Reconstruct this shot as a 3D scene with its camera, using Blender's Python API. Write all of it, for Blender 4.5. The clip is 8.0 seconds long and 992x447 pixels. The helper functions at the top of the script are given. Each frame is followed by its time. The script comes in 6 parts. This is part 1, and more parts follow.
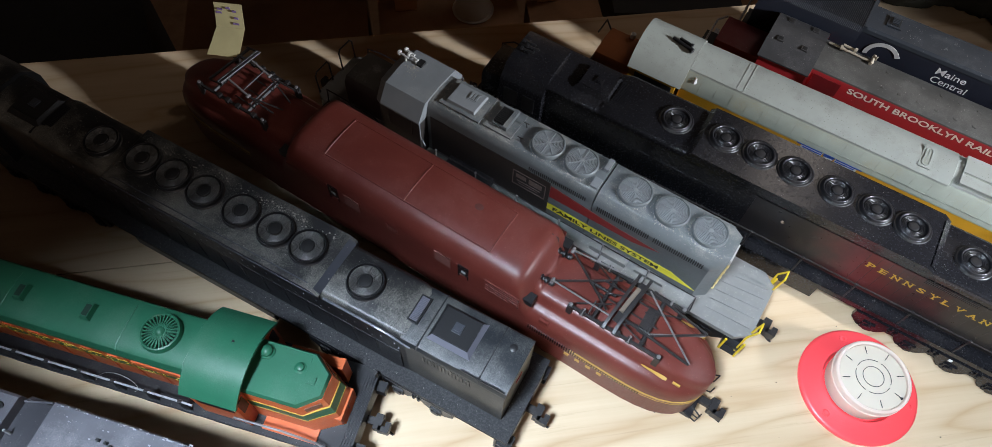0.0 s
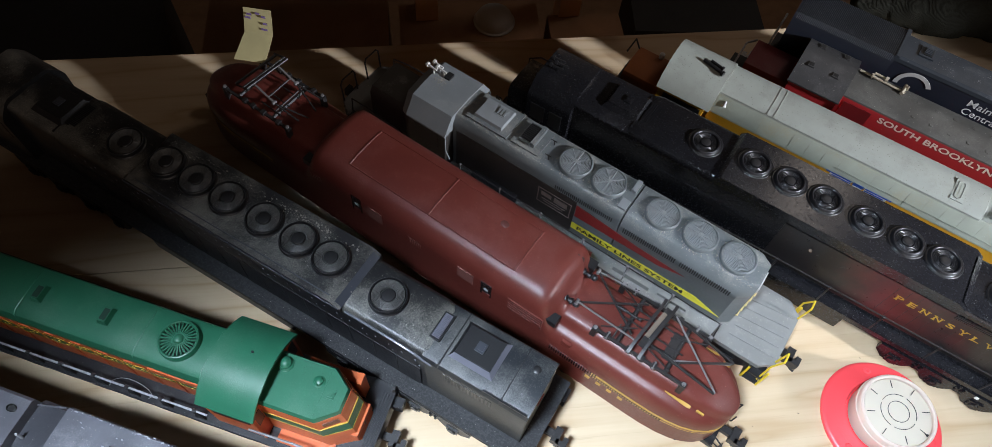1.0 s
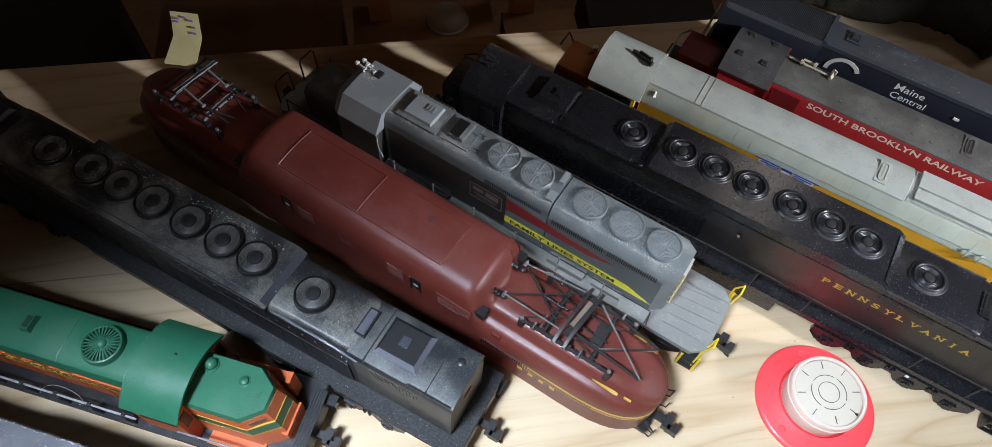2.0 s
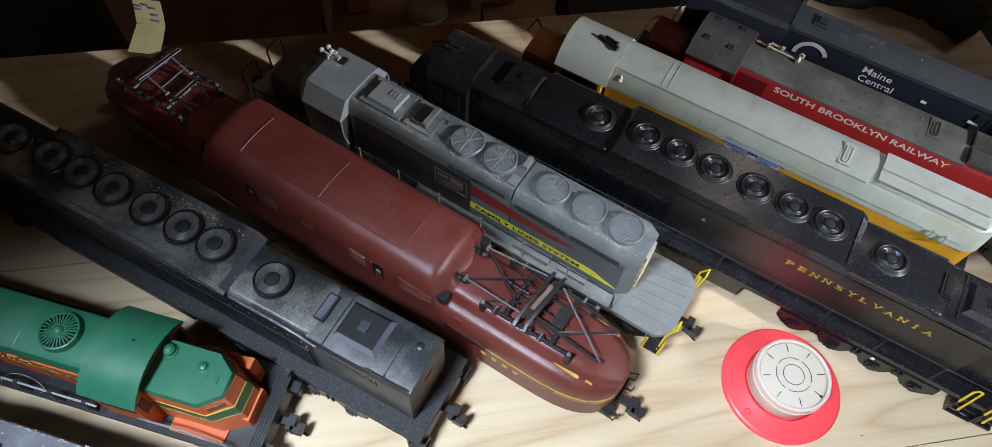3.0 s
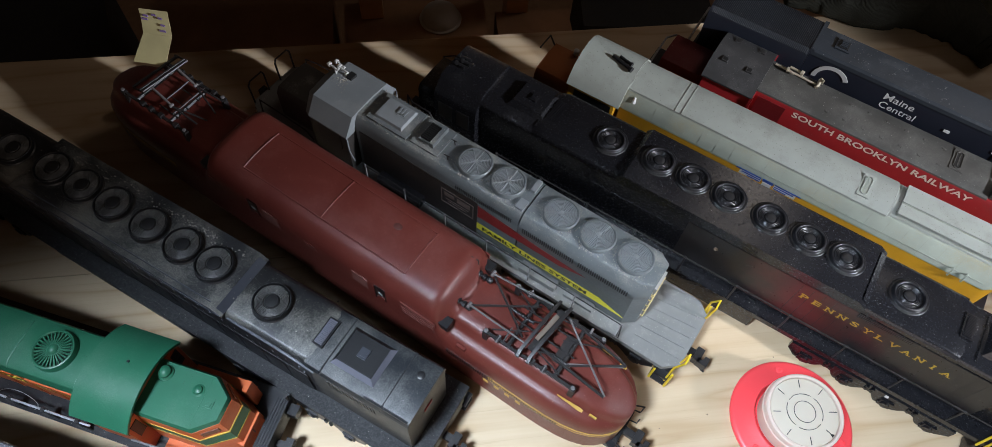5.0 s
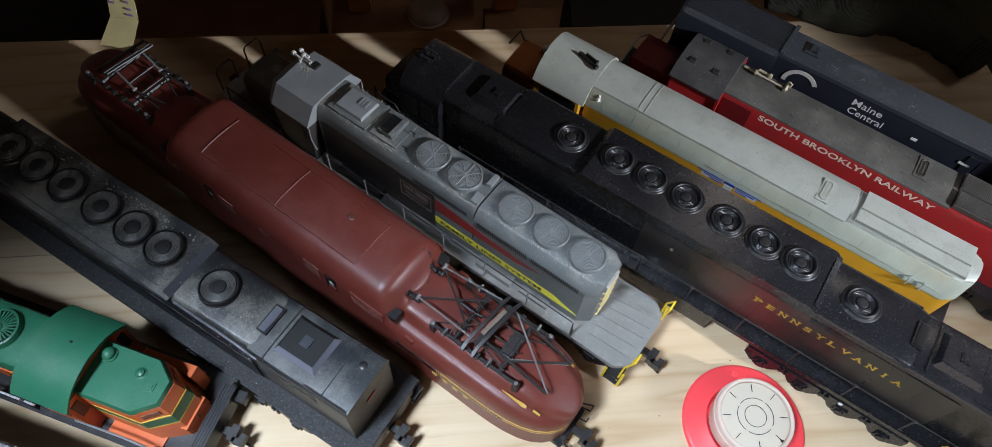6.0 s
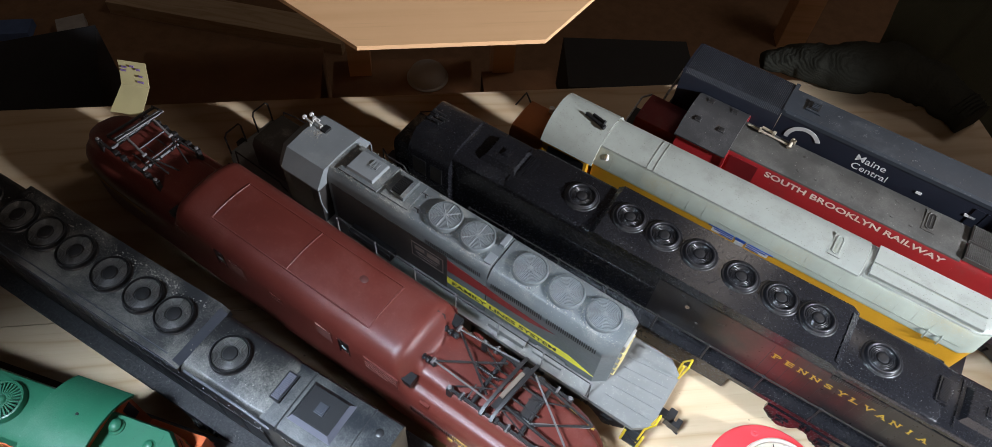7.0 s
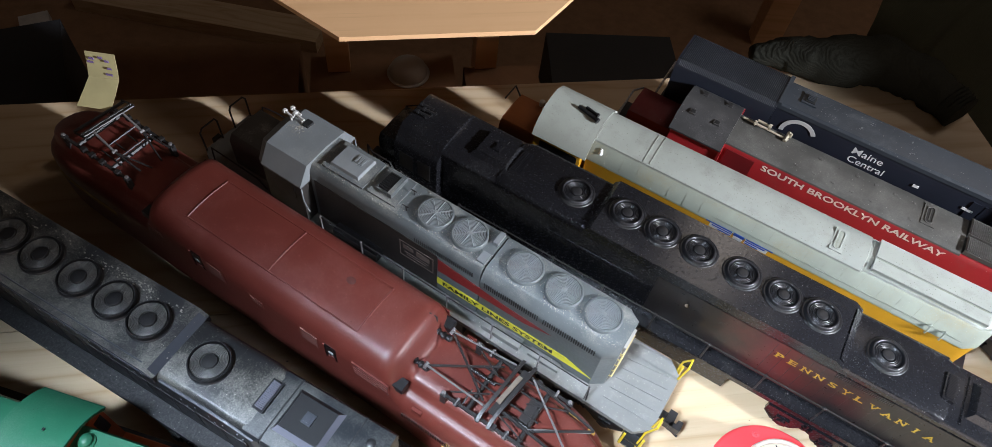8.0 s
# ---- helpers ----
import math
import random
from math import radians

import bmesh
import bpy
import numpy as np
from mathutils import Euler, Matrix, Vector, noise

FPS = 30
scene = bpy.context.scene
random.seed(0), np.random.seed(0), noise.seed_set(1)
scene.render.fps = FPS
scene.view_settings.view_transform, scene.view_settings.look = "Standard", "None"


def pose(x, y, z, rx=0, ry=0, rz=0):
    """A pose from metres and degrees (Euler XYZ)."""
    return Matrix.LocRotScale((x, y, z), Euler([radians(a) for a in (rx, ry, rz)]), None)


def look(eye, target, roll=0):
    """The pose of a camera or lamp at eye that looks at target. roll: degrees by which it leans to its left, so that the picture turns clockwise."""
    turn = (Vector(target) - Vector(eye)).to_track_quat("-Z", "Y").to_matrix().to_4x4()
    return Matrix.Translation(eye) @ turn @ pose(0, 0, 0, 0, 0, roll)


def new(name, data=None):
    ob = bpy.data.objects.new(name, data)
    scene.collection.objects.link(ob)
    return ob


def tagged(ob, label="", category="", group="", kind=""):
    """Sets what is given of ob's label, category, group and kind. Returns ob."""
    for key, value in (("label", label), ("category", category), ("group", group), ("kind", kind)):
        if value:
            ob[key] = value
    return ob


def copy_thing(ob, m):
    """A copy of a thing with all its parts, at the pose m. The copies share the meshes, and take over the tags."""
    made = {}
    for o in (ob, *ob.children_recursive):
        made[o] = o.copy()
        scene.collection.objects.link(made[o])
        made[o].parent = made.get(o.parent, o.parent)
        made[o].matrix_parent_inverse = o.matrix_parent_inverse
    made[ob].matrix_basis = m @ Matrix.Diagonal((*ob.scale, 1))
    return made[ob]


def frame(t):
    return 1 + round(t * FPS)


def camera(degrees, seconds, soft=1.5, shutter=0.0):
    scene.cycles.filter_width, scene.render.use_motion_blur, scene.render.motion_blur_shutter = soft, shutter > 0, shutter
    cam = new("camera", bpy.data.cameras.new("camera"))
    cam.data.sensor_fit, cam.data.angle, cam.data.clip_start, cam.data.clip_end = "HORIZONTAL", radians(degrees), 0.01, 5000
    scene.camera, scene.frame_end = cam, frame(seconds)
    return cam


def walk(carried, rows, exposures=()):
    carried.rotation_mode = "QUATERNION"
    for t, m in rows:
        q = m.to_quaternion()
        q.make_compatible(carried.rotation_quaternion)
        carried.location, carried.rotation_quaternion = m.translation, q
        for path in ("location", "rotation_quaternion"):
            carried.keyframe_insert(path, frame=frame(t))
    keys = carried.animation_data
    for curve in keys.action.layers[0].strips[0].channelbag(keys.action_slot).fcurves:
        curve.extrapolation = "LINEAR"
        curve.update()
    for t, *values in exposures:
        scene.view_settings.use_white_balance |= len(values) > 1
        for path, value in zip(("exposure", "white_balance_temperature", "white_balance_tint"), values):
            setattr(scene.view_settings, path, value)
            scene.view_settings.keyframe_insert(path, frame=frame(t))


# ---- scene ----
cam = camera(70.80, 8.0, 0.7)
PATH = [
    (0, -0.00430, 0.07314, 0.29658, 29.364, -2.085, 2.191),
    (0.5, -0.01129, 0.07546, 0.29362, 29.380, -2.883, 2.870),
    (1, -0.01394, 0.07718, 0.29429, 30.083, -3.041, 4.159),
    (1.5, -0.00286, 0.07779, 0.29429, 30.038, -2.685, 3.334),
    (2, 0.01180, 0.07546, 0.29583, 30.237, -2.753, 2.222),
    (3.3, 0.02753, 0.07198, 0.29332, 29.923, -2.605, 1.765),
    (3.5, 0.02421, 0.07232, 0.29582, 30.150, -2.654, 2.268),
    (4, 0.01514, 0.07261, 0.29386, 30.156, -2.363, 3.311),
    (4.5, 0.01294, 0.07850, 0.29224, 29.894, -2.657, 2.595),
    (5, 0.02771, 0.08435, 0.29276, 29.851, -2.656, 3.485),
    (5.2, 0.03678, 0.08666, 0.29292, 29.443, -2.753, 4.160),
    (6.5, 0.04955, 0.08311, 0.29119, 30.964, -3.162, 5.374),
    (7, 0.03917, 0.08482, 0.29048, 34.626, -3.316, 4.083),
    (7.5, 0.02857, 0.08367, 0.28239, 34.809, -4.409, 4.429),
    (8, 0.03267, 0.09031, 0.27969, 34.731, -4.675, 2.522),
]
EXPOSURES = [(0, 0.3, 6050, 14), (2.0, 0.36, 6050, 14), (3.5, 0.14, 6050, 14), (6.3, 0.1, 6050, 14), (7.0, 0.6, 6050, 14), (8.0, 0.72, 6050, 14)]
walk(cam, [(t, pose(x, y, z, rx, ry, rz)) for t, x, y, z, rx, ry, rz in PATH], EXPOSURES)

# ---- light ----
world = bpy.data.worlds.new("room")
world.use_nodes = True
world.node_tree.nodes["Background"].inputs[0].default_value = (1.0, 0.93, 0.85, 1)
world.node_tree.nodes["Background"].inputs[1].default_value = 0.11
scene.world = world
scene.view_settings.exposure = 0.0


def lamp(name, kind, eye, target, power, color, size):
    data = bpy.data.lights.new(name, kind)
    data.energy, data.color = power, color
    if kind == "AREA":
        data.shape, data.size = "DISK", size
    else:
        data.shadow_soft_size = size
    ob = new(name, data)
    ob.matrix_world = look(eye, target)
    return data


# a low shaded lamp along the row of models and a cool work lamp over the front of the table
table_lamp = lamp("table_lamp", "SPOT", (0.66, -0.08, 0.34), (0.1, 0.327, 0.078), 31.0, (0.95, 0.98, 1.0), 0.02)
table_lamp.spot_size, table_lamp.spot_blend = radians(29.0), 0.62
work = lamp("work_lamp", "SPOT", (-0.18, -0.06, 0.62), (0.055, -0.205, 0.0), 33.0, (0.77, 0.9, 1.0), 0.055)
work.spot_size, work.spot_blend = radians(79), 0.32
# dim fill lamps added before and behind the table, with no visible source
lamp("front_fill", "AREA", (0.1, -1.15, 0.75), (0.05, 0.3, 0.0), 2.2, (1.0, 0.82, 0.66), 0.7)
lamp("back_fill", "AREA", (1.15, 1.1, 1.4), (0.3, 0.8, -0.3), 1.6, (1.0, 0.86, 0.7), 0.4)

# ---- materials ----


def nodes(name):
    m = bpy.data.materials.new(name)
    m.use_nodes = True
    nt = m.node_tree
    return m, nt, nt.nodes["Principled BSDF"]


def noise_at(nt, scale, detail=4.0, rough=0.6, stretch=(1, 1, 1)):
    tc = nt.nodes.new("ShaderNodeTexCoord")
    mp = nt.nodes.new("ShaderNodeMapping")
    mp.inputs["Scale"].default_value = stretch
    n = nt.nodes.new("ShaderNodeTexNoise")
    n.inputs["Scale"].default_value, n.inputs["Detail"].default_value, n.inputs["Roughness"].default_value = scale, detail, rough
    nt.links.new(tc.outputs["Object"], mp.inputs["Vector"])
    nt.links.new(mp.outputs["Vector"], n.inputs["Vector"])
    return n.outputs["Fac"]


def ramp(nt, fac, a, b, ca=(0, 0, 0, 1), cb=(1, 1, 1, 1)):
    r = nt.nodes.new("ShaderNodeValToRGB")
    r.color_ramp.elements[0].position, r.color_ramp.elements[1].position = a, b
    r.color_ramp.elements[0].color, r.color_ramp.elements[1].color = ca, cb
    nt.links.new(fac, r.inputs[0])
    return r.outputs[0]


def math_node(nt, op, a, b):
    n = nt.nodes.new("ShaderNodeMath")
    n.operation = op
    for i, v in enumerate((a, b)):
        if isinstance(v, (int, float)):
            n.inputs[i].default_value = v
        else:
            nt.links.new(v, n.inputs[i])
    return n.outputs[0]


def mix(nt, fac, a, b):
    n = nt.nodes.new("ShaderNodeMix")
    n.data_type = "RGBA"
    for sock, v in ((n.inputs[0], fac), (n.inputs[6], a), (n.inputs[7], b)):
        if isinstance(v, (int, float)):
            sock.default_value = v
        elif isinstance(v, tuple):
            sock.default_value = (*v, 1) if len(v) == 3 else v
        else:
            nt.links.new(v, sock)
    return n.outputs[2]


def bump(nt, bsdf, height, strength, distance=0.0003):
    b = nt.nodes.new("ShaderNodeBump")
    b.inputs["Strength"].default_value, b.inputs["Distance"].default_value = strength, distance
    nt.links.new(height, b.inputs["Height"])
    nt.links.new(b.outputs[0], bsdf.inputs["Normal"])


def specks(nt, scale, size, share):
    """Tiny round specks, kept in a share of their cells."""
    v = nt.nodes.new("ShaderNodeTexVoronoi")
    v.inputs["Scale"].default_value = scale
    tc = nt.nodes.new("ShaderNodeTexCoord")
    nt.links.new(tc.outputs["Object"], v.inputs["Vector"])
    dots = ramp(nt, v.outputs["Distance"], size * 0.6, size, (1, 1, 1, 1), (0, 0, 0, 1))
    some = math_node(nt, "GREATER_THAN", v.outputs["Color"], 0.9 - 0.24 * share)
    return math_node(nt, "MULTIPLY", dots, some)


def paint(name, color, rough=0.4, dust=0.0, dust_color=(0.33, 0.31, 0.28), speck=0.0, patch=90.0, vary=0.25, metal=0.0, sides=0.25, speck_color=(0.42, 0.4, 0.36), soft=0.15):
    """Model paint on plastic; grains of dust lie on what faces up, thick and thin in patches, with brighter specks."""
    m, nt, bsdf = nodes(name)
    fine = noise_at(nt, 900, 4)
    big = noise_at(nt, 45, 4)
    dark = tuple(c * (1 - vary) for c in color)
    col = mix(nt, ramp(nt, big, 0.3, 0.7), dark, color)
    rg = math_node(nt, "ADD", math_node(nt, "MULTIPLY", fine, 0.26), rough - 0.13)
    relief = fine
    if dust or speck:
        geo = nt.nodes.new("ShaderNodeNewGeometry")
        sep = nt.nodes.new("ShaderNodeSeparateXYZ")
        nt.links.new(geo.outputs["Normal"], sep.inputs[0])
        up = ramp(nt, sep.outputs["Z"], sides, sides + 0.6)
        heap = math_node(nt, "ADD", math_node(nt, "MULTIPLY", noise_at(nt, patch, 7, 0.62), 0.95), math_node(nt, "MULTIPLY", noise_at(nt, 1900, 3, 0.75), 0.4))
        edge = 0.9 - 0.4 * dust
        grain = math_node(nt, "ADD", math_node(nt, "MULTIPLY", ramp(nt, noise_at(nt, 3600, 2, 0.8), 0.36, 0.66), 0.65), 0.35)
        cover = math_node(nt, "MULTIPLY", math_node(nt, "MULTIPLY", ramp(nt, heap, edge - 0.04, edge + soft), grain), math_node(nt, "MULTIPLY", up, min(0.95, 0.65 + 0.5 * dust)))
        col = mix(nt, cover, col, dust_color)
        if speck:
            dots = math_node(nt, "MAXIMUM", specks(nt, 1250, 0.22, speck), specks(nt, 380, 0.11, speck * 0.5))
            dots = math_node(nt, "MULTIPLY", math_node(nt, "MULTIPLY", dots, up), min(1.0, 0.45 + 0.5 * speck))
            col = mix(nt, dots, col, speck_color)
            cover = math_node(nt, "MAXIMUM", cover, dots)
        rg = math_node(nt, "MAXIMUM", rg, math_node(nt, "MULTIPLY", cover, 0.95))
        relief = math_node(nt, "ADD", fine, math_node(nt, "MULTIPLY", cover, 1.5))
    nt.links.new(col, bsdf.inputs["Base Color"])
    nt.links.new(rg, bsdf.inputs["Roughness"])
    bsdf.inputs["Metallic"].default_value = metal
    bump(nt, bsdf, relief, 0.22, 0.0002)
    return m


def timber(name, light, dark, grain=1.0, rough=0.55, rings=26.0):
    """Sawn softwood along x: soft bands, fine dark growth lines and thin pores."""
    m, nt, bsdf = nodes(name)
    streak = noise_at(nt, 150 * grain, 5, 0.65, (0.035, 1, 1))
    wide = noise_at(nt, rings * grain, 2.5, 0.5, (0.1, 1, 1))
    wave = nt.nodes.new("ShaderNodeMath")
    wave.operation = "PINGPONG"
    nt.links.new(math_node(nt, "MULTIPLY", wide, 9.0), wave.inputs[0])
    wave.inputs[1].default_value = 0.5
    line = math_node(nt, "POWER", math_node(nt, "MULTIPLY", wave.outputs[0], 2.0), 3.0)
    f = math_node(nt, "ADD", math_node(nt, "MULTIPLY", streak, 0.55), math_node(nt, "MULTIPLY", line, 0.32))
    col = ramp(nt, f, 0.22, 0.75, (*light, 1), (*dark, 1))
    pore = ramp(nt, noise_at(nt, 520 * grain, 3, 0.7, (0.03, 1, 1)), 0.6, 0.72)
    col = mix(nt, math_node(nt, "MULTIPLY", pore, 0.3), col, tuple(c * 0.7 for c in dark))
    stain = ramp(nt, noise_at(nt, 14, 4), 0.35, 0.75)
    col = mix(nt, math_node(nt, "MULTIPLY", stain, 0.3), col, dark)
    spot = specks(nt, 45, 0.05, 0.2)
    col = mix(nt, math_node(nt, "MULTIPLY", spot, 0.7), col, tuple(c * 0.25 for c in dark))
    nt.links.new(col, bsdf.inputs["Base Color"])
    nt.links.new(math_node(nt, "ADD", math_node(nt, "MULTIPLY", streak, 0.2), rough - 0.1), bsdf.inputs["Roughness"])
    bump(nt, bsdf, f, 0.2, 0.0003)
    return m


def cloth_mat(name, color):
    m, nt, bsdf = nodes(name)
    w = nt.nodes.new("ShaderNodeTexWave")
    w.inputs["Scale"].default_value, w.inputs["Distortion"].default_value = 520, 3.0
    tc = nt.nodes.new("ShaderNodeTexCoord")
    nt.links.new(tc.outputs["Object"], w.inputs["Vector"])
    f = math_node(nt, "MULTIPLY", w.outputs["Fac"], noise_at(nt, 300, 4))
    nt.links.new(mix(nt, f, tuple(c * 0.7 for c in color), color), bsdf.inputs["Base Color"])
    bsdf.inputs["Roughness"].default_value = 0.95
    bsdf.inputs["Specular IOR Level"].default_value = 0.1
    bump(nt, bsdf, f, 0.5, 0.0006)
    return m


def plain(name, color, rough=0.5, metal=0.0):
    return paint(name, color, rough, vary=0.12, metal=metal)


BLACK_DUSTY = paint("dusty_black_plastic", (0.014, 0.0145, 0.016), 0.4, 0.6, (0.37, 0.357, 0.31), 0.4, 36, soft=0.26)
BLACK_SIDE = paint("grimy_black_plastic", (0.011, 0.011, 0.013), 0.42, 0.45, (0.075, 0.073, 0.068), 0.35, 120, soft=0.3, speck_color=(0.25, 0.24, 0.22))
GRIMY_HOOD = paint("grime_greyed_black_plastic", (0.062, 0.06, 0.055), 0.5, 0.36, (0.17, 0.17, 0.165), 0.3, 90, 0.5)
HOOD_TOP = paint("hazy_blue_black_plastic", (0.012, 0.015, 0.019), 0.48, 0.58, (0.23, 0.228, 0.21), 0.15, 34, soft=0.3, speck_color=(0.2, 0.2, 0.2))
DUSTY_DECK = paint("dust_caked_black_deck", (0.014, 0.014, 0.016), 0.7, 0.6, (0.05, 0.05, 0.05), 0.4, 1300)
BLACK_GLOSS = paint("glossy_black_plastic", (0.011, 0.011, 0.013), 0.25, 0.36, (0.042, 0.041, 0.04), 0.45, 40, sides=0.3, soft=0.4, speck_color=(0.26, 0.25, 0.22))
FAN_GLOSS = paint("polished_black_fan_plastic", (0.012, 0.012, 0.014), 0.36, 0.3, (0.08, 0.077, 0.07), 0.3)
BLACK_FAN = paint("worn_black_fan_plastic", (0.055, 0.054, 0.052), 0.4, 0.55, (0.24, 0.235, 0.215), 0.5, 200, soft=0.4)
BLACK_HUB = paint("black_hub_plastic", (0.016, 0.016, 0.017), 0.4)
# STEP_GREY paints the lit hatch slopes; STEP_DARK holds a bluish sheen
STEP_GREY = paint("lit_pale_grey_plastic", (0.15, 0.15, 0.18), 0.4, 0.2)
STEP_DARK = paint("sheen_tinted_dark_plastic", (0.05, 0.054, 0.066), 0.36, 0.3, (0.09, 0.095, 0.1), soft=0.3)
BEAD = paint("edge_highlight_grey", (0.13, 0.135, 0.155), 0.24)
MAROON = paint("tuscan_red_brown_plastic", (0.135, 0.028, 0.02), 0.4, 0.42, (0.2, 0.09, 0.078), 0.5, 45, 0.22, speck_color=(0.36, 0.18, 0.15), soft=0.35)
GREY = paint("grey_loco_paint", (0.125, 0.14, 0.142), 0.46, 0.5, (0.4, 0.385, 0.335), 0.9, 70, 0.3, soft=0.2)
GREY_CAB = paint("grey_cab_roof_paint", (0.185, 0.2, 0.205), 0.45, 0.32, (0.32, 0.32, 0.29), 0.25, 40, 0.2, soft=0.3)
GREY_SIDE = paint("smooth_grey_paint", (0.22, 0.235, 0.24), 0.42)
# shade under the cab roof put into colour; the crumbs reuse it
CAB_DARK = paint("cab_shade_brown_black", (0.03, 0.026, 0.023), 0.5, vary=0.3)
GREY_FAN = paint("grey_fan_plastic", (0.2, 0.218, 0.222), 0.5, 0.35, (0.36, 0.35, 0.31), 0.5, 150)
GREY_DECK = paint("dust_caked_grey_deck", (0.2, 0.2, 0.188), 0.75, 0.35, (0.34, 0.33, 0.3), 1.0, 240, 0.2, soft=0.3)
FAN_WELL = paint("dark_dusty_fan_well", (0.05, 0.048, 0.045), 0.7, 0.4, speck=0.3)
FAN_WELL_DUSTY = paint("grey_dusty_fan_well", (0.15, 0.15, 0.15), 0.7, 0.5, speck=0.5)
DUST = paint("pale_dust_clump", (0.33, 0.31, 0.27), 0.95)
YELLOW = plain("safety_yellow_paint", (0.72, 0.52, 0.02), 0.45)
LEMON = plain("lemon_yellow_stripe", (0.78, 0.7, 0.04), 0.45)
RED_STRIPE = plain("red_stripe_paint", (0.225, 0.022, 0.022), 0.45)
INK = plain("black_lettering_ink", (0.012, 0.012, 0.012), 0.5)
LETTER_YELLOW = plain("muted_yellow_lettering", (0.5, 0.33, 0.03), 0.5)
EMBLEM_BROWN = plain("dull_pinkish_emblem", (0.17, 0.13, 0.115), 0.6)
WHITE = plain("white_lettering", (0.72, 0.72, 0.7), 0.5)
CREAM = plain("cream_lettering", (0.78, 0.68, 0.57), 0.5)
GOLD = plain("gold_stripe_paint", (0.5, 0.3, 0.06), 0.45)
PALE_GREY = paint("pale_grey_roof_paint", (0.36, 0.38, 0.335), 0.42, 0.45, (0.2, 0.2, 0.17), 0.9, 150, 0.18, speck_color=(0.15, 0.15, 0.12), soft=0.25)
OLIVE_GREY = paint("grimy_pale_grey_side", (0.33, 0.36, 0.3), 0.4, 0.42, (0.34, 0.25, 0.09), 0.3, 40, 0.25, sides=-0.3, soft=0.3)
AMBER = paint("amber_yellow_paint", (0.5, 0.25, 0.012), 0.42, 0.3, (0.3, 0.17, 0.03), 0.3, 60, 0.2, sides=-0.4, soft=0.3)
RUST_ORANGE = paint("rusty_orange_nose_paint", (0.38, 0.12, 0.025), 0.5, vary=0.35)
RED = paint("bright_red_paint", (0.3, 0.015, 0.018), 0.38, 0.25, (0.16, 0.05, 0.045), 0.2, 70, 0.2, sides=-0.3)
DEEP_RED = paint("deep_red_paint", (0.17, 0.012, 0.015), 0.4, 0.2, (0.12, 0.05, 0.04), 0.2)
SMOKE_DARK = paint("dark_smoky_cab_roof", (0.05, 0.049, 0.049), 0.42, 0.35, (0.14, 0.135, 0.13), 0.35, 70, 0.3, soft=0.3)
SMOKE_GREY = paint("smoky_grey_roof", (0.085, 0.082, 0.074), 0.45, 0.5, (0.2, 0.195, 0.175), 0.5, 45, 0.4, soft=0.3)
NAVY = paint("navy_black_paint", (0.014, 0.017, 0.026), 0.38, 0.05, speck=0.1)
SLATE = paint("slate_grey_roof_paint", (0.028, 0.034, 0.042), 0.42, 0.42, (0.13, 0.14, 0.14), 0.45, 80, 0.3, soft=0.35)
# the pale green layer on upward faces also paints in the plastic's sheen
GREEN = paint("forest_green_plastic", (0.024, 0.14, 0.076), 0.4, 0.5, (0.1, 0.205, 0.14), 0.4, 40, 0.2, speck_color=(0.03, 0.06, 0.04), soft=0.35)
ORANGE = paint("orange_plastic", (0.6, 0.13, 0.035), 0.4, 0.3, (0.3, 0.13, 0.07), 0.2, 80, 0.25, speck_color=(0.3, 0.12, 0.07))
GUNMETAL = paint("gunmetal_grey_paint", (0.15, 0.15, 0.17), 0.42, 0.42, (0.27, 0.265, 0.28), 0.5, 60, 0.45)
GUNMETAL_SHADE = paint("shaded_gunmetal_paint", (0.075, 0.075, 0.086), 0.42, 0.42, (0.16, 0.155, 0.165), 0.4, 60, 0.3)
STEEL = paint("bright_steel", (0.56, 0.57, 0.6), 0.28, metal=0.2)
DARK_STEEL = paint("dark_steel_rod", (0.022, 0.02, 0.02), 0.46, 0.3, (0.085, 0.07, 0.065), 0.2, 400)
ROD_STEEL = paint("dull_steel_rod", (0.22, 0.21, 0.21), 0.35, metal=0.3)
WHEEL = paint("blackened_wheel_metal", (0.06, 0.055, 0.05), 0.4, metal=0.6)
BONE = paint("bone_horn_plastic", (0.45, 0.4, 0.3), 0.5)
PINE = timber("pale_pine_board", (0.64, 0.505, 0.335), (0.44, 0.285, 0.145), 1.0)
BIRCH = timber("orange_birch_board", (0.74, 0.46, 0.24), (0.6, 0.34, 0.16), 0.7, 0.45)
CARD = paint("brown_cardboard", (0.3, 0.17, 0.09), 0.85, vary=0.25)
WALLPAINT = paint("dim_wall_paint", (0.35, 0.3, 0.25), 0.8)
DARKCARD = paint("matt_black_case", (0.016, 0.016, 0.018), 0.7)
CLOTH = cloth_mat("dark_olive_knit", (0.04, 0.04, 0.031))
COAT = cloth_mat("olive_coat_knit", (0.13, 0.133, 0.09))
RED_PLASTIC = paint("red_base_plastic", (0.95, 0.075, 0.085), 0.36, vary=0.06)
NOTE = paint("yellowed_note_paper", (0.44, 0.385, 0.19), 0.8, vary=0.25)
PURPLE = plain("purple_pen_ink", (0.2, 0.13, 0.3), 0.7)
BLUE = plain("blue_emblem_paint", (0.03, 0.09, 0.42), 0.45)
GREYWHITE = plain("greyish_white_mark", (0.5, 0.5, 0.48), 0.6)


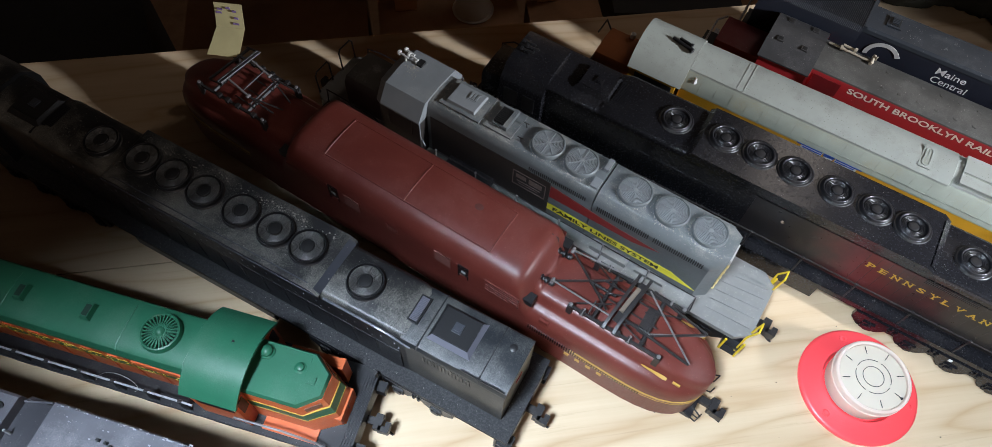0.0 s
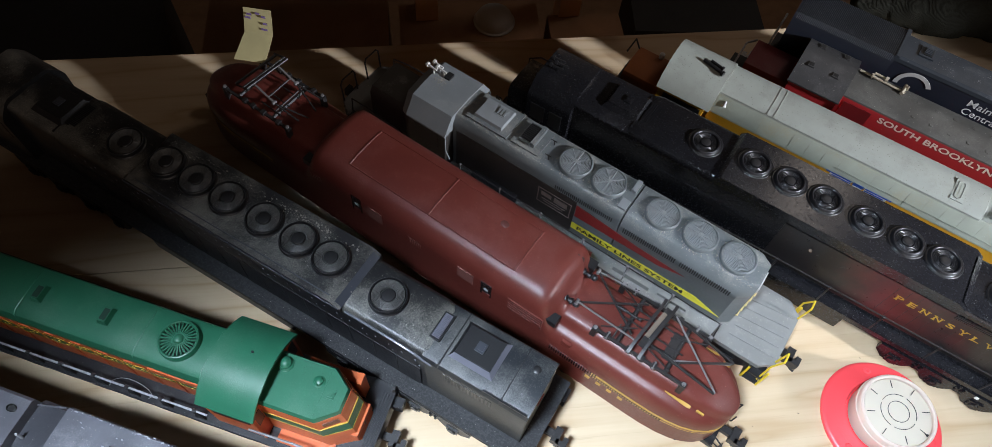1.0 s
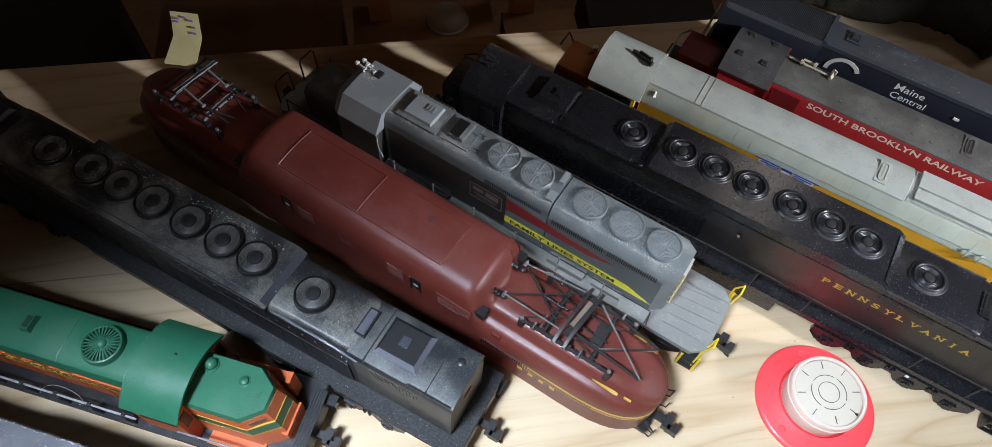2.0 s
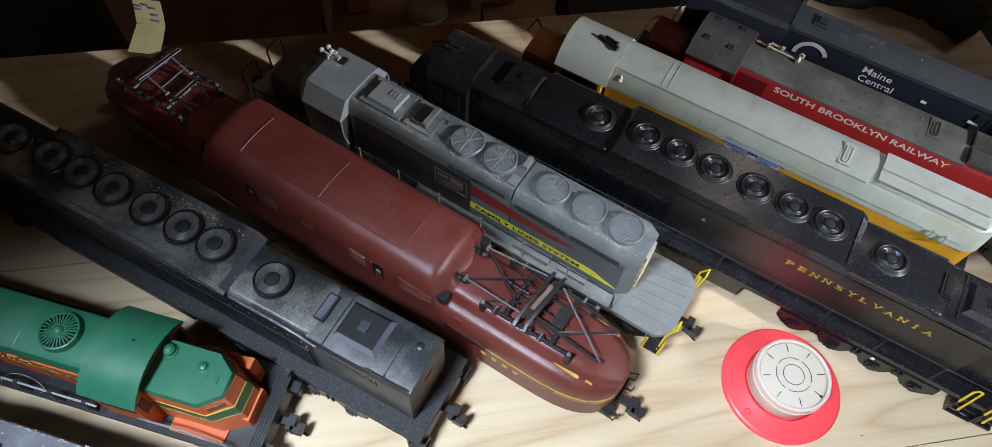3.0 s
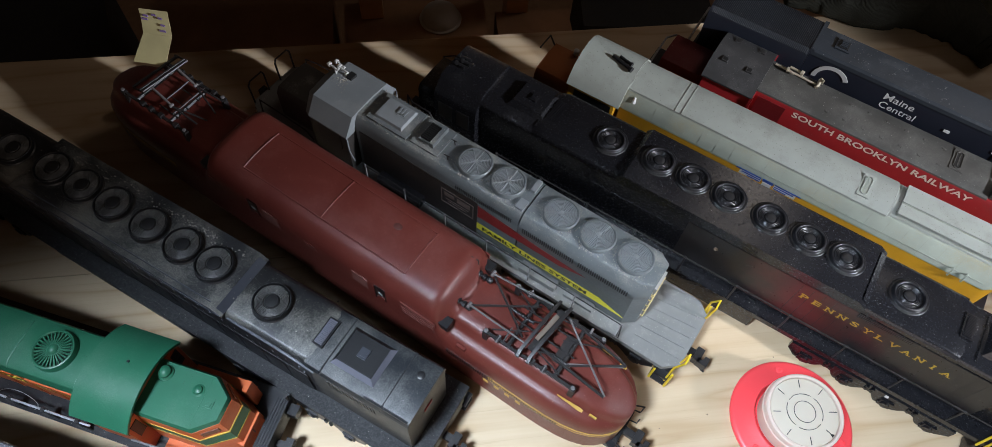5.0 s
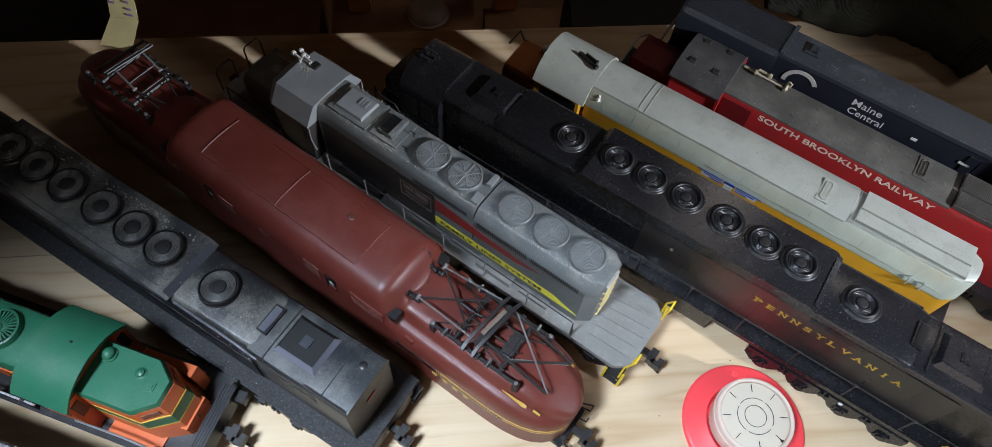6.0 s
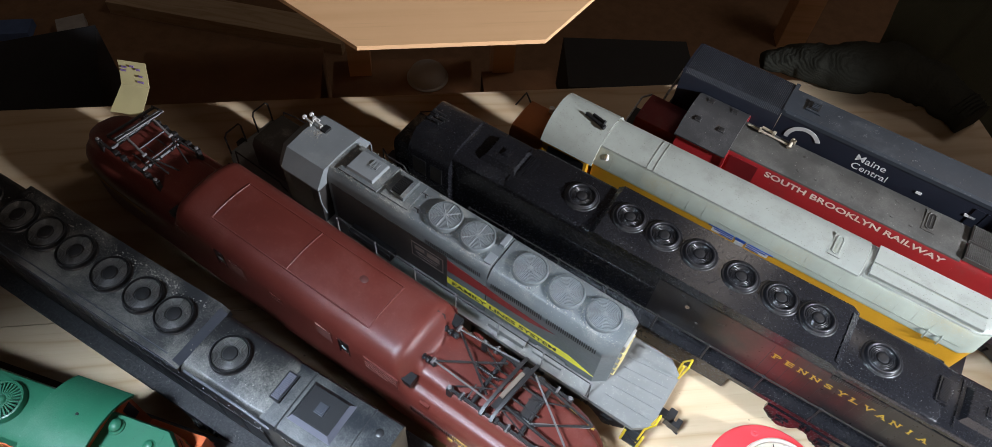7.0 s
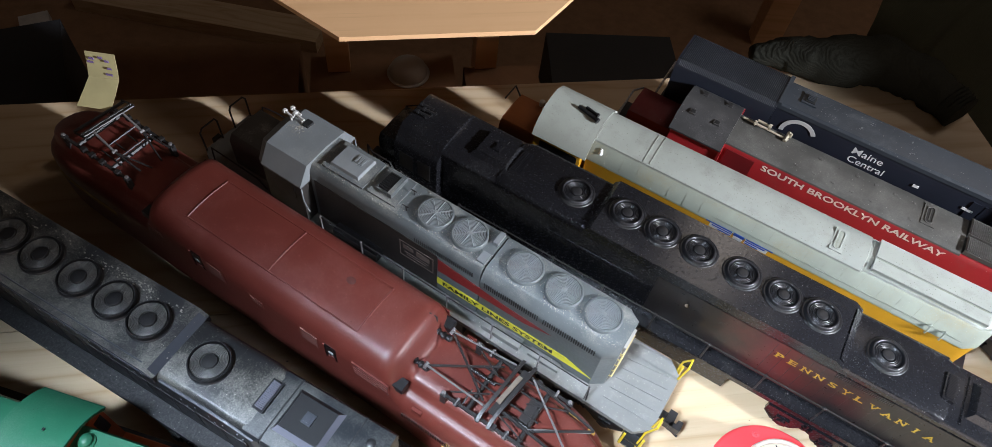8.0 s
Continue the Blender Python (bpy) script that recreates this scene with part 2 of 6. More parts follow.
def milky(name, color, share):
    """Cloudy plastic that lets part of the light through."""
    m, nt, bsdf = nodes(name)
    bsdf.inputs["Base Color"].default_value = (*color, 1)
    bsdf.inputs["Roughness"].default_value = 0.22
    thin = nt.nodes.new("ShaderNodeBsdfTranslucent")
    thin.inputs["Color"].default_value = (*color, 1)
    both = nt.nodes.new("ShaderNodeMixShader")
    both.inputs[0].default_value = share
    nt.links.new(bsdf.outputs[0], both.inputs[1])
    nt.links.new(thin.outputs[0], both.inputs[2])
    nt.links.new(both.outputs[0], nt.nodes["Material Output"].inputs["Surface"])
    nt.links.new(mix(nt, noise_at(nt, 60, 3), tuple(c * 0.93 for c in color), color), bsdf.inputs["Base Color"])
    return m


BUBBLE_LIQUID = milky("milky_dial_plastic", (0.82, 0.76, 0.63), 0.35)
RIM_PLASTIC = milky("cloudy_rim_plastic", (0.92, 0.82, 0.74), 0.5)


def maroon_patch_side():
    """Speckled black side paint that turns to maroon in a long patch."""
    m, nt, bsdf = nodes("black_paint_with_maroon_patch")
    tc = nt.nodes.new("ShaderNodeTexCoord")
    sep = nt.nodes.new("ShaderNodeSeparateXYZ")
    nt.links.new(tc.outputs["Object"], sep.inputs[0])
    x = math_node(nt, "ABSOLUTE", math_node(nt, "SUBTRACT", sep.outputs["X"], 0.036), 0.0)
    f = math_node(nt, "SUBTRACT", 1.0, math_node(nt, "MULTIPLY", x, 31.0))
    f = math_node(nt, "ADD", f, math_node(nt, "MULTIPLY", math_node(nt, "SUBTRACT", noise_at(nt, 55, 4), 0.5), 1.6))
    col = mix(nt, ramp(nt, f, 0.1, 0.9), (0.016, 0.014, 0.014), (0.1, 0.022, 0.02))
    col = mix(nt, math_node(nt, "MULTIPLY", math_node(nt, "MAXIMUM", specks(nt, 1100, 0.25, 0.5), ramp(nt, noise_at(nt, 240, 5, 0.75), 0.62, 0.8)), 0.4), col, (0.2, 0.185, 0.175))
    nt.links.new(col, bsdf.inputs["Base Color"])
    nt.links.new(math_node(nt, "ADD", math_node(nt, "MULTIPLY", noise_at(nt, 500, 3), 0.25), 0.2), bsdf.inputs["Roughness"])
    return m


MAROON_PATCH_SIDE = maroon_patch_side()

# ---- building helpers; all sizes in millimetres ----


def part(name, bm, material, parent, label="", bevel=0.0, segments=1, smooth=35.0):
    """Links a bmesh, built in millimetres, as one mesh under its thing."""
    if bevel:
        edges = [e for e in bm.edges if len(e.link_faces) == 2 and e.calc_face_angle(0) > radians(28)]
        bmesh.ops.bevel(bm, geom=edges, offset=bevel, segments=segments, affect="EDGES", clamp_overlap=True)
    bmesh.ops.scale(bm, vec=(0.001, 0.001, 0.001), verts=bm.verts)
    bmesh.ops.recalc_face_normals(bm, faces=bm.faces)
    me = bpy.data.meshes.new(name)
    bm.to_mesh(me)
    bm.free()
    me.materials.append(material)
    me.shade_smooth()
    me.set_sharp_from_angle(angle=radians(smooth))
    ob = new(name, me)
    ob.parent = parent
    if label:
        ob["label"] = label
    return ob


def thing(name, x, y, turn, label, category, group="", z=0.0):
    ob = new(name)
    ob.empty_display_size = 0.01
    ob.matrix_basis = pose(x / 1000, y / 1000, z / 1000, 0, 0, turn)
    return tagged(ob, label, category, group)


def at(ob, x, y, z=0.0, turn=0.0):
    ob.matrix_basis = pose(x / 1000, y / 1000, z / 1000, 0, 0, turn)
    return ob


def again(ob, x, y, z=0.0, turn=0.0):
    """One more of a part, with its own pieces."""
    return copy_thing(ob, pose(x / 1000, y / 1000, z / 1000, 0, 0, turn))


def fresh():
    return bmesh.new()


def box(bm, x0, x1, y0, y1, z0, z1, taper=0.0):
    vs = []
    for z, k in ((z0, 0.0), (z1, taper)):
        vs += [bm.verts.new(p) for p in ((x0 + k, y0 + k, z), (x1 - k, y0 + k, z), (x1 - k, y1 - k, z), (x0 + k, y1 - k, z))]
    for f in ((0, 3, 2, 1), (4, 5, 6, 7), (0, 1, 5, 4), (1, 2, 6, 5), (2, 3, 7, 6), (3, 0, 4, 7)):
        bm.faces.new([vs[i] for i in f])
    return bm


def loft(bm, sections, cap=True, close=True):
    """Skins a row of sections, each a list of points of the same length."""
    rings = [[bm.verts.new(p) for p in s] for s in sections]
    n = len(rings[0])
    for a, b in zip(rings, rings[1:]):
        for i in range(n if close else n - 1):
            j = (i + 1) % n
            bm.faces.new((a[i], a[j], b[j], b[i]))
    if cap:
        bm.faces.new(rings[0][::-1])
        bm.faces.new(rings[-1])
    return bm


def prism(bm, profile, x0, x1):
    """Runs a profile of (y, z) along x."""
    return loft(bm, [[(x, y, z) for y, z in profile] for x in (x0, x1)])


def slab(bm, outline, z0, z1):
    """Runs an outline of (x, y) up z."""
    return loft(bm, [[(x, y, z) for x, y in outline] for z in (z0, z1)])


def mirrored(half):
    """A closed profile from its right half, given from the bottom to the top."""
    return [(y, z) for y, z in half] + [(-y, z) for y, z in reversed(half) if y > 0.001]


def lathe(bm, rings, seg=24, cx=0.0, cy=0.0, flat=1.0, cap=True):
    """Turns rings of (radius, z) round an upright axis; a radius of 0 closes it."""
    rows = []
    for r, z in rings:
        rows.append([bm.verts.new((cx + r * math.cos(2 * math.pi * i / seg), cy + flat * r * math.sin(2 * math.pi * i / seg), z)) for i in range(seg)] if r > 0 else [bm.verts.new((cx, cy, z))])
    for a, b in zip(rows, rows[1:]):
        for i in range(seg):
            j = (i + 1) % seg
            if len(a) == 1:
                bm.faces.new((a[0], b[i], b[j]))
            elif len(b) == 1:
                bm.faces.new((a[i], a[j], b[0]))
            else:
                bm.faces.new((a[i], a[j], b[j], b[i]))
    for r in (rows[0], rows[-1]):
        if cap and len(r) > 1:
            bm.faces.new(r)
    return bm


def rod(bm, a, b, r, seg=6):
    a, b = Vector(a), Vector(b)
    d = b - a
    q = d.to_track_quat("Z", "Y")
    loft(bm, [[p + q @ Vector((r * math.cos(2 * math.pi * i / seg), r * math.sin(2 * math.pi * i / seg), 0)) for i in range(seg)] for p in (a, b)])
    return bm


def rods(name, lines, r, material, parent, label=""):
    """Straight bars, each a part of its own."""
    for a, b in lines:
        part(name, rod(fresh(), a, b, r), material, parent, label)


def bent(bm, points, r, seg=6):
    """A bent wire as one unbroken tube."""
    pts = [Vector(p) for p in points]
    rings = []
    for k, p in enumerate(pts):
        d = ((pts[k] - pts[k - 1]).normalized() if k else Vector()) + ((pts[k + 1] - pts[k]).normalized() if k + 1 < len(pts) else Vector())
        q = d.to_track_quat("Z", "Y")
        rings.append([p + q @ Vector((r * math.cos(2 * math.pi * i / seg), r * math.sin(2 * math.pi * i / seg), 0)) for i in range(seg)])
    # turn each ring to meet the one before it
    for k in range(1, len(rings)):
        best = min(range(seg), key=lambda o: sum((rings[k][(i + o) % seg] - rings[k - 1][i] - (pts[k] - pts[k - 1])).length for i in range(seg)))
        rings[k] = rings[k][best:] + rings[k][:best]
    return loft(bm, rings)


def letters(body, width, height, bold=0.02):
    """The letters as a bmesh of the given width and height, lying in the x-z plane and facing -y."""
    cu = bpy.data.curves.new("letters", "FONT")
    cu.body, cu.extrude, cu.offset, cu.resolution_u = body, 0.03, bold, 3
    ob = new("letters", cu)
    me = bpy.data.meshes.new_from_object(ob.evaluated_get(bpy.context.evaluated_depsgraph_get()))
    bm = bmesh.new()
    bm.from_mesh(me)
    bpy.data.objects.remove(ob)
    bpy.data.curves.remove(cu)
    bpy.data.meshes.remove(me)
    xs, ys = [v.co.x for v in bm.verts], [v.co.y for v in bm.verts]
    x0, y0, kx, ky = min(xs), min(ys), width / (max(xs) - min(xs)), height / (max(ys) - min(ys))
    for v in bm.verts:
        v.co = ((v.co.x - x0) * kx, -v.co.z * 1.2, (v.co.y - y0) * ky)
    return bm


def shift(bm, x, y, z):
    bmesh.ops.translate(bm, vec=(x, y, z), verts=bm.verts)
    return bm


def arc_profile(half_width, z_edge, z_top, thick, n=10):
    """A thin vault across y."""
    rise = z_top - z_edge
    R = (half_width ** 2 + rise ** 2) / (2 * rise)
    a = math.asin(min(1.0, half_width / R))
    out = [(R * math.sin(-a + 2 * a * i / n), z_top - R + R * math.cos(-a + 2 * a * i / n)) for i in range(n + 1)]
    inn = [((R - thick) * math.sin(a - 2 * a * i / n), z_top - R + (R - thick) * math.cos(a - 2 * a * i / n)) for i in range(n + 1)]
    return out + inn


# ---- pieces that several models share ----


def coupler(parent, x, side, z=9.0, y=0.0, material=None):
    """A knuckle coupler with its hanging trip pin."""
    bm = fresh()
    box(bm, min(x, x + side * 6), max(x, x + side * 6), y - 1.5, y + 1.5, z - 1.3, z + 1.3)
    box(bm, x + side * 6 - 1.6, x + side * 6 + 1.6, y - 3.2, y + 3.2, z - 2.2, z + 2.2)
    box(bm, x + side * 8.6 - 2.2, x + side * 8.6 + 2.2, y - 3.6, y - 1.4, z - 2.2, z + 2.2)
    box(bm, x + side * 10 - 1.1, x + side * 10 + 1.1, y - 3.2, y + 0.8, z - 2.0, z + 2.0)
    c = part("coupler", bm, material or DARK_STEEL, parent, "black knuckle coupler", 0.4)
    bm = fresh()
    bent(bm, [(x + side * 7, y, z + 1.5), (x + side * 7.2, y, z - 4), (x + side * 8.4, y - 0.6, z - 6.4), (x + side * 10.6, y - 1.2, z - 7.4), (x + side * 12.0, y - 1.6, z - 7.0)], 0.55)
    part("trip_pin", bm, DARK_STEEL, c)
    return c


def truck(parent, x, axles, pitch, y=17.0, material=None):
    """A bogie with its side frames, journals and wheels."""
    mat = material or BLACK_SIDE
    length = pitch * (axles - 1) + 16
    bm = fresh()
    for s in (-1, 1):
        pts = []
        for i in range(axles):
            c = -pitch * (axles - 1) / 2 + i * pitch
            pts += [(c - 5.5, 5.5), (c - 4, 3.8), (c + 4, 3.8), (c + 5.5, 5.5)]
            if i < axles - 1:
                pts += [(c + pitch / 2 - 2, 8.2), (c + pitch / 2 + 2, 8.2)]
        prof = [(-length / 2, 13), (-length / 2, 8)] + pts + [(length / 2, 8), (length / 2, 13)]
        loft(bm, [[(px, s * (y - 2.2), pz) for px, pz in prof], [(px, s * y, pz) for px, pz in prof]])
    box(bm, -length / 2 + 2, length / 2 - 2, -9, 9, 9, 14)
    t = at(part("truck", bm, mat, parent, bevel=0.3), x, 0)
    bm = fresh()
    rodlen = y + 1.4
    rod(bm, (0, -rodlen, 6.3), (0, rodlen, 6.3), 1.9, 10)
    box(bm, -2.6, 2.6, -rodlen + 0.6, -y + 1.0, 4.2, 9.2)
    box(bm, -2.6, 2.6, y - 1.0, rodlen - 0.6, 4.2, 9.2)
    j = part("journal", bm, mat, t, bevel=0.3)
    bm = fresh()
    for s in (-1, 1):
        rod(bm, (0, s * 7.2, 5.9), (0, s * 9.6, 5.9), 5.9, 20)
        rod(bm, (0, s * 7.2, 5.9), (0, s * 7.8, 5.9), 6.6, 20)
    rod(bm, (0, -8, 5.9), (0, 8, 5.9), 1.2, 8)
    shift(bm, 0, 0, 0.75)
    w = part("wheelset", bm, WHEEL, t)
    bm = fresh()
    for i in range(6):
        rod(bm, (-1.2 + (i % 2) * 2.4, -y - 0.4, 9.5 + 0.0 * i), (-1.2 + (i % 2) * 2.4, -y - 0.4, 12.6), 0.7, 6)
    sp = part("spring", bm, mat, t)
    for i in range(axles):
        px = -pitch * (axles - 1) / 2 + i * pitch
        for o in (j, w):
            if i == 0:
                at(o, px, 0)
            else:
                again(o, px, 0)
        if i < axles - 1:
            if i == 0:
                at(sp, px + pitch / 2, 0, 0)
            else:
                again(sp, px + pitch / 2, 0, 0)
    return t


def handrail(parent, posts, y, z0, z1, r=0.45, material=None, post_material=None):
    """A wire rail on stanchions along one side."""
    bm = fresh()
    bent(bm, [(posts[0] - 1, y, z0)] + [(x, y, z1) for x in posts] + [(posts[-1] + 1, y, z0)], r)
    part("handrail", bm, material or DARK_STEEL, parent)
    bm = fresh()
    rod(bm, (0, 0, z0 - 1.5), (0, 0, z1 + 0.6), r * 1.25)
    lathe(bm, [(0, z1 - 0.7), (r * 2, z1 - 0.4), (r * 2, z1 + 0.4), (0, z1 + 0.8)], 8)
    s = part("stanchion", bm, post_material or material or DARK_STEEL, parent)
    for i, x in enumerate(posts):
        at(s, x, y) if i == 0 else again(s, x, y)


def ring_fan(parent, places, z0, z1, r, housing, grille, hub):
    """A round roof fan: a lipped ring, a ribbed dish and a hub cap."""
    bm = fresh()
    lathe(bm, [(r + 0.5, z0 - 0.5), (r + 0.5, z0 + 0.2), (r, z0 + 0.7), (r, z1 - 0.25), (r - 0.2, z1), (r - 0.5, z1), (r - 0.7, z1 - 0.4), (r - 0.7, z0), (0, z0)], 40)
    a = part("fan", bm, housing, parent)
    bm = fresh()
    rings = [(r - 0.72, z1 - 1.0), (r - 0.95, z1 - 1.0)]
    q = r - 1.0
    while q > r * 0.44:
        rings += [(q, z1 - 0.46), (q - 0.1, z1 - 0.28), (q - 0.2, z1 - 0.25), (q - 0.3, z1 - 0.3), (q - 0.38, z1 - 0.48)]
        q -= 0.46
    rings += [(q, z1 - 1.0), (q - 0.3, z1 - 1.2), (0, z1 - 1.2)]
    lathe(bm, rings, 44)
    part("fan_grille", bm, grille, a, smooth=60)
    bm = fresh()
    lathe(bm, [(r * 0.38, z1 - 1.3), (r * 0.38, z1 - 0.5), (r * 0.34, z1 - 0.2), (r * 0.15, z1 - 0.05), (0, z1 - 0.05)], 20)
    part("fan_hub", bm, hub, a)
    for i, (x, y, z) in enumerate(places):
        at(a, x, y, z) if i == 0 else again(a, x, y, z)


def spoke_fan(parent, places, z0, z1, r, spokes, housing, grille, dark_well, spoke=0.24):
    """A round roof fan under a flat guard of rings and spokes."""
    bm = fresh()
    lathe(bm, [(r + 0.2, z0 - 0.5), (r + 0.2, z0 + 0.3), (r, z0 + 0.6), (r, z1 - 0.35), (r - 0.35, z1), (r - 0.8, z1), (r - 0.9, z1 - 0.5), (r - 0.9, z0), (0, z0)], 36)
    a = part("fan", bm, housing, parent)
    bm = fresh()
    lathe(bm, [(r - 0.85, z1 - 0.9), (r - 0.9, z1 - 0.75), (0, z1 - 0.75)], 36)
    part("fan_well", bm, dark_well, a)
    q = r - 1.15
    while q > 1.2:
        ring = lathe(fresh(), [(q, z1 - 0.7), (q, z1 - 0.25), (q - 0.34, z1 - 0.25), (q - 0.34, z1 - 0.7)], 36, cap=False)
        part("guard_ring", ring, grille, a)
        q -= 0.6
    part("guard_boss", lathe(fresh(), [(1.0, z1 - 0.7), (1.0, z1 - 0.15), (0, z1 - 0.05)], 16, cap=False), grille, a)
    sp = part("spoke", rod(fresh(), (0.6, 0, z1 - 0.28), (r - 0.8, 0, z1 - 0.28), spoke, 4), grille, a)
    for k in range(1, spokes):
        again(sp, 0, 0, 0, 360 * k / spokes)
    for i, (x, y, z) in enumerate(places):
        at(a, x, y, z) if i == 0 else again(a, x, y, z)


def flanged_fan(parent, places, z0, z1, r, mat, hub):
    """A low round fan: a wide flange, a narrower stepped ring and a hub."""
    bm = fresh()
    lathe(bm, [(r + 0.3, z0 - 0.5), (r + 0.3, z0 + 0.25), (r, z0 + 0.5), (r - 0.25, z0 + 0.6), (r - 0.5, z0 + 0.45), (r - 0.8, z0 + 0.5), (r - 1.0, z0 + 0.9), (r - 1.2, z1 - 0.4), (r - 1.4, z1 - 0.1), (r - 1.7, z1), (r - 2.0, z1 - 0.05), (r - 2.25, z1 - 0.3), (r - 2.4, z1 - 0.8), (r - 2.5, z0 + 0.4), (0, z0 + 0.4)], 48)
    a = part("fan", bm, mat, parent, smooth=60)
    bm = fresh()
    rings, q = [(r - 2.5, z1 - 1.2)], r - 2.6
    while q > r * 0.36:
        rings += [(q, z1 - 0.92), (q - 0.1, z1 - 0.7), (q - 0.24, z1 - 0.6), (q - 0.38, z1 - 0.7), (q - 0.48, z1 - 0.92)]
        q -= 0.62
    lathe(bm, rings + [(q, z1 - 1.2), (0, z1 - 1.2)], 48)
    part("fan_grille", bm, mat, a, smooth=75)
    bm = fresh()
    lathe(bm, [(r * 0.3, z1 - 1.3), (r * 0.3, z1 - 0.6), (r * 0.26, z1 - 0.45), (r * 0.12, z1 - 0.4), (0, z1 - 0.4)], 24)
    part("fan_hub", bm, hub, a)
    for i, (x, y, z) in enumerate(places):
        at(a, x, y, z) if i == 0 else again(a, x, y, z)


def slats(parent, name, x0, x1, y0, y1, z, n, frame_mat, slat_mat, height=1.2, along="x"):
    """A framed vent with raised slats."""
    bm = fresh()
    box(bm, x0, x1, y0, y1, z - 1, z + 0.35)
    v = part(name, bm, frame_mat, parent, bevel=0.15)
    w = (y1 - y0 - 1.2) / n if along == "x" else (x1 - x0 - 1.2) / n
    bm = fresh()
    if along == "x":
        box(bm, x0 + 0.7, x1 - 0.7, -w * 0.32, w * 0.32, z + 0.2, z + height)
    else:
        box(bm, -w * 0.32, w * 0.32, y0 + 0.7, y1 - 0.7, z + 0.2, z + height)
    s = part("slat", bm, slat_mat, v)
    for i in range(n):
        p = (0, y0 + 0.6 + w * (i + 0.5)) if along == "x" else (x0 + 0.6 + w * (i + 0.5), 0)
        at(s, *p) if i == 0 else again(s, *p)
    return v



def oval_hatch(parent, cx, cy, z, r, straight, plate, rim, well, tilt=0.0):
    """A low roof plate with a raised oval rim round a well."""
    def ring(k, zz):
        out = []
        for i in range(20):
            a = 2 * math.pi * (i + 0.5) / 20
            out.append((cx + r * k * math.cos(a), cy + (straight if math.sin(a) > 0 else -straight) + r * k * math.sin(a), zz))
        return out

    base = box(fresh(), cx - r * 1.75, cx + r * 1.75, cy - straight - r * 1.7, cy + straight + r * 1.7, z - 1.2, z + 0.18)
    h = part("roof_hatch", base, plate, parent, bevel=0.15)
    h.matrix_basis = pose(0, cy / 1000, z / 1000, tilt) @ pose(0, -cy / 1000, -z / 1000)
    part("hatch_rim", loft(fresh(), [ring(1.15, z), ring(1.05, z + 0.5), ring(0.8, z + 0.5), ring(0.72, z + 0.1)], cap=False), rim, h)
    part("hatch_well", loft(fresh(), [ring(0.74, z), ring(0.74, z + 0.3)]), well, h)
    part("hatch_bar", box(fresh(), cx - 0.22, cx + 0.22, cy - straight, cy + straight, z, z + 0.42), rim, h)
    return h


# ---- the setting ----
TABLE_TURN = 10.5


def structure(name, bm, material, label, category, bevel=0.0):
    return tagged(part(name, bm, material, None, "", bevel), label, category, "", "structure")


table = new("table")
table.matrix_basis = pose(-0.052, 0.3635, 0, 0, 0, TABLE_TURN)
tagged(table, "pale knotty pine plank table top", "table", "", "structure")
for a, b in ((-132.0, 0.0), (-264.4, -132.4), (-396.8, -264.8)):
    bm = fresh()
    box(bm, -560, 375, a, b, -20, 0)
    part("plank", bm, PINE, table, bevel=0.7, segments=2)
for x in (-520, 320):
    for y in (-380, -60):
        part("leg", box(fresh(), x, x + 40, y, y + 40, -740, -20), PINE, table, bevel=1)

room = (("floor", (-1500, 1500, -1300, 1700, -760, -740)), ("ceiling", (-1500, 1500, -1300, 1700, 1600, 1620)), ("wall_north", (-1500, 1500, 1700, 1720, -760, 1620)),
        ("wall_south", (-1500, 1500, -1320, -1300, -760, 1620)), ("wall_east", (1500, 1520, -1300, 1700, -760, 1620)), ("wall_west", (-1520, -1500, -1300, 1700, -760, 1620)))
for name, size in room:
    structure(name, box(fresh(), *size), CARD if name == "floor" else WALLPAINT, "dim brown %s of the room" % name.split("_")[0], name.split("_")[0])

# ---- the models ----
ROW = "model locomotives in a row"


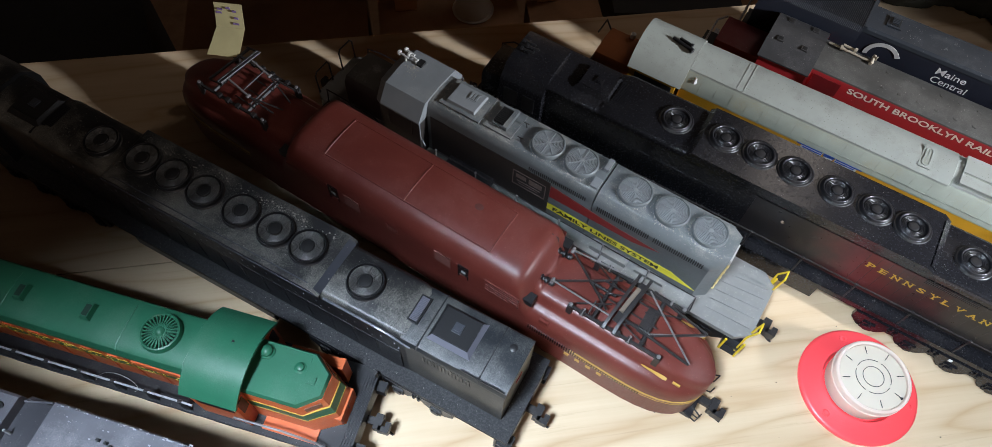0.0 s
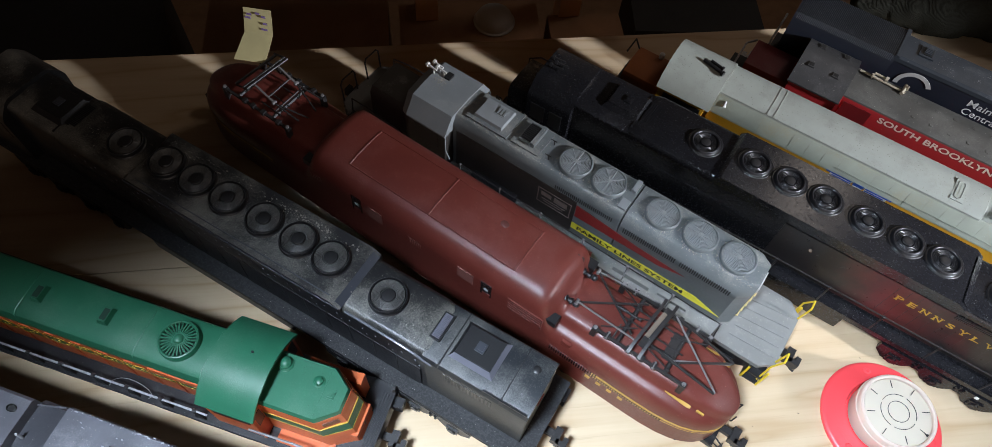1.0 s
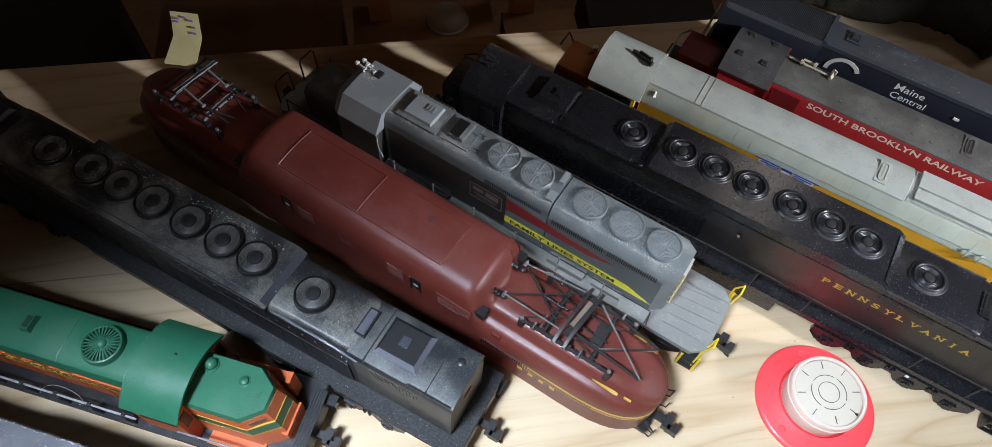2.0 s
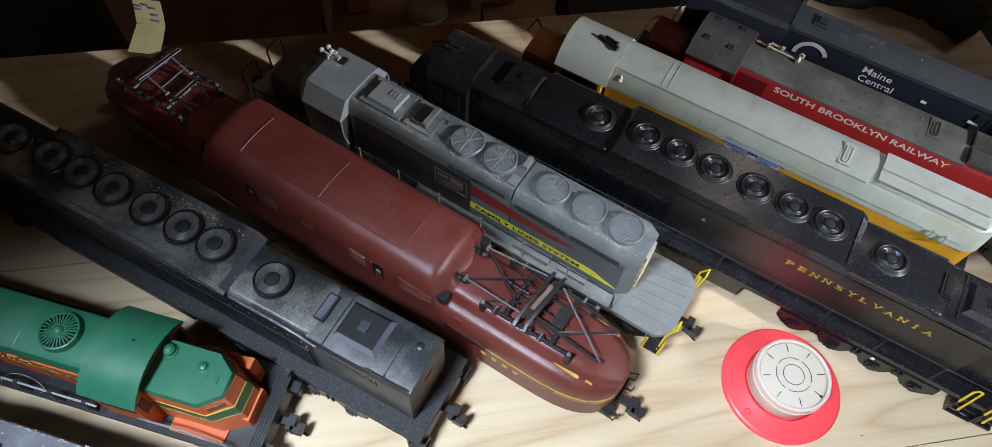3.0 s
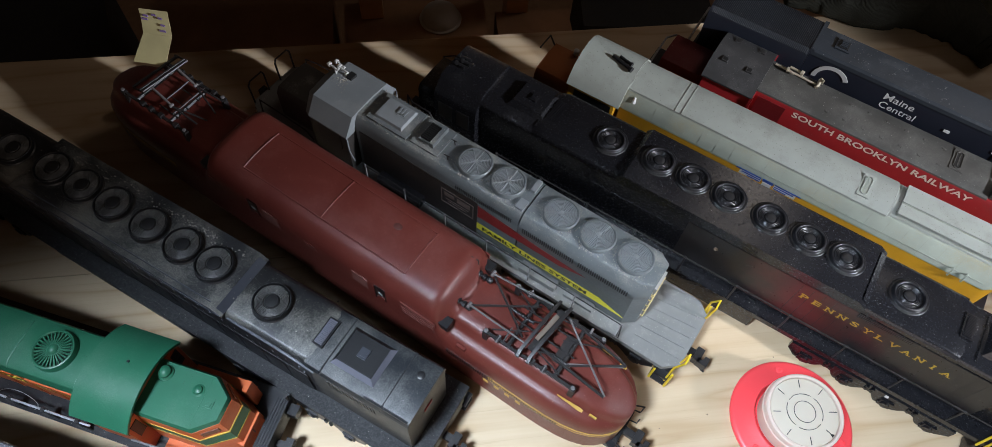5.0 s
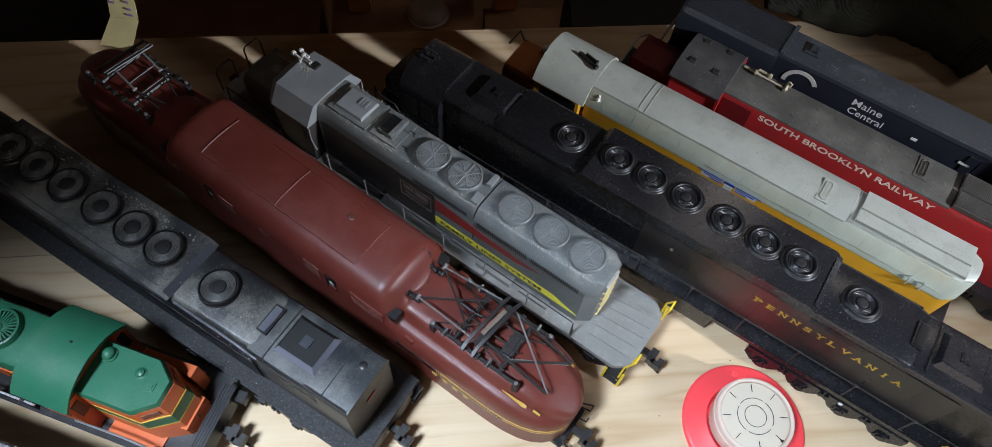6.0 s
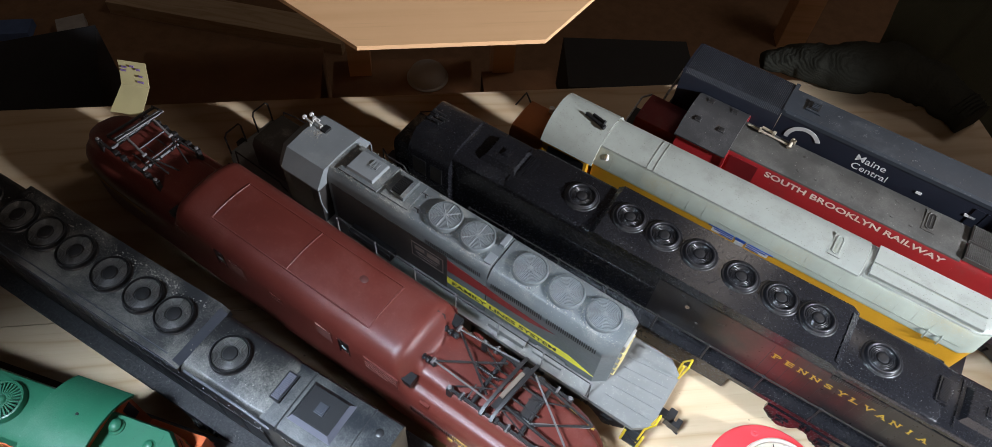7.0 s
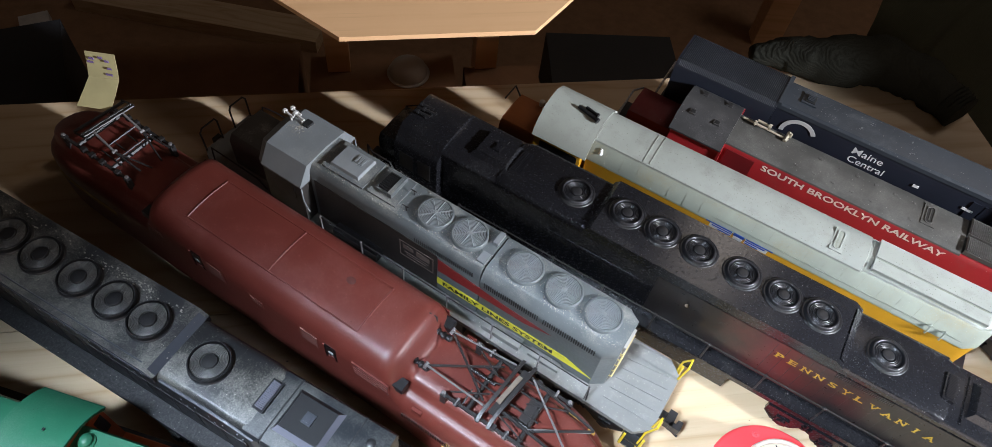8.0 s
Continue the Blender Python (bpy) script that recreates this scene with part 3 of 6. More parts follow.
def double_diesel(name, x, y, turn, label, roof, side, fan_dish, step, group=ROW):
    """A long eight-fan road diesel with a cab at one end."""
    t = thing(name, x, y, turn, label, "model locomotive", group)
    dull = roof is BLACK_DUSTY
    bm = fresh()
    box(bm, -160, 138, -19.3, 19.3, 15.6, 18.2)
    part("walkway", bm, DUSTY_DECK if dull else side, t, bevel=0.3)
    bm = fresh()
    box(bm, -158, 136, -17.6, 17.6, 12.5, 15.6)
    box(bm, -54, 24, -18.4, 18.4, 5, 15.4)
    box(bm, -160, -157, -18, 18, 6, 15.6)
    box(bm, 135, 138, -15, 15, 6, 15.6)
    part("underframe", bm, side, t, bevel=0.8)
    # hoods
    if dull:
        low = mirrored([(12.2, 18), (12.2, 49.6), (11.2, 51.2), (9.6, 51.9), (0, 52.1)])
    else:
        low = mirrored([(12.2, 18), (12.2, 47.6), (13.5, 49.0), (13.5, 50.7), (12.8, 51.6), (11.6, 52.0), (0, 52.1)])
    part("front_hood", prism(fresh(), low, 88, 131.5), GRIMY_HOOD if dull else side, t, bevel=0.25)
    part("cab_hood", prism(fresh(), low, -124, -96), roof, t, bevel=0.25)
    if dull:
        cap = mirrored([(12.35, 48.8), (12.35, 50.0), (11.5, 51.5), (9.8, 52.2), (0, 52.4)])
        for xa, xb in ((87.6, 94.4), (95.0, 120.2), (120.6, 131.8)):
            part("front_hood_roof", prism(fresh(), cap, xa, xb), HOOD_TOP, t, "hazy blue-black hood roof", 0.15)
        for xx in (94.7, 120.4):
            part("roof_joint", box(fresh(), xx - 0.35, xx + 0.35, -11.6, 11.6, 51.9, 52.16), BLACK_HUB, t)
        for k in range(14):
            louvre = box(fresh(), 97 + k * 1.5, 97.8 + k * 1.5, -12.5, -12.1, 41, 47)
            part("hood_louvre", louvre, GRIMY_HOOD, t)
        # beads in paler greys, which carry the highlight along the edges
        wire = bent(fresh(), [(54, -12.4, 51.4), (75, -12.4, 51.4), (84, -12.5, 51.0), (88, -12.5, 49.6), (92, -12.4, 48.6)], 0.55, 8)
        part("hood_edge_bead", wire, BEAD, t, "rounded shiny hood edge with its highlight painted pale")
        part("deck_edge_bead", rod(fresh(), (-54, -13.45, 53.3), (52, -13.45, 53.3), 0.4, 8), STEP_DARK, t, "rounded deck edge")
        part("deck_edge_bead", rod(fresh(), (-48, -11.2, 55.55), (47, -11.2, 55.55), 0.28, 8), STEP_DARK, t)
    if dull:
        mid = mirrored([(12.9, 18), (12.9, 48.8), (12.6, 50.6), (11.8, 52.1), (10.6, 53.1), (9.6, 53.4), (0, 53.5)])
    else:
        mid = mirrored([(12.9, 18), (12.9, 48.4), (14.2, 49.8), (14.2, 51.8), (13.4, 52.9), (12.2, 53.4), (0, 53.5)])
    deck = 13.5 if dull else 14.6
    bm = fresh()
    loft(bm, [[(xx, yy * ky, zz if zz < 40 else zz - dz) for yy, zz in mid] for xx, ky, dz in ((-98, 0.93, 1.5), (-92, 1, 0), (84, 1, 0), (90, 0.94, 1.5))])
    part("hood", bm, roof, t)
    bm = fresh()
    loft(bm, [[(x0, -deck, z), (x1, -deck, z), (x1, deck, z), (x0, deck, z)] for x0, x1, z in ((-54.5, 52.6, 50.0), (-54.5, 52.6, 53.2), (-52.2, 49.0, 55.6))])
    part("fan_deck", bm, roof, t, bevel=0.5)
    # the dusty model's plate has the slope's bluish sheen in its colour
    bm = fresh()
    loft(bm, [[(52.6, -12.2, 53.0), (52.6, 12.2, 53.0), (50.2, 12.2, 55.2), (50.2, -12.2, 55.2)], [(52.8, -12.2, 53.4), (52.8, 12.2, 53.4), (50.0, 12.2, 55.6), (50.0, -12.2, 55.6)]])
    part("step_plate", bm, STEP_DARK if dull else side, t, "sloping plate between roof levels")
    # cab and nose
    cab = mirrored([(16.8, 18), (16.8, 45.5), (15.5, 48.5), (11.5, 53), (9.5, 54), (0, 54.3)])
    part("cab", prism(fresh(), cab, -146, -123.5), roof, t, bevel=0.4)
    nose = mirrored([(11.5, 18), (11.5, 36), (10, 38.5), (0, 39)])
    part("nose", prism(fresh(), nose, -159, -145.5), side, t, bevel=0.8)
    for s in (-1, 1):
        for x0, x1 in ((-143.5, -136), (-133.5, -127)):
            bm = fresh()
            box(bm, x0, x1, s * 16.85 - 0.2, s * 16.85 + 0.2, 33, 43)
            part("cab_window", bm, BLACK_HUB, t, bevel=0.15)
    # roof fans
    fans = [(-65.4, 0.2, -2.2), (-43, 0.9, 0), (-27.3, 0.9, 0), (-11.4, 1.0, 0), (6.7, 1.0, 0), (23.4, 0.9, 0), (38.7, 0.9, 0), (65.2, 0.2, -2.2)]
    if dull:
        ring_fan(t, fans, 55.4, 58.2, 7.3, side, fan_dish, BLACK_HUB)
    else:
        flanged_fan(t, fans, 55.4, 57.2, 7.6, fan_dish, BLACK_HUB)
    # hatches with their small plates, and the slatted vents
    for x0 in (95.6, -113.5):
        bm = fresh()
        box(bm, x0, x0 + 18.6, -7.2, 9.0, 51.6, 54.2, 1.9)
        h = part("roof_hatch", bm, side, t, "raised square roof hatch", 0.15)
        # only the two slopes that catch the light, pale on the front hatch
        skirt = [[(x0 - 0.1, -7.3, 51.8), (x0 + 18.7, -7.3, 51.8), (x0 + 16.7, -5.3, 54.25), (x0 + 1.9, -5.3, 54.25)], [(x0 + 18.7, -7.3, 51.8), (x0 + 18.7, 9.1, 51.8), (x0 + 16.7, 7.1, 54.25), (x0 + 16.7, -5.3, 54.25)]]
        for quad in skirt:
            part("hatch_slope", loft(fresh(), [quad, [(px * 1.0 + 0.05, py - 0.05, pz + 0.12) for px, py, pz in quad]]), step if x0 > 0 else side, h, "lit hatch slope painted pale" if x0 > 0 else "")
        bm = fresh()
        box(bm, x0 + 2.1, x0 + 16.5, -5.0, 6.8, 54.1, 54.4)
        part("hatch_top", bm, BLACK_HUB if dull else side, h)
        bm = fresh()
        box(bm, x0 + 7.6, x0 + 11.2, -1.0, 3.0, 54.2, 55.0)
        box(bm, x0 + 8.3, x0 + 10.5, -0.3, 2.3, 54.8, 55.25)
        part("hatch_plate", bm, STEP_DARK if dull else step, h, bevel=0.1)
    slats(t, "roof_vent", 86.2, 90.6, -4.6, 6.8, 53.2, 16, side, step, 0.9)
    slats(t, "roof_vent", -95.0, -89.0, -5.5, 7.5, 52.9, 16, side, side, 0.9)
    # seams, latches and rivets
    for xx in (-96.5,) if dull else (94.6, -96.5):
        part("roof_seam", box(fresh(), xx - 0.3, xx + 0.3, -11.0, 11.0, 51.9, 52.5), side, t)
    part("roof_edge_strip", box(fresh(), 113, 131, -11.6, -10.9, 51.5, 52.35), side, t)
    bm = fresh()
    for s in (-1, 1):
        for k in range(30):
            xx = -86 + k * 5.9
            box(bm, xx, xx + 0.5, s * 12.9 - 0.25, s * 12.9 + 0.25, 45.6, 46.2)
            if k % 2:
                box(bm, xx + 1.5, xx + 2.0, s * 12.9 - 0.25, s * 12.9 + 0.25, 42.0, 42.6)
    tagged(part("rivets", bm, step, t), kind="stuff")
    # doors and louvres along the hood sides
    for s in (-1, 1):
        door = part("side_door", box(fresh(), 0, 10.2, s * 12.95 - 0.18, s * 12.95 + 0.18, 21, 39), side, t, bevel=0.12)
        for k in range(16):
            at(door, -88 + 11 * k, 0) if k == 0 else again(door, -88 + 11 * k, 0)
    truck(t, 78.0, 4, 18.2, 19.0, side)
    truck(t, -104.0, 4, 18.2, 19.0, side)
    coupler(t, 137, 1)
    coupler(t, -160, -1)
    if not dull:
        for s in (-1, 1):
            handrail(t, [-110 + 24 * k for k in range(11)], s * 18.7, 18, 30.5, 0.33)
    for s in (-1, 1):
        bm = fresh()
        y0, y1 = sorted((s * 13.5, s * 19.5))
        box(bm, 132.8, 139.5, y0, y1, 3.5, 5.0)
        box(bm, 132.8, 139.5, y0, y1, 9.0, 10.4)
        box(bm, 132.4, 133.4, y0, y1, 3.5, 16)
        part("corner_steps", bm, side, t)
    return t


dusty = double_diesel("black_diesel_locomotive", -107.4, 210.3, -26.29, "long matt black diesel model with thickly dusted roof and eight fans", BLACK_DUSTY, BLACK_SIDE, BLACK_FAN, STEP_GREY)
bm = fresh()
box(bm, 131.3, 131.9, -2.2, 2.6, 38.5, 40.5)
part("end_mark", bm, RED_STRIPE, dusty, "small red and white end mark")
bm = fresh()
rng = random.Random(17)
for k in range(330):
    xx, yy = rng.uniform(-50, 48), 9.5 + rng.gauss(0, 1.6)
    if rng.random() < 0.35:
        xx, yy = rng.gauss(20, 9), 10.5 + rng.gauss(0, 1.2)
    h = 0.06 + rng.random() ** 3 * 0.3
    if yy < 11.2:
        box(bm, xx - h, xx + h * 1.4, yy - h, yy + h, 55.4, 55.65 + h * 0.6, h * 0.35)
for k in range(160):
    xx, yy, h = rng.uniform(-92, 92), rng.uniform(-9, 9), 0.05 + rng.random() ** 3 * 0.2
    z0 = 53.3 if abs(xx) > 56 else 55.45
    if abs(xx) < 84:
        box(bm, xx - h, xx + h, yy - h, yy + h, z0, z0 + 0.2 + h * 0.5, h * 0.35)
tagged(part("dust_crumbs", bm, DUST, dusty, "pale crumbs of dust on the roof"), kind="stuff")
bm = fresh()
lathe(bm, [(1.6, 52.0), (1.6, 52.3), (1.2, 52.5), (0, 52.6)], 16, 126.0, 5.2)
part("roof_plug", bm, BLACK_HUB, dusty)

glossy = double_diesel("pennant_diesel_locomotive", 133.8, 235.3, -29.2, "long glossy black diesel model with yellow lettering and eight fans", BLACK_GLOSS, BLACK_GLOSS, FAN_GLOSS, BLACK_GLOSS)
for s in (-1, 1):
    part("maroon_patch_side", box(fresh(), -20, 112, s * 13.05 - 0.2, s * 13.05 + 0.2, 20.5, 47.5), MAROON_PATCH_SIDE, glossy, "black side with a long maroon patch", 0.1)
word = "PENNSYLVANIA"
FEET = {"P": ((0.1, 0), (0.06, 1)), "E": ((0.08, 0), (0.08, 1)), "N": ((0.08, 0), (0.08, 1), (0.92, 1)), "S": (), "Y": ((0.1, 1), (0.9, 1), (0.5, 0)),
        "L": ((0.08, 0), (0.1, 1)), "V": ((0.08, 1), (0.92, 1)), "A": ((0.08, 0), (0.92, 0)), "I": ((0.5, 0), (0.5, 1))}
bm_all = fresh()
for i, ch in enumerate(word):
    w, x0 = (0.7, 1.2) if ch == "I" else (3.0, 0.0)
    b = letters(ch, w, 3.0, 0.0 if ch == "I" else 0.015)
    for u, v in FEET[ch]:
        box(b, u * w - 0.75, u * w + 0.75, -0.04, 0.0, v * 3.0 - 0.2, v * 3.0 + 0.2)
    shift(b, 32.6 + 5.27 * i + x0, -13.3, 37.9 - 0.03 * i)
    me = bpy.data.meshes.new("one_letter")
    b.to_mesh(me)
    b.free()
    bm_all.from_mesh(me)
    bpy.data.meshes.remove(me)
for s in (-1, 1):
    for x0, x1, yy, zz in ((-92, -56, 13.2, 52.7), (-53, 50, 14.3, 53.5), (56, 86, 13.2, 52.7)):
        part("hood_edge_bead", rod(fresh(), (x0, s * yy, zz), (x1, s * yy, zz), 0.32, 8), BLACK_GLOSS, glossy)
part("lettering", bm_all, LETTER_YELLOW, glossy, "spaced yellow serif capital letters")
grille = part("side_grille", box(fresh(), 53.0, 74.5, -13.35, -13.0, 45.0, 48.2), BLACK_GLOSS, glossy)
slat = part("slat", box(fresh(), -0.2, 0.2, -13.6, -13.2, 45.3, 47.9), BLACK_HUB, grille)
for k in range(27):
    at(slat, 53.6 + 0.78 * k, 0) if k == 0 else again(slat, 53.6 + 0.78 * k, 0)
horn = fresh()
for dx, dy in ((0, 0), (1.5, 2.6), (-1.2, 4.6)):
    rod(horn, (-139 + dx, -3 + dy, 53.5), (-139 + dx, -3 + dy, 56.6), 0.4)
    rod(horn, (-136.5 + dx, -3 + dy, 56.6), (-142 + dx, -3.4 + dy, 56.8), 0.5, 8)
    rod(horn, (-142 + dx, -3.4 + dy, 56.8), (-143 + dx, -3.5 + dy, 56.8), 1.0, 10)
part("horn", horn, BLACK_HUB, glossy, "black air horn cluster")
for side in (-1, 1):
    part("nose_rail", bent(fresh(), [(-146, side * 17.0, 26), (-148, side * 18.2, 33), (-158, side * 18, 33), (-163, side * 15, 32), (-163, side * 15, 17)], 0.4), DARK_STEEL, glossy)
part("side_peg", rod(fresh(), (-5.4, -14.6, 41.0), (-4.6, -12.8, 38.6), 0.7, 8), paint("dull_tan_peg", (0.15, 0.1, 0.06), 0.6), glossy, "broken brown side peg")
part("peg_hole", box(fresh(), -3.6, 0.6, -13.2, -12.9, 34.0, 37.4), INK, glossy, "dark chipped hole", 0.4)
part("paint_chip", box(fresh(), 84.2, 85.6, -19.4, -18.9, 11.4, 12.8), WHITE, glossy, "small white paint chip", 0.2)
for k in range(17):
    part("panel_seam", box(fresh(), 30.6 + 4.6 * k, 30.8 + 4.6 * k, -13.3, -13.2, 21.5, 46.5), BLACK_HUB, glossy)
# slotted corner steps under the walkway, with yellow stair rails
stair = part("corner_steps", box(fresh(), 120.6, 121.4, -19.6, -13.0, 3.0, 16.0), BLACK_GLOSS, glossy, "black slotted corner steps", 0.2)
part("side_plate", box(fresh(), 131.2, 132.0, -19.6, -13.0, 3.0, 16.0), BLACK_GLOSS, stair, bevel=0.2)
part("back_plate", box(fresh(), 121.2, 131.4, -14.0, -13.2, 3.0, 16.0), BLACK_HUB, stair)
for zz, yy in ((3.0, -19.8), (8.4, -18.2)):
    for y0 in (yy, yy + 2.6):
        part("tread_bar", box(fresh(), 121.2, 131.4, y0, y0 + 1.7, zz, zz + 0.9), BLACK_GLOSS, stair, bevel=0.15)
    for x0 in (121.2, 125.8, 130.2):
        part("tread_web", box(fresh(), x0, x0 + 1.2, yy + 1.6, yy + 2.7, zz + 0.05, zz + 0.85), BLACK_GLOSS, stair)
for x0, x1 in ((120.4, 123.8), (131.0, 134.2)):
    part("stair_rail", bent(fresh(), [(x0, -20.0, 15.0), (x0 - 0.9, -20.0, 26.5), (x0 - 0.2, -20.0, 28.6), (x0 + 1.4, -20.0, 28.4), (x1, -20.0, 8.5)], 0.5), YELLOW, glossy, "yellow painted stair rail")


def electric(x, y, turn):
    """A streamlined double-ended electric with a pantograph on each nose."""
    t = thing("red_brown_electric_locomotive", x, y, turn, "rounded red-brown streamlined electric model with gold stripe", "model locomotive", ROW)

    def half(u):
        e = max(0.0, (abs(u) - 100.0) / 39.5)
        return 18.6 * max(0.0, 1 - e ** 3.2) ** 0.42

    tall = [(18.6, 9), (18.6, 24), (18.6, 39), (18.3, 44), (16.6, 49), (13.5, 52.2), (9, 53.4), (4, 53.9), (0, 54)]
    low = [(18.6, 9), (18.6, 21), (18.6, 28), (18.0, 33.5), (15.6, 36.8), (12.6, 37.6), (11.2, 41.6), (8.6, 43.0), (0, 43.2)]

    def section(u):
        a = min(1.0, max(0.0, (abs(u) - 57.0) / 8.5))
        a = a * a * (3 - 2 * a)
        k, e = half(u) / 18.6, max(0.0, (abs(u) - 108.0) / 31.0)
        pts = [(p[0] * (1 - a) + q[0] * a, p[1] * (1 - a) + q[1] * a) for p, q in zip(tall, low)]
        for _ in range(1):
            pts = [pts[0]] + [((1 - w) * p[0] + w * q[0], (1 - w) * p[1] + w * q[1]) for p, q in zip(pts, pts[1:]) for w in (0.25, 0.75)] + [pts[-1]]
        pts = [(y * max(k, 0.02), z if z < 20 else 20 + (z - 20) * (1 - 0.42 * e ** 2.4)) for y, z in pts]
        return [(u, y, z) for y, z in pts] + [(u, -y, z) for y, z in reversed(pts[:-1])]

    us = [-139.3, -138.6, -137, -134, -130, -125, -119, -112, -105, -97, -90, -80, -70, -66, -65, -63.5, -62, -60.5, -59, -57, -54, -50, -45, -30, -15, 0, 15, 30, 45, 50, 54, 57, 59, 60.5, 62, 63.5, 65, 66, 70, 80, 90, 97, 105, 112, 119, 125, 130, 134, 137, 138.6, 139.3]
    part("body", loft(fresh(), [section(u) for u in us]), MAROON, t, smooth=60)
    # gold stripe round each nose, set just proud of the skin
    for sgn in (-1, 1):
        for side in (-1, 1):
            bm = fresh()
            pts = [(sgn * u, side * (half(u) + 0.12)) for u in (86, 95, 100, 105, 112, 119, 125, 130, 134, 136.5, 138, 138.9)]
            for z0, z1 in ((25.2, 26.8), (23.6, 23.9)):
                loft(bm, [[(a, b, z0), (a, b - side * 0.3, z0), (a, b - side * 0.3, z1), (a, b, z1)] for a, b in pts])
            part("stripe", bm, GOLD, t, "gold painted stripe")
    for s in (-1, 1):
        bm = fresh()
        loft(bm, [[(x, s * (12.6 - w), 38.2), (x, s * (12.6 + w), 37.5), (x, s * (12.6 + w), 37.9), (x, s * (12.6 - w), 38.6)] for x, w in ((112.5, 0.1), (118, 0.35), (122, 0.6), (123.4, 0.3))])
        part("nose_mark", bm, GOLD, t)
        part("nose_number", box(fresh(), 126.0, 129.0, s * 11.6 - 0.35, s * 11.6 + 0.35, 36.0, 37.2), GOLD, t)
    # roof panel lines
    bm = fresh()
    curve = [(-11.2, 52.85), (-9, 53.34), (-6, 53.75), (-2, 54.02), (2, 54.02), (6, 53.75), (9.8, 53.2)]
    for xx in (-41.5, -0.5, 41.5):
        bent(bm, [(xx, yy, zz) for yy, zz in curve], 0.34)
    for yy, zz in (curve[0], curve[-1]):
        rod(bm, (-41.5, yy, zz - 0.06), (41.5, yy, zz - 0.02), 0.34, 6)
    part("roof_panel_bead", bm, MAROON, t)
    bm = fresh()
    lathe(bm, [(2.0, 53.4), (2.0, 53.9), (1.5, 54.1), (0, 54.15)], 16, 27, 3.0, 0.8)
    lathe(bm, [(0.8, 53.4), (0.7, 53.9), (0, 54.0)], 10, 24, 1.0)
    lathe(bm, [(0.8, 53.4), (0.7, 53.9), (0, 54.0)], 10, 27.5, -1.0)
    part("roof_stain_plug", bm, paint("brown_smudge", (0.09, 0.03, 0.025), 0.5), t)
    bm = fresh()
    rng = random.Random(5)
    for k in range(95):
        xx, yy = rng.uniform(-52, 52), rng.uniform(-10.5, 10.5)
        r = 0.12 + rng.random() ** 2 * 0.32
        zz = 53.85 - 0.9 * (yy / 10.5) ** 2
        lathe(bm, [(r, zz - 0.5), (r, zz), (r * 0.6, zz + r * 0.5), (0, zz + r * 0.6)], 7, xx, yy)
    tagged(part("roof_blisters", bm, MAROON, t, "tiny blisters in the paint"), kind="stuff")
    # side windows, doors and louvres
    dark = paint("dark_cab_glass", (0.02, 0.012, 0.012), 0.25)
    blind = paint("pale_brown_blind", (0.22, 0.085, 0.068), 0.5)
    rubbed = paint("rubbed_pink_brown", (0.17, 0.048, 0.036), 0.45)
    for s in (-1, 1):
        for x0, x1, z0, z1 in ((19.7, 27.5, 35, 42.5), (-27.5, -19.7, 35, 42.5)):
            part("blind_window", box(fresh(), x0, x1, s * 18.5 - 0.3, s * 18.5 + 0.3, z0, z1), blind, t, "pale brown blind window", 0.2)
        for x0, x1, z0, z1 in ((31.2, 36.4, 33, 43), (-36.4, -31.2, 33, 43)):
            d = part("side_door", box(fresh(), x0, x1, s * 18.45 - 0.25, s * 18.45 + 0.25, z0, z1), dark, t, bevel=0.15)
            part("door_leaf", box(fresh(), x0 + 1.0, x1 - 0.6, s * 18.7 - 0.2, s * 18.7 + 0.2, z0, z0 + 2.6), MAROON, d, bevel=0.15)
            part("door_window", box(fresh(), x0 + 1.6, x1 - 1.4, s * 18.6 - 0.15, s * 18.6 + 0.15, z0 + 4.5, z0 + 6.2), GREYWHITE, d, "small pale window")
            part("door_frame", box(fresh(), x0 - 0.5, x0 + 0.1, s * 18.7 - 0.25, s * 18.7 + 0.25, z0 - 1, z1), MAROON, d)
        for x0 in (-5.5, -60, 66):
            g = part("side_vent", box(fresh(), x0, x0 + 6, s * 18.5 - 0.25, s * 18.5 + 0.25, 36, 40) if x0 < 60 else box(fresh(), x0 + 4, x0 + 8, s * 17.4 - 0.6, s * 17.4 + 0.6, 33, 36.0), MAROON, t, bevel=0.3)
            if x0 < 60:
                for k in range(5):
                    part("vent_bar", box(fresh(), x0 + 0.4 + k * 1.1, x0 + 1.0 + k * 1.1, s * 18.75 - 0.15, s * 18.75 + 0.15, 36.5, 39.5), blind, g)
        # punched louvre panels, pale where the paint has rubbed off
        panel = part("louvre_panel", box(fresh(), 44, 60.5, s * 18.4 - 0.3, s * 18.4 + 0.3, 34.5, 43.5), MAROON, t, bevel=0.2)
        for r in range(4):
            for k in range(7):
                if (r, k) not in ((0, 5), (0, 6), (3, 0)):
                    part("louvre", box(fresh(), 44.6 + k * 2.25, 46.4 + k * 2.25, s * 18.72 - 0.14, s * 18.72 + 0.14, 35.3 + r * 2.0, 36.5 + r * 2.0), rubbed, panel)
                if (r + k) % 3 == 0:
                    part("louvre_hole", box(fresh(), 46.3 + k * 2.25, 46.9 + k * 2.25, s * 18.74 - 0.14, s * 18.74 + 0.14, 35.9 + r * 2.0, 36.5 + r * 2.0), dark, panel)
        for k in range(4):
            part("side_plate", box(fresh(), 84.0 + k * 5.1, 86.2 + k * 5.1, s * 18.6 - 0.3, s * 18.6 + 0.3, 19.6, 21.6), GOLD, t, "gold oval plate", 0.6)
        bm = fresh()
        for k in range(48):
            hx = 66 + k * 1.08
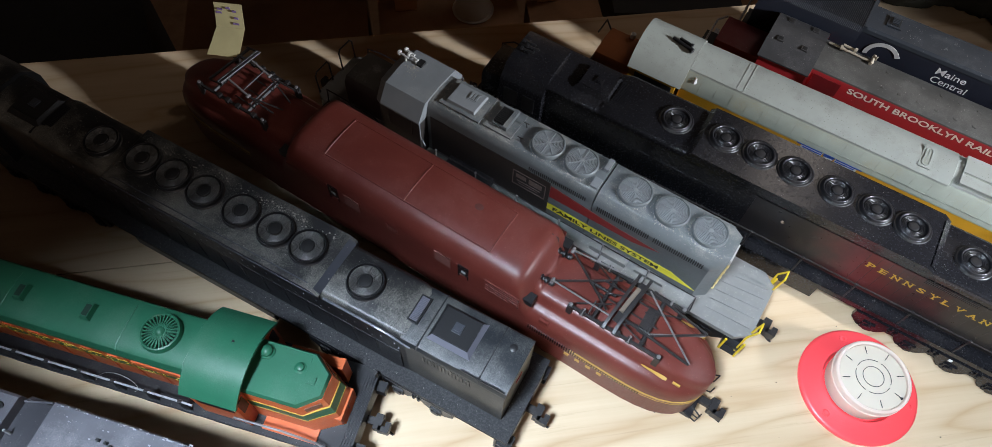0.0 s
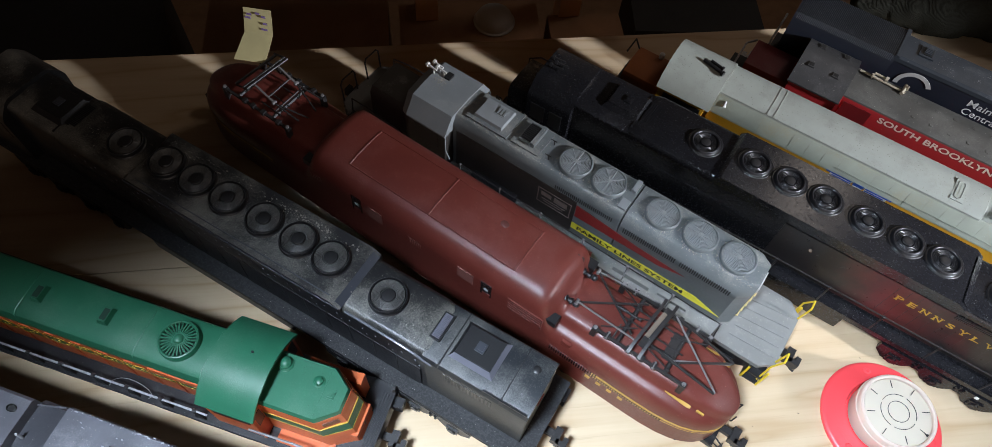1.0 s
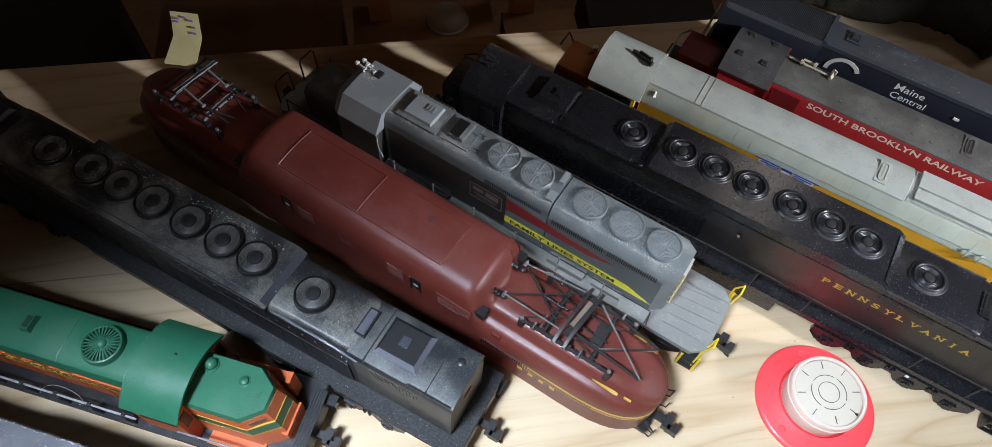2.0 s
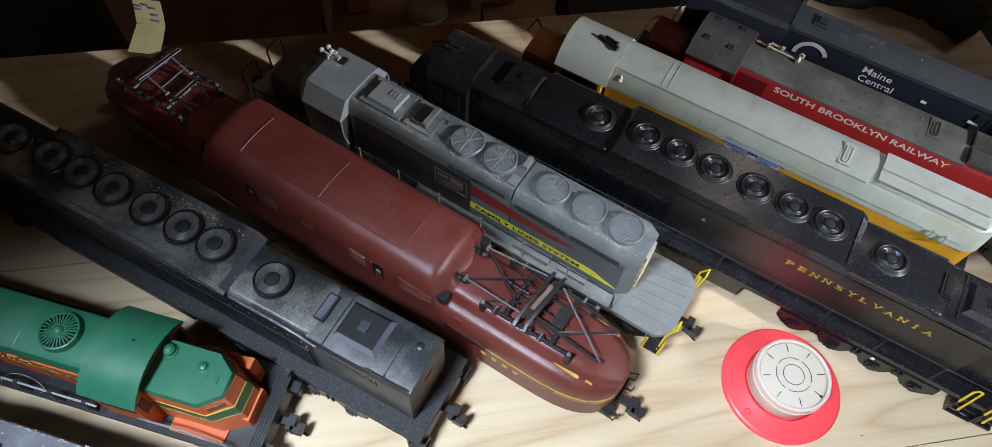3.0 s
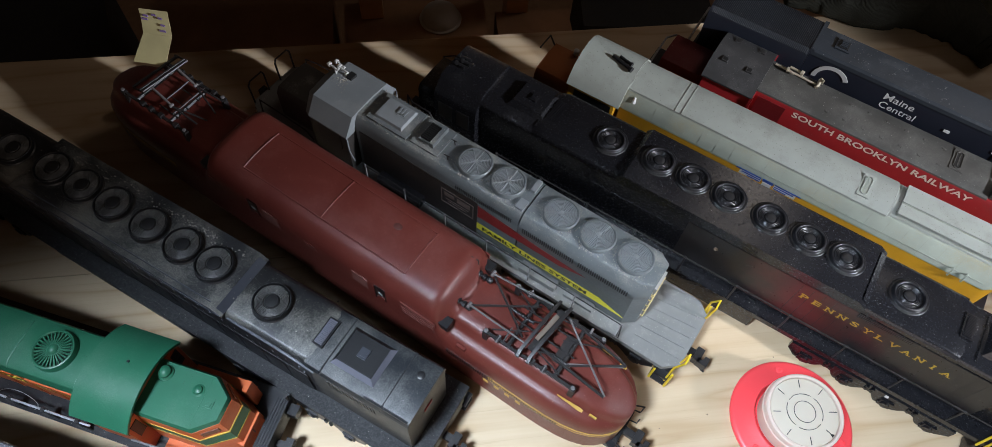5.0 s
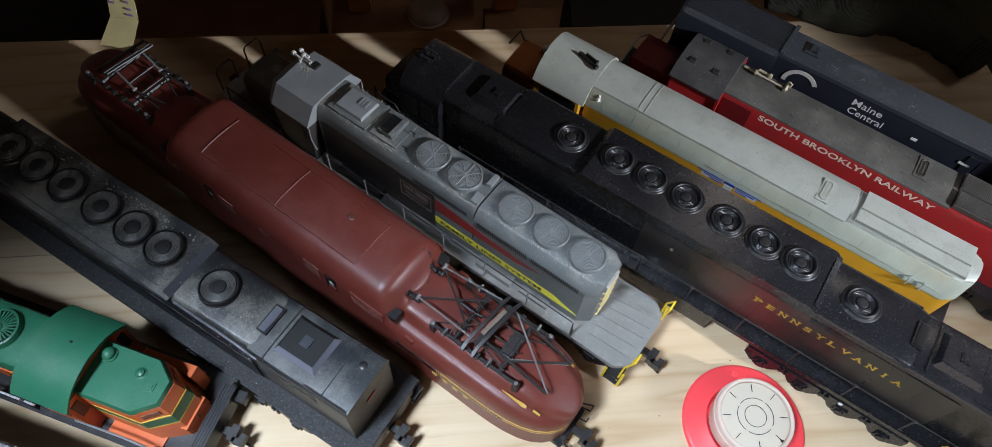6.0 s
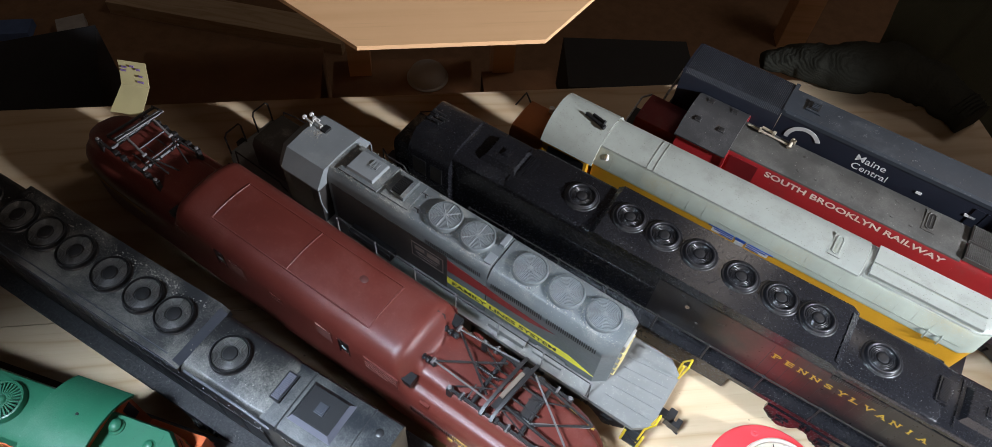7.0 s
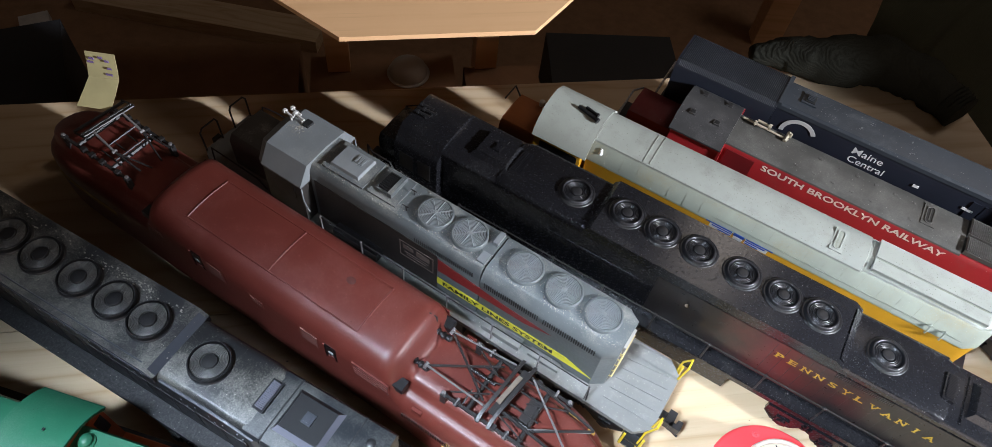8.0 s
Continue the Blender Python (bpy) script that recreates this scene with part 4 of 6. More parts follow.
            hy = s * (half(hx) + 0.05)
            box(bm, hx, hx + 0.5, hy - 0.3, hy + 0.2, 23.4, 26.9 if hx < 88 else 25.2)
        tagged(part("side_grille", bm, dark, t, "row of fine dark slots"), kind="stuff")
        for sx in (-1, 1):
            bm = fresh()
            box(bm, sx * 62.5 - 2.6, sx * 62.5 + 2.6, s * 14.6 - 2.2, s * 14.6 + 2.2, 39.5, 43.0)
            part("cab_side_lamp", bm, BLACK_HUB, t, "black square cab window", 0.4)
    # under parts
    bm = fresh()
    box(bm, -128, 128, -15, 15, 6, 10)
    box(bm, 131, 141, -9, 9, 5.5, 9)
    box(bm, -141, -131, -9, 9, 5.5, 9)
    part("underframe", bm, BLACK_SIDE, t, bevel=0.5)
    for xx in (-55, 55):
        truck(t, xx, 3, 20, 16.0)
    for xx in (-104, 104):
        truck(t, xx, 2, 18, 14.5)
    coupler(t, 141, 1, 8.6)
    coupler(t, -141, -1, 8.6)
    bm = fresh()
    for s in (-1, 1):
        bent(bm, [(138, s * 9, 9), (143, s * 10, 9), (143, s * 10, 17), (138.5, s * 8, 17)], 0.35)
        bent(bm, [(140, s * 6, 5), (144, s * 6.6, 5), (144, s * 6.6, 11)], 0.3)
    part("pilot_grab_irons", bm, DARK_STEEL, t)
    # folded pantograph on each nose
    def far_frame(bar):
        """The flatter frame of the far pantograph: two worn bars on bright legs."""
        for x, z, r, material in ((104.6, 52.6, 0.8, DARK_STEEL), (102.6, 53.2, 0.45, DARK_STEEL), (110.0, 51.0, 0.7, DARK_STEEL)):
            bar("contact_bar", (x + 0.8, -8.0, z), (x - 1.0, 15.5, z), r, material)
        for y in (-8.0, 15.5):
            bar("bar_end", (110.4, y, 51.0), (102.4, y, 52.8), 0.5, DARK_STEEL)
        for y in (-4.0, 10.0):
            bar("pantograph_leg", (102.8, y, 52.8), (91.0, y - 1.0, 50.0), 0.55, ROD_STEEL, 8)
            bar("leg_joint", (91.0, y - 2.0, 50.0), (91.0, y, 50.0), 0.7, ROD_STEEL, 8)
            bar("lower_leg", (91.0, y - 1.0, 49.6), (78.0, y * 1.1, 46.4), 0.45, DARK_STEEL)
            bar("lower_leg", (91.0, y - 1.0, 49.6), (76.0, y * 0.35 + 1.0, 46.0), 0.4, DARK_STEEL)
        bar("leg_tie", (94.5, -4.6, 50.8), (94.5, 9.6, 50.8), 0.4, DARK_STEEL)
        bar("leg_tie", (88.5, -7.0, 48.2), (88.5, 11.0, 48.2), 0.4, DARK_STEEL)
        for y in (-7.0, -1.0, 5.0, 11.0):
            bar("base_tie", (86.0, y, 46.8), (98.0, y + 0.4, 47.2), 0.35, DARK_STEEL)

    def pantograph(sgn):
        def at_x(p):
            return (sgn * p[0], p[1], p[2])

        def bar(name, a, b, r, material, seg=6):
            return part(name, rod(fresh(), at_x(a), at_x(b), r, seg), material, p)

        def beam(name, a, b, w, h, material, label=""):
            a, b = Vector(at_x(a)), Vector(at_x(b))
            n = (b - a).cross(Vector((0, 0, 1))).normalized() * w / 2
            u = Vector((0, 0, h / 2))
            return part(name, loft(fresh(), [[q - n - u, q + n - u, q + n + u, q - n + u] for q in (a, b)]), material, p, label, 0.15)

        p = part("pantograph_base", rod(fresh(), at_x((88.2, -10, 46.2)), at_x((88.2, 12, 46.2)), 0.9), DARK_STEEL, t, "black sprung pantograph frame")
        bar("base_bar", (108.6, -10, 46.2), (108.6, 12, 46.2), 0.9, DARK_STEEL)
        for y in (-10.4, 12.0):
            beam("base_rail", (77.5, y, 46.6), (117.5, y, 46.4), 1.1, 1.2, DARK_STEEL)
            for x in (78.6, 116.4):
                x0, x1 = sorted((sgn * (x - 1.1), sgn * (x + 1.1)))
                foot = part("base_foot", box(fresh(), x0, x1, y - 1.0, y + 1.0, 40.0, 47.2), DARK_STEEL, p, bevel=0.4)
                part("foot_bolt", lathe(fresh(), [(0.8, 47.6), (0.8, 48.3), (0, 48.5)], 8, sgn * x, y), ROD_STEEL, foot)
            for x in (84, 93, 99, 104):
                part("rail_lug", box(fresh(), *sorted((sgn * (x - 0.9), sgn * (x + 0.9))), y - 1.2, y + 1.0, 46, 48.0), DARK_STEEL, p, bevel=0.3)
        if sgn < 0:
            far_frame(bar)
            return
        # lower arms, bright where rubbed
        bar("pantograph_arm", (67.6, -5.6, 48.2), (93.4, -6.6, 49.0), 0.4, ROD_STEEL)
        bar("pantograph_arm", (67.8, 10.4, 48.2), (93.8, 12.4, 49.0), 0.4, ROD_STEEL)
        bar("pantograph_brace", (67.6, -5.6, 47.8), (90.6, 9.6, 48.4), 0.48, DARK_STEEL)
        bar("pantograph_brace", (67.8, 10.4, 47.8), (91.2, -5.0, 48.4), 0.48, DARK_STEEL)
        bar("pantograph_arm", (101.8, 11.2, 49.2), (127.4, -6.4, 47.2), 0.4, ROD_STEEL)
        bar("pantograph_arm", (100.4, 11.6, 48.8), (128.2, 8.2, 47.2), 0.55, DARK_STEEL)
        bar("pantograph_arm", (98.8, -4.6, 48.6), (127.2, -6.6, 46.8), 0.6, DARK_STEEL)
        bar("pantograph_brace", (110.4, -4.4, 47.4), (128.2, 8.2, 46.8), 0.5, DARK_STEEL)
        bar("pantograph_brace", (109.0, -4.6, 47.6), (127.6, 7.4, 46.4), 0.4, ROD_STEEL)
        bar("knee_pin", (67.5, -6.8, 48), (67.5, -4.4, 48), 0.7, ROD_STEEL, 8)
        bar("knee_pin", (67.6, 9.2, 48), (67.6, 11.8, 48), 0.7, ROD_STEEL, 8)
        # thin struts and pins between the arms
        for a, b in (((80, -8.5, 47.4), (92, -2.0, 49.2)), ((80, 10.5, 47.4), (91, 5.0, 49.2)), ((99, -6.5, 48.8), (110, -9.0, 47.2)), ((100, 9.5, 49.0), (112, 11.5, 47.0)),
                     ((86, -9.8, 47.6), (86, -4.0, 49.0)), ((104, 3.0, 47.4), (117, 9.0, 47.0)), ((97, -8.0, 50.0), (104, -3.4, 47.6)), ((90, 2.0, 49.0), (101, 6.0, 49.6))):
            bar("strut", a, b, 0.32, DARK_STEEL)
        for x, y in ((84, -10.4), (93, -10.4), (104, -10.4), (84, 12.0), (99, 12.0), (111, 12.0)):
            bar("pin", (x, y - 1.6, 47.6), (x, y + 1.6, 47.6), 0.5, ROD_STEEL, 8)
        # springs and the crank rods beside them
        for y, x0, x1 in ((-4.0, 97, 112), (2.6, 80, 92)):
            bm = fresh()
            n = int((x1 - x0) * 1.3)
            rings = []
            for k in range(n):
                x = sgn * (x0 + (x1 - x0) * k / n)
                rings += [(0.55, x), (0.95, x + 0.2 * sgn), (0.55, x + 0.4 * sgn)]
            loft(bm, [[(x, y + r * math.cos(math.pi * j / 4), 47.2 + r * math.sin(math.pi * j / 4)) for j in range(8)] for r, x in rings])
            part("spring", bm, DARK_STEEL, p)
        for y in (0.4, 6.4):
            bar("crank_rod", (84, y, 46.8), (111, y - 0.8, 47.0), 0.4, DARK_STEEL)
        part("crank", box(fresh(), *sorted((sgn * 104.5, sgn * 108)), -5.4, 6.4, 46.4, 47.2), DARK_STEEL, p, bevel=0.2)
        # the two collector bars with drooping ends and the worn strip between them
        for x0, x1 in ((95.4, 93.5), (100.2, 97.9)):
            bm = fresh()
            row = [(x0, 15.6, 48.6), (x0 - 0.1, 12.6, 50.6), (x1, -9.6, 50.6), (x1, -12.6, 48.8)]
            loft(bm, [[(sgn * (x - 0.65), y, z - 0.5), (sgn * (x + 0.65), y, z - 0.5), (sgn * (x + 0.65), y, z + 0.5), (sgn * (x - 0.65), y, z + 0.5)] for x, y, z in row])
            part("contact_bar", bm, DARK_STEEL, p, "dark collector bar", 0.2)
        beam("contact_strip", (97.7, 8.8, 50.8), (96.2, -3.6, 50.8), 1.7, 0.8, paint("worn_brass_strip", (0.16, 0.125, 0.095), 0.6), "worn brownish contact strip")
        beam("strip_carrier", (98.6, 12.0, 49.8), (96.4, -8.0, 49.8), 3.0, 0.4, DARK_STEEL)
        # insulators with their wires
        for s in (-1, 1):
            y = 1.6 + s * 7.0
            bm = fresh()
            rings = [(0.7, 61.4), (1.5, 62.0), (1.5, 63.0), (0.8, 63.4), (0.8, 64.2), (1.4, 64.6), (1.4, 65.6), (0.8, 66.0), (1.3, 66.6), (1.3, 68.0), (0.5, 68.6)]
            loft(bm, [[(sgn * x, y + r * math.cos(math.pi * j / 5), 44.9 + r * math.sin(math.pi * j / 5)) for j in range(10)] for r, x in rings])
            part("insulator", bm, BLACK_HUB, p)
            bar("insulator_wire", (61.6, y, 45.2), (60.0, y + 2.4, 49.5), 0.35, DARK_STEEL)
            bar("insulator_wire", (60.0, y + 2.4, 49.5), (57.5, y + 1.0, 52.6), 0.35, DARK_STEEL)

    pantograph(1)
    pantograph(-1)
    return t


electric(-32.5, 228.5, -30.8)


def grey_diesel(x, y, turn):
    t = thing("grey_diesel_locomotive", x, y, turn, "dusty grey six-axle diesel model with yellow and red side stripe", "model locomotive", ROW)
    bm = fresh()
    slab(bm, [(-163, -14), (-156, -18), (66, -18), (72, -13), (72, 13), (66, 18), (-156, 18), (-163, 14)], 17.0, 19.6)
    part("deck", bm, GREY_DECK, t, "grey deck caked with pale dust", 0.4)
    bm = fresh()
    box(bm, -150, 62, -14, 14, 12, 17)
    box(bm, -68, -14, -16.5, 16.5, 4.5, 16.8)
    box(bm, 66, 70, -15, 15, 6, 17)
    box(bm, -162, -158, -15, 15, 6, 17)
    part("underframe", bm, BLACK_SIDE, t, bevel=0.6)
    # hood in two lengths with a gap between
    prof = mirrored([(10.8, 19), (10.8, 49.0), (9.2, 52.4), (8.0, 53.2), (0, 53.4)])
    part("hood", prism(fresh(), prof, -97, -11.6), GREY, t, "grey hood with dust along its edges", 0.25)
    rear = [(10.9, 19), (10.9, 42.5), (11.6, 44.2), (11.6, 48.2), (8.9, 52.6), (7.8, 53.3), (0, 53.5)]
    bm = fresh()
    full = mirrored(rear)
    loft(bm, [[(xx, yy * k, zz) for yy, zz in full] for xx, k in ((-11.0, 1.0), (42.6, 1.0), (47.6, 0.66))])
    part("radiator_hood", bm, GREY, t, bevel=0.25)
    for s in (-1, 1):
        for x0, x1 in ((-9, 16.5), (17.5, 41)):
            slot = fresh()
            n = int((x1 - x0) / 0.95)
            for k in range(n):
                box(slot, x0 + k * 0.95, x0 + k * 0.95 + 0.5, s * 11.65 - 0.2, s * 11.65 + 0.2, 44.6, 47.9)
            part("radiator_grille", slot, INK, t, "row of dark louvre slots")
        slot = fresh()
        for k in range(30):
            box(slot, -43 + k * 0.95, -42.5 + k * 0.95, s * 10.85 - 0.15, s * 10.85 + 0.15, 45.6, 48.2)
        part("side_louvre", slot, INK, t)
        bm = fresh()
        loft(bm, [[(-40, s * 10.95, 24.6), (30, s * 11.05, 24.6), (42.5, s * 11.05, 24.6), (30, s * 11.05, 29.2), (-40, s * 10.95, 29.2)], [(-40, s * 10.7, 24.6), (30, s * 10.7, 24.6), (42.5, s * 10.7, 24.6), (30, s * 10.7, 29.2), (-40, s * 10.7, 29.2)]])
        part("yellow_stripe", bm, LEMON, t, "lemon yellow stripe with pointed end")
        bm = fresh()
        loft(bm, [[(-31.3, s * 10.98, 34.5), (10, s * 11.02, 35.2), (22, s * 11.02, 38.3), (0, s * 11.02, 39.4), (-31.3, s * 10.98, 43.0)], [(-31.3, s * 10.7, 34.5), (10, s * 10.7, 35.2), (22, s * 10.7, 38.3), (0, s * 10.7, 39.4), (-31.3, s * 10.7, 43.0)]])
        part("red_stripe", bm, RED_STRIPE, t, "dull red tapering stripe")
        # thin dark sheet that paints the shade on this length of hood
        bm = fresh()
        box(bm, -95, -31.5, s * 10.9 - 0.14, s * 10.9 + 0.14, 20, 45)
        part("side_shade_panel", bm, paint("side_shade_brown_black", (0.035, 0.029, 0.026), 0.5, vary=0.4), t)
    b = letters("FAMILY LINES SYSTEM", 53.0, 2.7, 0.025)
    part("lettering", shift(b, -28.5, -11.1, 25.5), INK, t, "black slab lettering")
    # outlined emblem, its writing reduced to bars
    bm = fresh()
    outer, inner = ((-50.4, 30.2), (-33.4, 30.2), (-33.4, 40.8), (-50.4, 40.8)), ((-50.0, 30.6), (-33.8, 30.6), (-33.8, 40.4), (-50.0, 40.4))
    rim = [[bm.verts.new((x, y, z)) for x, z in ring] for y, ring in ((-11.2, outer), (-11.2, inner), (-10.9, inner), (-10.9, outer))]
    for k in range(4):
        for r in range(4):
            bm.faces.new((rim[r][k], rim[r][(k + 1) % 4], rim[(r + 1) % 4][(k + 1) % 4], rim[(r + 1) % 4][k]))
    emblem = part("emblem", bm, EMBLEM_BROWN, t, "dull outlined emblem")
    for a in ((-48.6, -43.5, 36.2, 38.8), (-42.0, -35.4, 35.6, 39.0), (-48, -36, 33.8, 34.3), (-47, -37, 32.2, 32.6)):
        part("emblem_bar", box(fresh(), a[0], a[1], -11.2, -10.95, a[2], a[3]), EMBLEM_BROWN, emblem)
    spoke_fan(t, [(-40.4, 0, 0), (-24.0, 0, 0)], 53.0, 55.4, 7.4, 8, GREY, GREY_FAN, FAN_WELL)
    spoke_fan(t, [(1.5, 0, 0), (18.6, 0, 0), (35.5, 0, 0)], 53.0, 55.0, 7.4, 10, GREY, GREY_FAN, FAN_WELL_DUSTY, 0.14)
    bm = fresh()
    box(bm, -92.5, -71.5, -7.4, 8.2, 52.6, 54.2)
    h = part("roof_hatch", bm, GREY, t, "raised roof hatch edged with dust", 0.3)
    bm = fresh()
    box(bm, -90, -75, -5.6, 6.4, 54, 55.6, 0.6)
    part("hatch_lid", bm, GREY_SIDE, h, bevel=0.2)
    bm = fresh()
    for k in range(3):
        box(bm, -82 + k * 1.6, -81.2 + k * 1.6, 0.5, 4.2, 55.4, 56.1)
    box(bm, -82.6, -77.4, -0.2, 5.0, 55.3, 55.7)
    part("hatch_handle", bm, GREY_FAN, h)
    bm = fresh()
    box(bm, -69.5, -55.5, -6.8, 7.8, 52.6, 54.0)
    part("vent_base", bm, GREY, t, bevel=0.3)
    slats(t, "roof_vent", -67, -59, -4.0, 6.0, 54.6, 9, GREY_SIDE, INK, 1.7)
    bm = fresh()
    box(bm, -61, -59, -4.6, 6.6, 53.5, 56.6)
    part("vent_lip", bm, GREY, t, bevel=0.2)
    bm = fresh()
    box(bm, -14.6, -12.4, 2.0, 8.0, 53, 55.2)
    box(bm, -15.6, -12.0, -8.0, -3.0, 53, 54.4)
    part("roof_box", bm, GREY_SIDE, t, bevel=0.3)
    bm = fresh()
    for xx, yy in ((-53, 3), (-51, -5)):
        rod(bm, (xx, yy, 53), (xx - 0.4, yy, 56), 0.28)
        rod(bm, (xx - 2, yy, 55.8), (xx + 1, yy, 56), 0.25)
    part("lifting_eye", bm, DARK_STEEL, t)
    # cab
    cabp = mirrored([(16.5, 19), (16.5, 44.6), (17.0, 45.2), (12.4, 52.8), (11.0, 53.8), (0, 54.4)])
    bm = fresh()
    loft(bm, [[(xx, yy * k, zz if zz < 40 else zz - d) for yy, zz in cabp] for xx, k, d in ((-121.5, 0.9, 1.6), (-118, 1, 0), (-97.4, 1, 0))])
    part("cab", bm, CAB_DARK, t, "cab wall with the roof's shade in its brown-black", 0.3)
    bm = fresh()
    roofp = [(17.4, 44.2), (17.4, 45.2), (11.8, 53.8), (0, 54.8)]
    loft(bm, [[(xx, yy * k, zz - d) for yy, zz in mirrored(roofp)] for xx, k, d in ((-122.4, 0.86, 1.9), (-118.4, 1, 0), (-96.8, 1, 0))])
    part("cab_roof", bm, GREY_CAB, t, "grey cab roof with dusty front", 0.25, smooth=18)
    for s in (-1, 1):
        bm = fresh()
        box(bm, -114.5, -101.5, s * 16.6 - 0.25, s * 16.6 + 0.25, 33, 43)
        part("cab_window", bm, BLACK_HUB, t, bevel=0.3)
    # the nose's dark colour includes the shade at this end
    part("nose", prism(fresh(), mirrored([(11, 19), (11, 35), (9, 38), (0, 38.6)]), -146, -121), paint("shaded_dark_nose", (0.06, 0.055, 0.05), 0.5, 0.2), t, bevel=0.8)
    bm = fresh()
    for k, (xx, yy) in enumerate(((-118, 3), (-116.5, 6), (-113.5, 4.4))):
        rod(bm, (xx, yy, 54.5), (xx, yy, 57), 0.5)
        bm2 = [(xx + 1.5, yy, 57.2), (xx - 3.2, yy + 0.5, 57.4)]
        rod(bm, *bm2, 0.55)
        rod(bm, (xx - 3.2, yy + 0.5, 57.4), (xx - 4.2, yy + 0.6, 57.4), 1.1, 10)
    part("horn", bm, GREYWHITE, t, "pale chipped air horns")
    bm = fresh()
    box(bm, -112.5, -109.6, 3.4, 7.2, 54.3, 55.6)
    part("broken_socket", bm, INK, t, bevel=0.2)
    bm = fresh()
    rng = random.Random(7)
    for k in range(240):
        a, r = rng.random() * 6.28, abs(rng.gauss(0, 3.0))
        xx, yy = -112.5 + r * math.cos(a) * 1.1, 1.5 + r * math.sin(a) * 1.3
        s, zz = 0.06 + rng.random() ** 2 * 0.2, 54.72 - 0.085 * abs(yy)
        if xx > -118 and abs(yy) < 9:
            box(bm, xx - s, xx + s, yy - s, yy + s, zz - 0.2, zz + 0.1 + s * 0.6, s * 0.4)
    for k in range(500):
        xx = -95 + rng.random() * 140
        yy = rng.choice((-1, 1)) * (7.4 + rng.random() * 1.4) if rng.random() < 0.6 else rng.uniform(-7, 7)
        s = 0.05 + rng.random() ** 3 * 0.16
        box(bm, xx - s, xx + s, yy - s, yy + s, 53.2, 53.42 + s * 0.4, s * 0.4)
    # drifts along the foot of the hatch and the vent
    for x0, x1, y0, y1, z in ((-92.5, -71.5, -7.4, 8.2, 54.1), (-90, -75, -5.6, 6.4, 54.2), (-69.5, -55.5, -6.8, 7.8, 53.9), (-95, -53, -8.6, 9.2, 53.2)):
        for k in range(130):
            u = rng.random()
            xx, yy = ((x0 + u * (x1 - x0), rng.choice((y0, y1))) if rng.random() < 0.6 else (rng.choice((x0, x1)), y0 + u * (y1 - y0)))
            xx, yy, s = xx + rng.gauss(0, 0.4), yy + rng.gauss(0, 0.4), 0.04 + rng.random() ** 2 * 0.09
            box(bm, xx - s, xx + s, yy - s, yy + s, z - 0.3, z + 0.08 + s * 0.5, s * 0.4)
    for cx, n in ((-40.4, 40), (-24.0, 40), (1.5, 60), (18.6, 60), (35.5, 50)):
        for k in range(n):
            a, r = rng.gauss(-1.9, 0.9), 7.7 + abs(rng.gauss(0, 0.7))
            xx, yy, s = cx + r * math.cos(a), r * math.sin(a), 0.06 + rng.random() ** 2 * 0.2
            if abs(yy) < 9.0:
                box(bm, xx - s, xx + s, yy - s, yy + s, 53.2, 53.6 + s * 0.7, s * 0.4)
    tagged(part("dust_clumps", bm, DUST, t, "pale crumbs of dust"), kind="stuff")
    # rear end
    bm = fresh()
    for zz in (24, 29, 34, 39, 44):
        bent(bm, [(47.4, -5.0, zz), (48.7, -5.0, zz), (48.7, 5.0, zz), (47.4, 5.0, zz)], 0.36)
    part("ladder_rung", bm, paint("pale_yellow_grab", (0.66, 0.56, 0.25), 0.5), t, "pale yellow grab irons")
    bm = fresh()
    box(bm, 46.8, 48.6, -4.6, 4.6, 45.4, 49.0)
    part("number_board", bm, GREYWHITE, t, bevel=0.3)
    for s in (-1, 1):
        bm = fresh()
        bent(bm, [(71.5, s * 12, 19), (72.5, s * 12, 31), (72.5, s * 16.5, 31), (70, s * 17.5, 24), (70, s * 17.5, 8)], 0.42)
        part("end_rail", bm, YELLOW, t, "yellow painted end handrail")
        bm = fresh()
        box(bm, 64, 71, s * 15.5 - 3, s * 15.5 + 3, 4.5, 5.6)
        box(bm, 64, 71, s * 15.5 - 3, s * 15.5 + 3, 10.5, 11.6)
        box(bm, 63.4, 64.4, s * 15.5 - 3, s * 15.5 + 3, 4.5, 17)
        part("corner_steps", bm, BLACK_HUB, t, bevel=0.2)
        bm = fresh()
        bent(bm, [(71.2, s * 18.4, 4.5), (71.2, s * 18.4, 19)], 0.55)
        bent(bm, [(64, s * 18.6, 5), (64, s * 18.6, 16)], 0.55)
        part("step_edge", bm, YELLOW, t)
        handrail(t, [-88 + 22 * k for k in range(7)], s * 17.4, 19.5, 32.0, 0.28, DARK_STEEL, ROD_STEEL)
        bm = fresh()
        bent(bm, [(-121, s * 16.4, 24), (-124, s * 17.2, 30), (-146, s * 16.6, 30), (-154, s * 16, 29), (-155, s * 16, 19)], 0.38)
        part("front_rail", bm, DARK_STEEL, t)
        part("end_hoop", bent(fresh(), [(-162, s * 14, 18), (-162.5, s * 14, 31), (-162.5, s * 12.5, 33), (-162.5, s * 5, 33), (-162.5, s * 4, 31), (-162, s * 4, 18)], 0.45), DARK_STEEL, t)
        bm = fresh()
        bent(bm, [(-96.5, s * 17.2, 44), (-96.5, s * 17.3, 36), (-94, s * 17.4, 31)], 0.32)
        part("cab_grab_iron", bm, GREY_SIDE, t)
    bm = fresh()
    for k in range(5):
        rod(bm, (50 + 0.2 * k, -12 + 5 * k, 20.0), (70, -11 + 5.4 * k, 20.0), 0.25, 5)
    part("deck_rib", bm, GREY_DECK, t)
